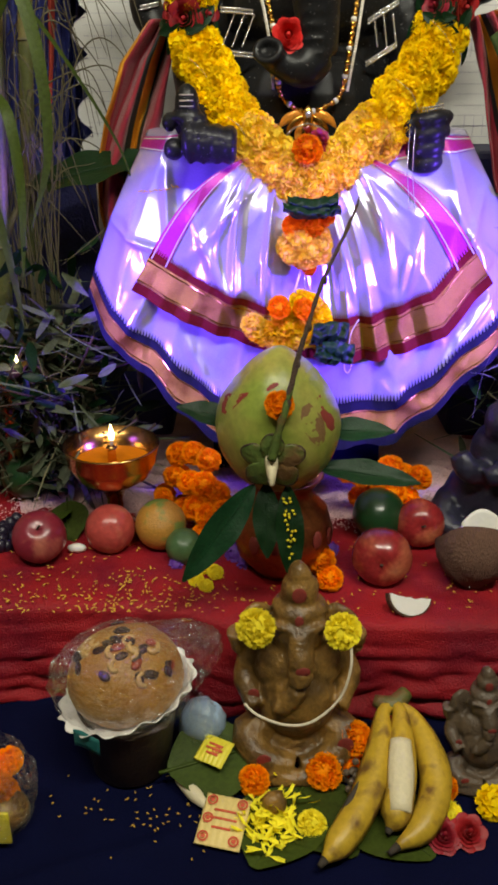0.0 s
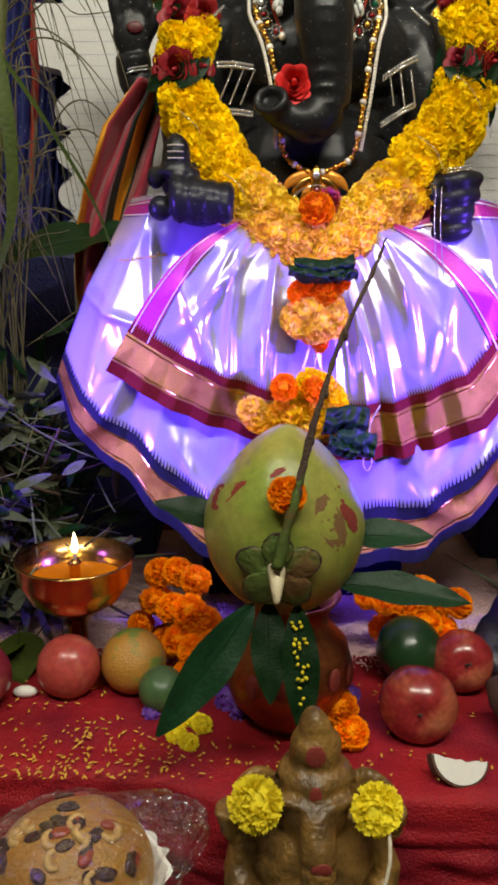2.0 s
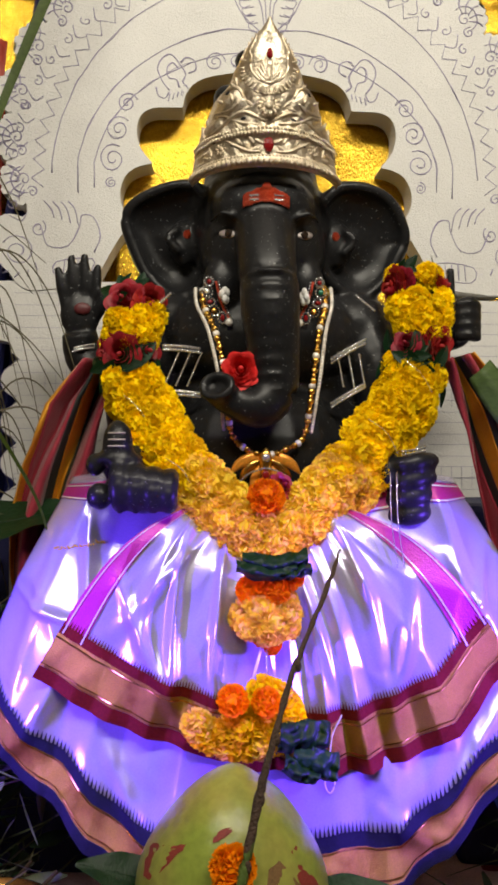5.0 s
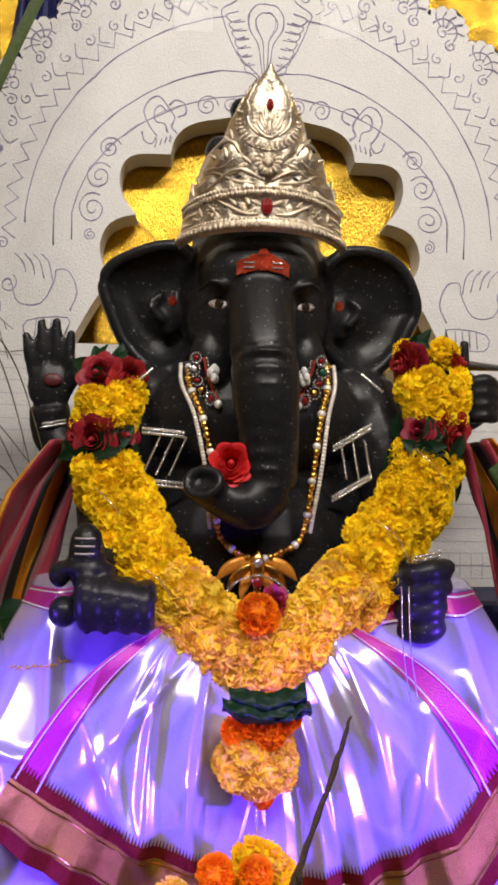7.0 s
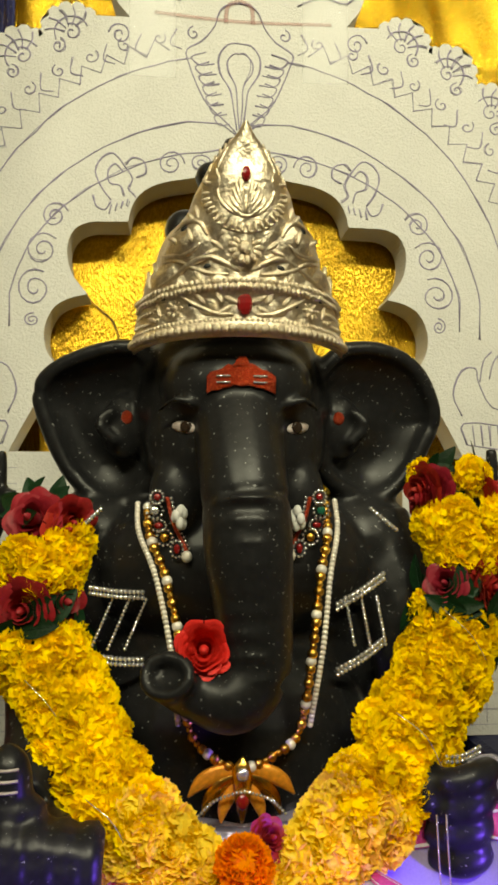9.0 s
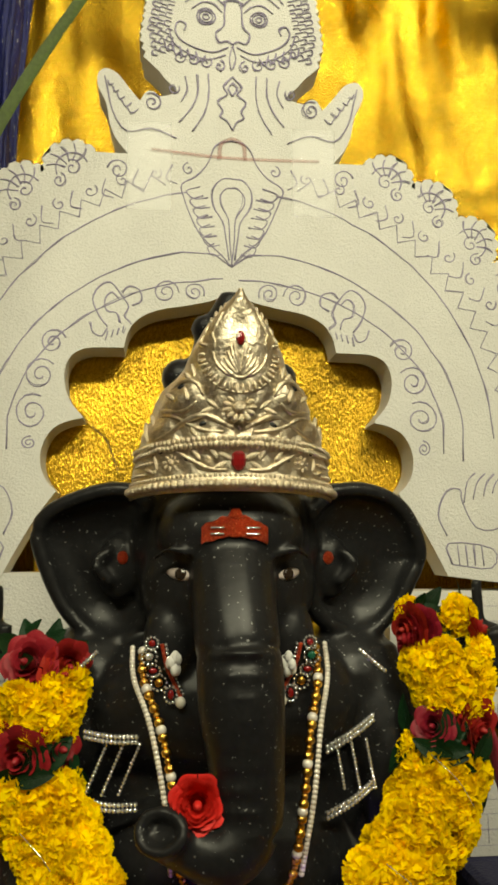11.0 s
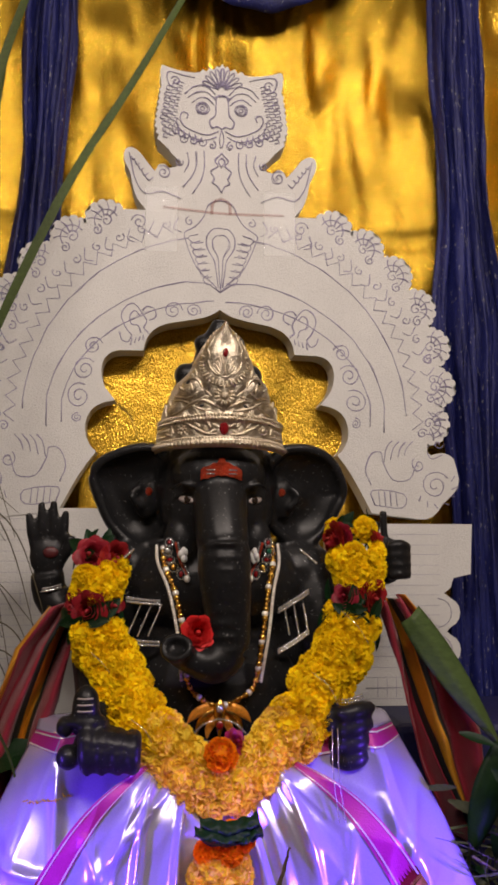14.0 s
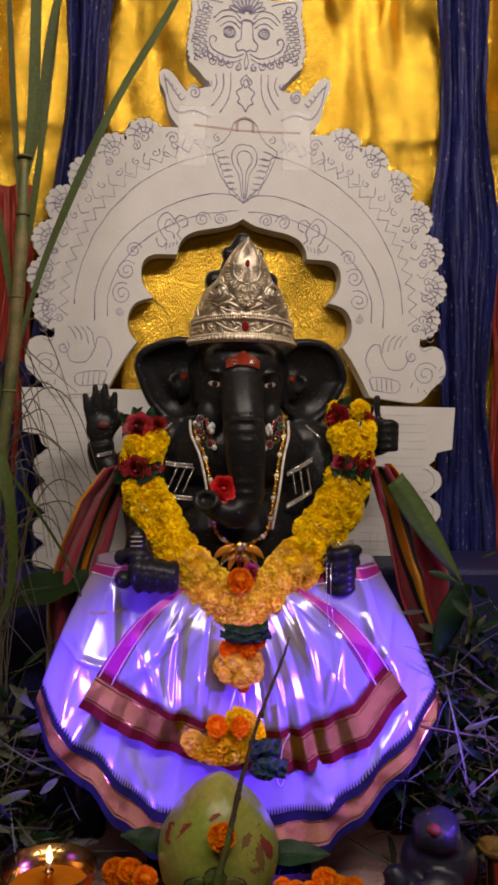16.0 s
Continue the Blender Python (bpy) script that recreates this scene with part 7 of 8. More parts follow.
grid(b, doily, 108, 6)
thicken(part("paper_doily", b, M["paper"], pb, "scalloped white paper"), 0.0008)
b = bmesh.new()
ell(b, (0, 0, 0.130), (0.066, 0.064, 0.054), seg=48, rings=32)
for v in b.verts:
    v.co += (v.co - Vector((0, 0, 0.12))).normalized() * 0.003 * nz(v.co.x, v.co.y, v.co.z, 22)
part("bun", b, M["bun"], pb, "golden brown baked crust")
r6 = random.Random(3)


def on_bun(a, p, k=0.0):
    return Vector((0.066 * math.sin(p) * math.cos(a), 0.064 * math.sin(p) * math.sin(a), 0.130 + 0.054 * math.cos(p))) * (1 + k)


def seat(o, a, p, spin):
    """Press a topping into the crust, flat to it."""
    q = on_bun(a, p)
    d = Vector((q.x / 0.066 ** 2, q.y / 0.064 ** 2, (q.z - 0.130) / 0.054 ** 2)).normalized()
    o.matrix_local = facing(q + d * 0.0005, d, spin)


for k in range(26):
    a, p = r6.uniform(3.2, 6.28) if k % 3 else r6.uniform(0, 6.28), r6.uniform(0.1, 1.05)
    b = bmesh.new(); ell(b, (0, 0, 0), (0.0085 * r6.uniform(0.7, 1.2), 0.0052, 0.0026), (0, 0, 0), 12, 8)
    for v in b.verts:
        v.co *= 1 + 0.25 * nz(v.co.x + k, v.co.y, v.co.z, 200)
    o = part("raisin", b, M["raisin"] if k % 5 else M["peel"], pb); seat(o, a, p, r6.uniform(0, 360))
for k in range(11):
    a, p = r6.uniform(3.3, 6.1), r6.uniform(0.15, 1.0)
    b = bmesh.new(); tube(b, [(-0.007, -0.003, 0), (-0.004, 0.003, 0), (0.004, 0.003, 0), (0.007, -0.003, 0)], [0.0022, 0.0034, 0.0034, 0.0022], 8, 4)
    o = part("cashew", b, M["nut"], pb); seat(o, a, p, r6.uniform(0, 360))
b = bmesh.new()
grid(b, lambda u, v: (-0.052 + 0.030 * u, -0.055 - 0.014 * u, 0.078 + 0.022 * v + 0.002 * math.sin(5 * u)), 8, 4)
thicken(part("teal_label", b, M["teal_card"], pb), 0.001)


def film(u, v):
    a, p = 2 * math.pi * u, math.pi * (0.02 + 0.66 * v)
    k = 1.06 + 0.12 * v * v + 0.05 * ridge(math.cos(a) * 2.5, math.sin(a) * 2.5, p * 2) * (0.25 + v) + 0.06 * abs(nz(math.cos(a) * 2, math.sin(a) * 2, p * 1.5, 1.2)) * (0.3 + v) + 0.025 * nz(math.cos(a) * 5, math.sin(a) * 5, p * 3, 1)
    ear = 0.050 * math.exp(-((a - 0.45) / 0.30) ** 2) * v + 0.014 * math.exp(-((a - 3.3) / 0.5) ** 2) * v
    q = on_bun(a, p)
    return ((q.x) * k + ear * math.cos(a), q.y * k + ear * math.sin(a), 0.128 + (q.z - 0.128) * k + ear * 0.7)


b = bmesh.new(); grid(b, film, 130, 60)
wr = part("clear_film", b, M["wrap"], pb, "crinkled clear plastic film", smooth=False)
wr.visible_shadow = False
b = bmesh.new(); ell(b, (-0.056, 0.795, 0.045), (0.028, 0.024, 0.034), seg=24, rings=16)
for v in b.verts:
    v.co += Vector((nz(v.co.x, v.co.y, v.co.z, 70), 0, nz(v.co.z, v.co.y, v.co.x, 70))) * 0.004
tagged(finish(b, "blue_pouch", M["pale_blue"]), "pale blue crinkled pouch beside the bun", "pouch")
b = bmesh.new()
grid(b, lambda u, v: (-0.082 + 0.055 * u + 0.004 * nz(u * 6, v * 5, 1, 1), 0.760 + 0.05 * v, 0.012 + 0.085 * math.sin(math.pi * v) * math.sin(math.pi * u) ** 0.7 + 0.012 * nz(u * 7, v * 6, 0, 1)), 26, 26)
o = tagged(finish(b, "plastic_film", M["wrap"], smooth=False), "scrap of crumpled clear film beside the pouch", "film"); o.visible_shadow = False

# ---- leaf plates, packets, bananas ----
big_leaf = leaf_mesh("betel_leaf", M["leaf_light"], 0.115, 0.105, 0.02, 0.08, 14)
tagged(lay(big_leaf, "betel_leaf", (-0.092, 0.735, 0.030), (0.020, 0.775, 0.032), (0, -0.35, 1)), "broad green betel leaf under a yellow packet", "leaf")
tagged(lay(big_leaf, "betel_leaf", (0.060, 0.725, 0.010), (0.008, 0.630, 0.010), (0, 0, 1)), "broad green leaf under loose yellow petals", "leaf")
tagged(lay(big_leaf, "betel_leaf", (0.115, 0.720, 0.009), (0.190, 0.640, 0.009), (0, 0, 1)), "green leaf lying under the bananas", "leaf")
tagged(lay(big_leaf, "betel_leaf", (0.052, 0.735, 0.009), (0.100, 0.655, 0.011), (0, 0, 1)), "green leaf under the marigolds", "leaf")


def packet(name, c, w, h, rz, paper, label, dots, tilt=(0, 0)):
    ob = base(name, c, label, "packet")
    ob.rotation_euler = (radians(tilt[0]), radians(tilt[1]), radians(rz))
    b = bmesh.new()
    grid(b, lambda u, v: ((u - 0.5) * w, (v - 0.5) * h, 0.003 * math.sin(math.pi * u) * math.sin(math.pi * v) + 0.0006 * math.sin(40 * u)), 24, 24)
    thicken(part("paper", b, paper, ob), 0.0016)
    for x, y, r in dots:
        b = bmesh.new()
        lathe(b, [(r, 0.0042), (r * 0.72, 0.0046), (r * 0.66, 0.0042)], 18, (x * w, y * h, 0))
        lathe(b, [(r * 0.45, 0.0044), (0.0, 0.0048)], 12, (x * w, y * h, 0))
        part("printed_ring", b, M["red_print"], ob)
    for y, ln in ((0.18, 0.5), (0.02, 0.6), (-0.16, 0.42)):
        b = bmesh.new(); bevelled_box(b, (-ln * w / 2, y * h - 0.0013, 0.0036), (ln * w / 2, y * h + 0.0013, 0.0046), 0.0003)
        part("print_bar", b, M["red_print"], ob)
    return ob


packet("paper_packet", (-0.028, 0.675, 0.016), 0.050, 0.058, -14, M["yellow_paper"], "pale yellow paper packet printed with red rings", [(-0.34, 0.36, 0.006), (0.34, 0.36, 0.006), (-0.34, -0.36, 0.006), (0.34, -0.36, 0.006), (-0.34, 0.0, 0.006)], (14, 0))
packet("yellow_packet", (-0.040, 0.752, 0.042), 0.036, 0.034, -28, M["bright_yellow"], "small bright yellow packet with red print", [(0.1, 0.0, 0.005)], (16, 0))
bt = base("betel_fold", (-0.062, 0.715, 0.004), "pale folded leaf stalk sticking out below the betel leaf", "leaf")
b = bmesh.new(); tube(b, [(-0.02, 0.02, 0.012), (0.0, 0.0, 0.012), (0.018, -0.018, 0.008)], [0.004, 0.009, 0.004], 10, 5)
part("rib", b, M["banana_flesh"], bt)
pp = base("petal_heap", (0, 0, 0), "loose yellow chrysanthemum petals heaped on a leaf", "petals", kind="stuff")
b = bmesh.new()
for k in range(150):
    c = Vector((0.024 + r6.gauss(0, 0.015), 0.676 + r6.gauss(0, 0.020), 0.013 + abs(r6.gauss(0, 0.006))))
    petal(b, Matrix.Translation(c) @ pose(0, 0, 0, r6.uniform(-40, 40), r6.uniform(-50, 50), r6.uniform(0, 360)), 0.005, 0.018, 0.003)
tagged(part("petals", b, M["lemon"], pp, smooth=False), kind="stuff")
b = bmesh.new(); ell(b, (0.028, 0.695, 0.024), (0.014, 0.012, 0.012))
for v in b.verts:
    v.co += Vector((nz(v.co.x, v.co.y, v.co.z, 110), nz(v.co.y, v.co.z, v.co.x, 110), 0)) * 0.004
tagged(finish(b, "jaggery_lump", M["clay"]), "brown lump of jaggery on the petals", "sweet")

bunch3 = base("banana_bunch", (0, 0, 0), "three ripe bananas on one stem, one half peeled", "bananas")
STEM = (0.172, 0.800, 0.068)
for k, path in enumerate(([STEM, (0.158, 0.785, 0.068), (0.150, 0.745, 0.052), (0.128, 0.690, 0.036), (0.096, 0.642, 0.026), (0.078, 0.622, 0.022)],
                          [STEM, (0.178, 0.785, 0.070), (0.174, 0.745, 0.056), (0.168, 0.705, 0.040), (0.158, 0.672, 0.028), (0.150, 0.660, 0.022)],
                          [STEM, (0.192, 0.785, 0.066), (0.206, 0.745, 0.050), (0.208, 0.705, 0.034), (0.186, 0.662, 0.024), (0.156, 0.640, 0.020)])):
    b = bmesh.new(); tube(b, path, [0.007, 0.009, 0.0165, 0.0185, 0.0165, 0.005], 7, 7)
    o = part("banana", b, M["banana"], bunch3)
    b = bmesh.new(); tube(b, [path[-1], tuple(np.array(path[-1]) + (np.array(path[-1]) - np.array(path[-2])) * 0.35)], [0.0052, 0.003], 7, 2)
    part("tip", b, M["banana_tip"], o)
b = bmesh.new(); tube(b, [(0.172, 0.742, 0.068), (0.168, 0.708, 0.054), (0.162, 0.668, 0.038)], [0.012, 0.015, 0.012], 12, 5, 0.7)
part("peeled_flesh", b, M["banana_flesh"], bunch3, "pale banana flesh")
b = bmesh.new(); tube(b, [(0.122, 0.700, 0.052), (0.108, 0.676, 0.046), (0.096, 0.660, 0.040)], [0.001, 0.004, 0.001], 8, 4, 0.4)
part("split", b, M["banana_tip"], bunch3)
b = bmesh.new(); tube(b, [(0.150, 0.806, 0.070), STEM, (0.190, 0.815, 0.074)], [0.007, 0.012, 0.009], 9, 4)
part("crown_stem", b, M["husk_cap"], bunch3, "cut brownish stem")
for n, (x, y, z, s, me, lab) in enumerate(((0.086, 0.735, 0.028, 1.0, ORA[0], "orange marigold against the clay statue's base"), (0.124, 0.768, 0.046, 1.0, ORA[1], "orange marigold leaning on the clay statue"), (0.120, 0.750, 0.018, 0.7, ORA[2], "small orange marigold under another"), (0.006, 0.728, 0.022, 0.85, ORA[2], "orange marigold on the betel leaf"),
                                           (0.222, 0.722, 0.018, 0.75, ORA[1], "orange marigold before the grey statue"), (0.272, 0.700, 0.018, 0.95, YEL[0], "yellow marigold on the navy cloth"), (0.068, 0.672, 0.014, 0.75, LEM[0], "pale yellow chrysanthemum on a leaf"), (0.222, 0.690, 0.012, 0.6, LEM[2], "small pale yellow flower"))):
    loose_flower("marigold" if me in ORA + YEL else "chrysanthemum", me, (x, y, z), (rnd.uniform(-0.3, 0.3), -0.7, 0.8), s, lab, 60 * n)
for x, y in ((0.208, 0.660), (0.236, 0.664)):
    loose_flower("red_rose", ROSE[0], (x, y, 0.012), (0.1, -0.5, 1), 0.75, "flattened dark red rose on the navy cloth", x * 900)
b = bmesh.new()
for k in range(60):
    c = (0.128 + r6.gauss(0, 0.012), 0.722 + r6.gauss(0, 0.016), 0.010 + abs(r6.gauss(0, 0.014)))
    ell(b, c, (0.0045, 0.0045, 0.004), seg=6, rings=4)
tagged(finish(b, "incense_ash", M["clay_grey"], smooth=False), "grey crumbs of ash beside the bananas", "ash", kind="stuff")

# clear bag with a flower garland in it
bag = base("plastic_bag", (-0.268, 0.680, 0.004), "clear plastic bag holding orange flowers and a yellow packet", "bag")
b = bmesh.new()


def bagskin(u, v):
    a = 2 * math.pi * u
    r = (0.042 + 0.012 * nz(math.cos(a) * 2, math.sin(a) * 2, v * 3, 1.5)) * (math.sin(math.pi * (0.08 + 0.84 * v)) ** 0.5)
    return (r * math.cos(a) * 0.9, r * math.sin(a), 0.115 * v)


grid(b, bagskin, 50, 26)
o = part("film", b, M["wrap"], bag, "crinkled clear plastic", smooth=False); o.visible_shadow = False
for k in range(6):
    shared("marigold", ORA[k % 3], bag, facing((r6.uniform(-0.018, 0.018), r6.uniform(-0.02, 0.02), 0.022 + 0.014 * k), (r6.uniform(-1, 1), -1, 0.6), 50 * k, 0.75))
b = bmesh.new(); bevelled_box(b, (-0.020, -0.034, 0.012), (0.018, -0.030, 0.055), 0.0015)
part("yellow_packet", b, M["bright_yellow"], bag)
b = bmesh.new(); lathe(b, [(0.010, 0.0), (0.006, 0.001), (0.0, 0.0012)], 16)
o = part("red_print", b, M["red_print"], bag); o.matrix_local = pose(-0.002, -0.0345, 0.034, 90, 0, 0)
b = bmesh.new(); ell(b, (0.0, 0.0, 0.024), (0.030, 0.026, 0.022))
part("sweets", b, M["clay"], bag, "brown sweets")

# scattered rice grains and petal crumbs
b = bmesh.new()


def flake(b, p, l, w, h, rz, tilt=0.0):
    """One grain or torn petal: a six-cornered sliver."""
    m = Matrix.Translation(p) @ pose(0, 0, 0, 0, tilt, rz)
    v = [b.verts.new(m @ Vector(q)) for q in ((-l, 0, 0), (0, -w, 0), (l, 0, 0), (0, w, 0), (0, 0, h), (0, 0, -h))]
    for i in range(4):
        b.faces.new((v[i], v[(i + 1) % 4], v[4]))
        b.faces.new((v[(i + 1) % 4], v[i], v[5]))


for k in range(430):
    x, y = r6.uniform(-0.36, 0.36), 0.885 + abs(r6.gauss(0, 0.075))
    if r6.random() < 0.55:
        x = -0.17 + r6.gauss(0, 0.09)
    flake(b, (x, y, TIER + 0.0065), 0.0032 * r6.uniform(0.5, 1.5), 0.0014, 0.0009, r6.uniform(0, 180), r6.uniform(-20, 20))
for k in range(60):
    flake(b, (r6.gauss(-0.12, 0.06), r6.gauss(0.70, 0.03), 0.0075), 0.0024, 0.001, 0.0009, r6.uniform(0, 180))
tagged(finish(b, "rice_grains", M["rice_yellow"], smooth=False), "yellow-tinted rice grains scattered on the cloths", "rice", kind="stuff")
b = bmesh.new()
for k in range(5200):
    u, v = r6.random(), r6.random() ** 1.5
    x, y = -0.37 + 0.82 * u + r6.gauss(0, 0.01), 1.105 + 0.22 * v + r6.gauss(0, 0.012)
    flake(b, (x, y, TIER + 0.0085 + 0.006 * min(1, 6 * v) * r6.random()), 0.0030 * r6.uniform(0.7, 1.2), 0.0010, 0.0010, r6.uniform(0, 180), r6.uniform(-35, 35))
tagged(finish(b, "pink_rice_grains", M["rice"], smooth=False), "loose pink-tinted rice grains heaped before the skirt", "rice", kind="stuff")
pile("crushed pale yellow and violet blossoms on the red cloth", [(-0.060, 0.985, TIER + 0.010, 0.55), (-0.045, 0.970, TIER + 0.010, 0.5), (-0.070, 0.955, TIER + 0.008, 0.5), (-0.056, 0.940, TIER + 0.008, 0.45)], LEM)
M["violet"] = mat("violet_petal", (0.12, 0.03, 0.32), 0.6, vary=0.3)
VIO = [pompom("aster", M["violet"], 0.021, 5, 60, 0.6, 0.6)]
pile("violet blossoms beside the coconut pot", [(-0.018, 1.02, TIER + 0.012, 0.8), (-0.006, 1.00, TIER + 0.012, 0.7), (0.115, 1.03, TIER + 0.010, 0.6), (0.275, 1.10, TIER + 0.012, 0.7), (-0.10, 0.995, TIER + 0.008, 0.5)], VIO)


# ---- green heaps at both sides ----
def leaf_heap(name, label, c, r, n, seed, blades, twigs):
    ob = base(name, (0, 0, 0), label, "leaf heap")
    rr = random.Random(seed)
    for nm, m, cnt, wl in (("leaf_litter", "dry_leaf", n // 2, (0.014, 0.056)), ("leaf_litter", "leaf", n // 2, (0.015, 0.050)), ("grass", "dry_leaf", blades, (0.0035, 0.12)), ("stem_litter", "straw", blades // 3, (0.0020, 0.12))):
        b = bmesh.new()
        for k in range(cnt):
            d = Vector((rr.gauss(0, 0.5), rr.gauss(0, 0.5), rr.gauss(0, 0.5)))
            p = Vector(c) + Vector((d.x * r[0], d.y * r[1], d.z * r[2]))
            p.z = max(p.z, TIER + 0.006)
            l = wl[1] * rr.uniform(0.6, 1.3)
            w = wl[0] * rr.uniform(0.7, 1.2)
            q = Matrix.Translation(p) @ pose(0, 0, 0, rr.uniform(-70, 70), rr.uniform(-60, 60), rr.uniform(0, 360))
            bend = rr.uniform(-0.3, 0.4)
            grid(b, lambda u, v: q @ Vector(((2 * u - 1) * w * 0.5 * math.sin(math.pi * (0.06 + 0.90 * v)) ** 0.8, l * v, abs(2 * u - 1) * w * 0.14 - bend * l * v * v)), 2, 5)
        tagged(part(nm, b, M[m], ob), kind="stuff")
    b = bmesh.new()
    for k in range(twigs):
        p = Vector(c) + Vector((rr.gauss(0, 0.45) * r[0], rr.gauss(0, 0.4) * r[1] - r[1] * 0.3, rr.gauss(0, 0.35) * r[2]))
        d = Vector((rr.uniform(-1, 1), rr.uniform(-0.4, 0.2), rr.uniform(-0.8, 0.8))).normalized() * rr.uniform(0.05, 0.11)
        lo = TIER + 0.008
        pts = [p - d, p + Vector((rr.gauss(0, 0.008), 0, rr.gauss(0, 0.008))), p + d]
        tube(b, [(q.x, q.y, max(q.z, lo)) for q in pts], [0.0022, 0.0018, 0.0009], 5, 4)
    tagged(part("twig_litter", b, M["bark"] if seed % 2 else M["straw"], ob), kind="stuff")
    return ob


leaf_heap("leaf_heap", "heap of wilting green leaves and grass beside the skirt", (-0.330, 1.26, 0.295), (0.115, 0.10, 0.16), 640, 21, 240, 60)
leaf_heap("leaf_heap", "low spread of wilted leaves on the rice by the lamp", (-0.275, 1.21, 0.23), (0.09, 0.05, 0.07), 110, 23, 60, 14)
leaf_heap("leaf_heap", "heap of dark wilted leaves and twigs beside the skirt", (0.500, 1.26, 0.330), (0.115, 0.10, 0.22), 640, 22, 240, 60)

# ---- cane plants and broad leaves ----
def blade(b, pts, w, fold=0.2):
    """A long grass-like blade along a path, widest at a third."""
    path = spline(pts, 8)
    n = len(path) - 1
    rows = []
    for i, q in enumerate(path):
        t = i / n
        d = Vector(path[min(i + 1, n)] - path[max(i - 1, 0)]).normalized()
        s = d.cross(Vector((0.15, -1, 0.1))).normalized()
        k = w * 0.34 * min(1, 0.35 + 2.2 * t) * (1 - t ** 3) + 0.0006
        c = Vector(q)
        rows.append([b.verts.new(c - s * k), b.verts.new(c + Vector((0, 1, 0)) * k * fold), b.verts.new(c + s * k)])
    for A, B in zip(rows, rows[1:]):
        b.faces.new((A[0], A[1], B[1], B[0]))
        b.faces.new((A[1], A[2], B[2], B[1]))


def cane(label, foot, path, r, blades):
    ob = base("cane_plant", foot, label, "plant", "cane plants")
    off = Vector(foot)
    b = bmesh.new(); tube(b, [Vector(p) - off for p in path], [r] * (len(path) - 1) + [r * 0.5], 12, 6)
    part("stalk", b, M["cane"], ob)
    pts = spline(path, 4)
    for q in pts[2::3]:
        b = bmesh.new(); ell(b, Vector(q) - off, (r * 1.22, r * 1.22, r * 0.35), seg=12, rings=6)
        part("node_ring", b, M["straw"], ob)
    for bl, w in blades:
        b = bmesh.new(); blade(b, [Vector(p) - off for p in bl], w)
        part("blade", b, M["leaf_light"], ob)
    return ob


cane("tall green cane stalk with long arching blades", (-0.345, 1.32, TIER), [(-0.345, 1.32, TIER), (-0.335, 1.32, 0.50), (-0.312, 1.31, 0.80), (-0.290, 1.31, 1.00), (-0.278, 1.31, 1.20), (-0.274, 1.31, 1.33)], 0.0105,
     [([(-0.300, 1.40, 1.02), (-0.255, 1.44, 1.20), (-0.150, 1.45, 1.455), (-0.045, 1.45, 1.645), (0.060, 1.45, 1.845), (0.10, 1.45, 1.90)], 0.020),
      ([(-0.275, 1.31, 1.30), (-0.262, 1.31, 1.42), (-0.258, 1.31, 1.60), (-0.250, 1.32, 1.85), (-0.24, 1.34, 2.05)], 0.026),
      ([(-0.275, 1.31, 1.28), (-0.250, 1.31, 1.40), (-0.232, 1.31, 1.55), (-0.190, 1.33, 1.72), (-0.16, 1.36, 1.84)], 0.020),
      ([(-0.278, 1.31, 1.22), (-0.292, 1.31, 1.40), (-0.302, 1.31, 1.58), (-0.318, 1.32, 1.74)], 0.014),
      ([(-0.284, 1.31, 1.12), (-0.262, 1.31, 1.24), (-0.240, 1.31, 1.42), (-0.222, 1.33, 1.60)], 0.016),
      ([(-0.286, 1.31, 1.05), (-0.305, 1.31, 1.18), (-0.335, 1.31, 1.32), (-0.375, 1.32, 1.42)], 0.016),
      ([(-0.300, 1.31, 0.92), (-0.328, 1.30, 1.02), (-0.375, 1.29, 1.08), (-0.43, 1.28, 1.05)], 0.018)])
cane("pale cane stalk with drooping dry blades", (-0.385, 1.27, TIER), [(-0.385, 1.27, TIER), (-0.372, 1.27, 0.45), (-0.352, 1.27, 0.72), (-0.330, 1.27, 0.96), (-0.318, 1.28, 1.12)], 0.0125,
     [([(-0.345, 1.25, 0.80), (-0.300, 1.22, 0.86), (-0.272, 1.20, 0.78), (-0.268, 1.19, 0.66), (-0.300, 1.19, 0.56)], 0.026),
      ([(-0.350, 1.25, 0.74), (-0.320, 1.21, 0.70), (-0.312, 1.20, 0.60), (-0.322, 1.20, 0.48)], 0.022),
      ([(-0.340, 1.25, 0.86), (-0.290, 1.22, 0.84), (-0.235, 1.24, 0.76), (-0.185, 1.28, 0.66), (-0.165, 1.30, 0.58)], 0.006),
      ([(-0.325, 1.27, 1.02), (-0.345, 1.25, 1.12), (-0.385, 1.22, 1.10), (-0.40, 1.2, 0.95)], 0.020)])
cane("thin cane stalk at the edge of the heap", (-0.420, 1.24, TIER), [(-0.420, 1.24, TIER), (-0.398, 1.24, 0.45), (-0.374, 1.24, 0.75), (-0.362, 1.24, 0.95)], 0.010,
     [([(-0.385, 1.22, 0.62), (-0.350, 1.19, 0.60), (-0.330, 1.18, 0.50), (-0.322, 1.18, 0.42)], 0.018), ([(-0.365, 1.24, 0.92), (-0.36, 1.24, 1.05), (-0.39, 1.24, 1.2)], 0.018)])
gt = base("grass_tuft", (-0.33, 1.36, TIER), "dry thin grass blades curling over the foam pillar", "grass", kind="stuff")
b = bmesh.new()
r7 = random.Random(77)
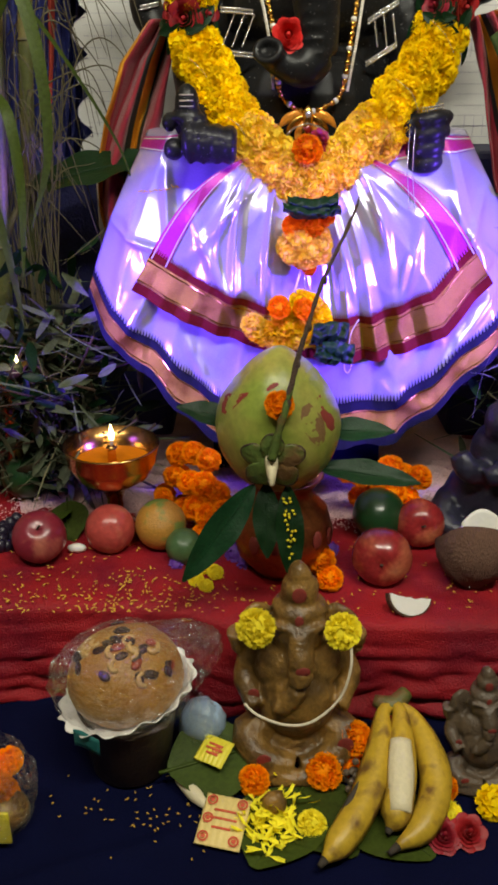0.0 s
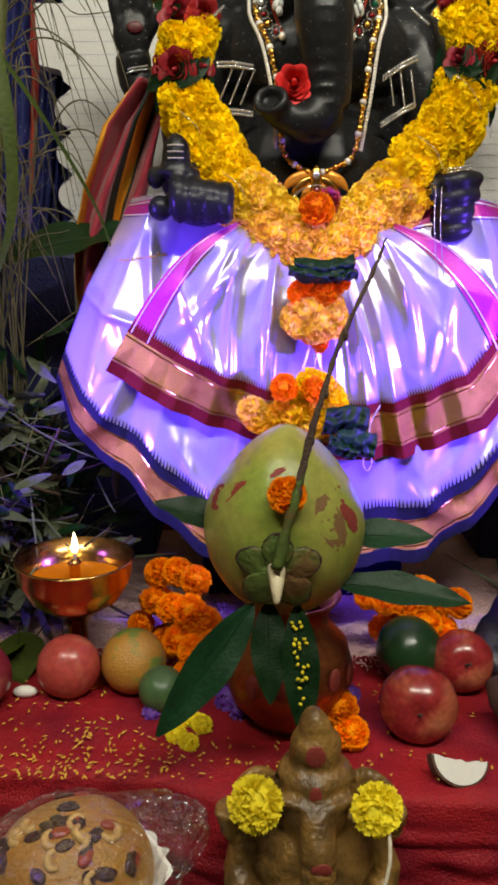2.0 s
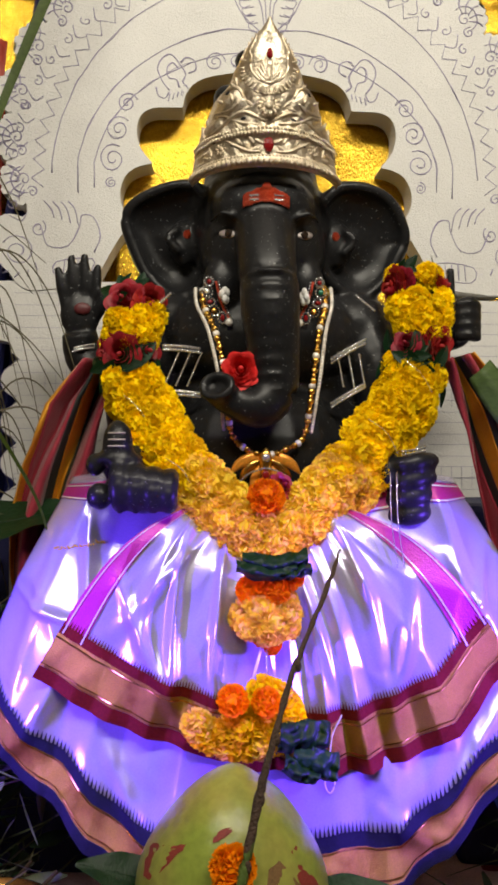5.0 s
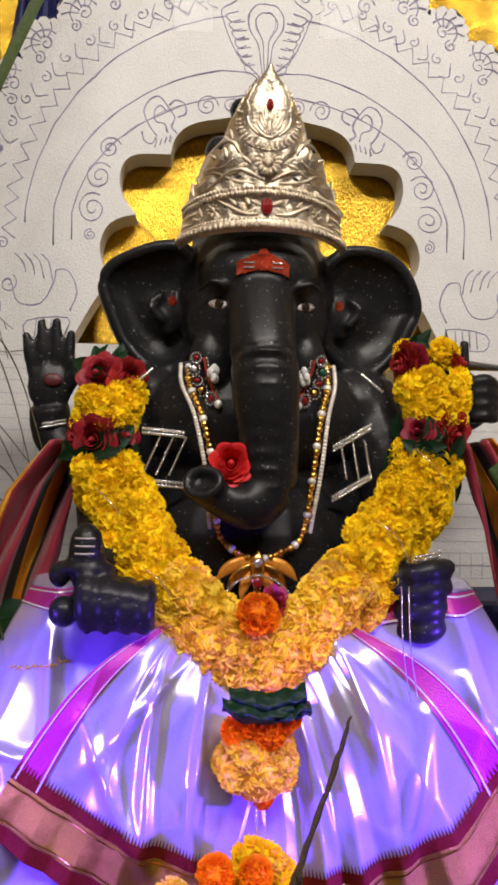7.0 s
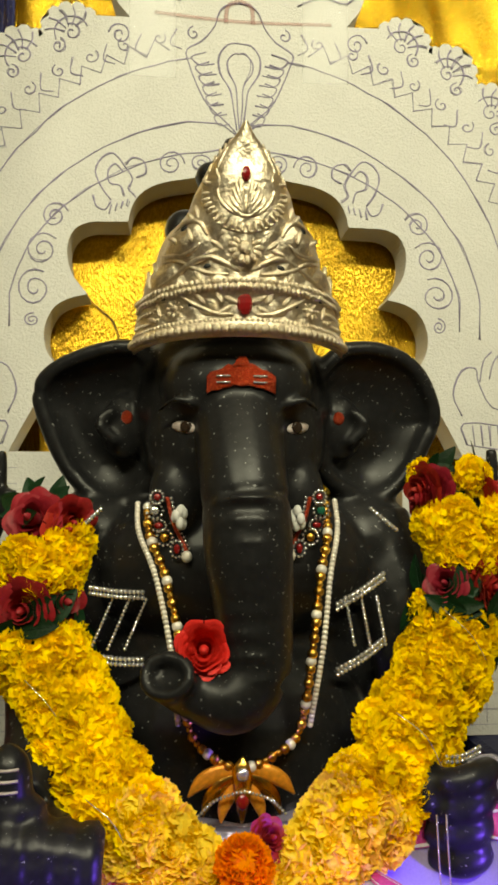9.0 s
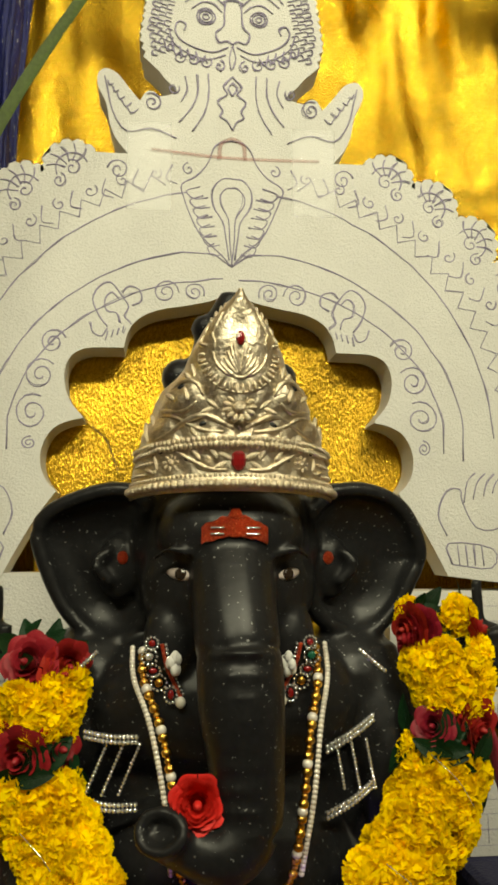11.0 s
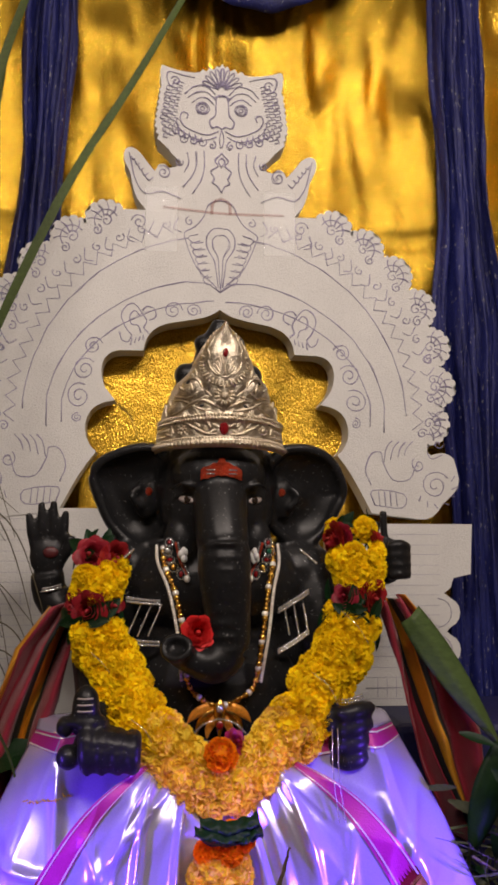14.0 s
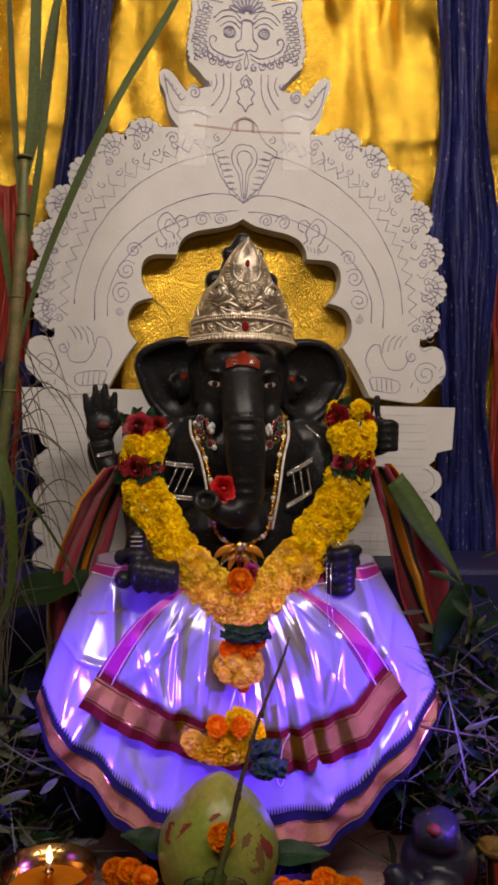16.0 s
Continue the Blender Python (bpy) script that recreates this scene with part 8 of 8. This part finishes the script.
for k in range(26):
    x0, z0 = r7.uniform(-0.36, -0.30), r7.uniform(0.60, 0.95)
    x1 = r7.uniform(-0.26, -0.13)
    zt = z0 + r7.uniform(0.02, 0.16)
    pts = [(x0, 1.36, z0), ((x0 * 2 + x1) / 3, 1.36 + r7.uniform(-0.03, 0.03), zt), ((x0 + 2 * x1) / 3, 1.38, zt - r7.uniform(0.0, 0.08)), (x1, 1.39, zt - r7.uniform(0.05, 0.26))]
    tube(b, [Vector(p) - Vector((-0.33, 1.36, TIER)) for p in pts], [0.0012, 0.0012, 0.0009, 0.0004], 4, 7)
for k in range(30):
    x0 = r7.uniform(-0.40, -0.29)
    pts = [(x0, 1.30, TIER + 0.05), (x0 + r7.uniform(-0.02, 0.03), 1.29, 0.45), (x0 + r7.uniform(-0.02, 0.05), 1.28, r7.uniform(0.6, 0.85)), (x0 + r7.uniform(0.0, 0.10), 1.28, r7.uniform(0.5, 0.75))]
    tube(b, [Vector(p) - Vector((-0.33, 1.36, TIER)) for p in pts], [0.0014, 0.0013, 0.001, 0.0004], 4, 7)
tagged(part("grass", b, M["straw"], gt), kind="stuff")

banana_leaf = leaf_mesh("banana_leaf", M["leaf"], 0.20, 0.080, 0.10, 0.16, 18, 0.04)
o = tagged(lay(banana_leaf, "broad_leaf", (-0.325, 1.30, 0.600), (-0.150, 1.34, 0.655), (0, -0.55, 1)), "broad dark green leaf reaching out under the foam pillar", "leaf")
b = bmesh.new(); tube(b, [(-0.38, 1.28, 0.40), (-0.372, 1.28, 0.50), (-0.345, 1.29, 0.57), (-0.310, 1.302, 0.604)], [0.006, 0.006, 0.005, 0.003], 8, 6)
tagged(finish(b, "leaf_stalk", M["straw"]), "curved pale stalk of the broad leaf", "stalk")
fl = base("folded_leaf", (0.44, 1.30, 0.6), "broad green leaf bent over and hanging beside the shawl", "leaf")
off = Vector((0.44, 1.30, 0.6))
b = bmesh.new(); grid(b, lambda u, v: Vector((0.352 + 0.118 * v + (u - 0.5) * 0.046 * math.sin(math.pi * (0.16 + 0.84 * v)) ** 0.8 * (1 - 0.35 * v), 1.315 - 0.03 * v + 0.016 * abs(u - 0.5), 0.815 - 0.180 * v + (u - 0.5) * 0.024 * (1 - v))) - off, 8, 24)
thicken(part("upper_blade", b, M["leaf_olive"], fl), 0.0008)
b = bmesh.new(); grid(b, lambda u, v: Vector((0.468 - 0.052 * v + (u - 0.5) * 0.046 * math.sin(math.pi * (0.2 + 0.72 * v)), 1.280 - 0.012 * v + 0.012 * abs(u - 0.5), 0.645 - 0.125 * v - (u - 0.5) * 0.012)) - off, 6, 18)
thicken(part("hanging_blade", b, M["leaf"], fl), 0.0008)
b = bmesh.new(); tube(b, [Vector(p) - off for p in ((0.465, 1.285, 0.640), (0.480, 1.29, 0.60), (0.484, 1.30, 0.50), (0.486, 1.30, 0.38))], [0.004, 0.005, 0.006, 0.006], 8, 6)
part("stalk", b, M["straw"], fl)
b = bmesh.new(); tube(b, [Vector(p) - off for p in ((0.486, 1.28, 0.52), (0.500, 1.28, 0.57), (0.535, 1.28, 0.575))], [0.003, 0.003, 0.0015], 6, 6)
part("side_stalk", b, M["straw"], fl)

# loose white thread on the apron's hem, and a smear of turmeric on the knee
b = bmesh.new()
tube(b, [(0.150, 1.128, 0.450), (0.140, 1.126, 0.430), (0.136, 1.122, 0.405), (0.132, 1.120, 0.385), (0.137, 1.118, 0.376), (0.142, 1.120, 0.386), (0.138, 1.121, 0.400)], 0.0009, 5, 6)
tagged(finish(b, "white_thread", M["thread"]), "curled white thread hanging at the apron's hem", "thread")
for x0 in (0.215, 0.222):
    b = bmesh.new()
    tube(b, [(x0, 1.205, 0.690), (x0 - 0.003, 1.185, 0.640), (x0 + 0.001, 1.172, 0.590)], 0.0006, 5, 6)
    tagged(finish(b, "silver_thread", M["crystal"]), "thin silver thread hanging down over the lap", "thread")
b = bmesh.new()
for k in range(22):
    p = lift(lower, 0.001)(0.055 + 0.0045 * k, 0.285 - 0.003 * k + 0.012 * nz(k * 1.7, 0, 0, 1))
    ell(b, p, (0.0012 + 0.0016 * (k % 3 == 0), 0.0008, 0.0010), (0, 30 * (k % 4), 0), 8, 5)
tagged(finish(b, "turmeric_smear", M["rice_yellow"]), "yellow turmeric crumbs caught in a crease of the skirt", "crumbs", kind="stuff")
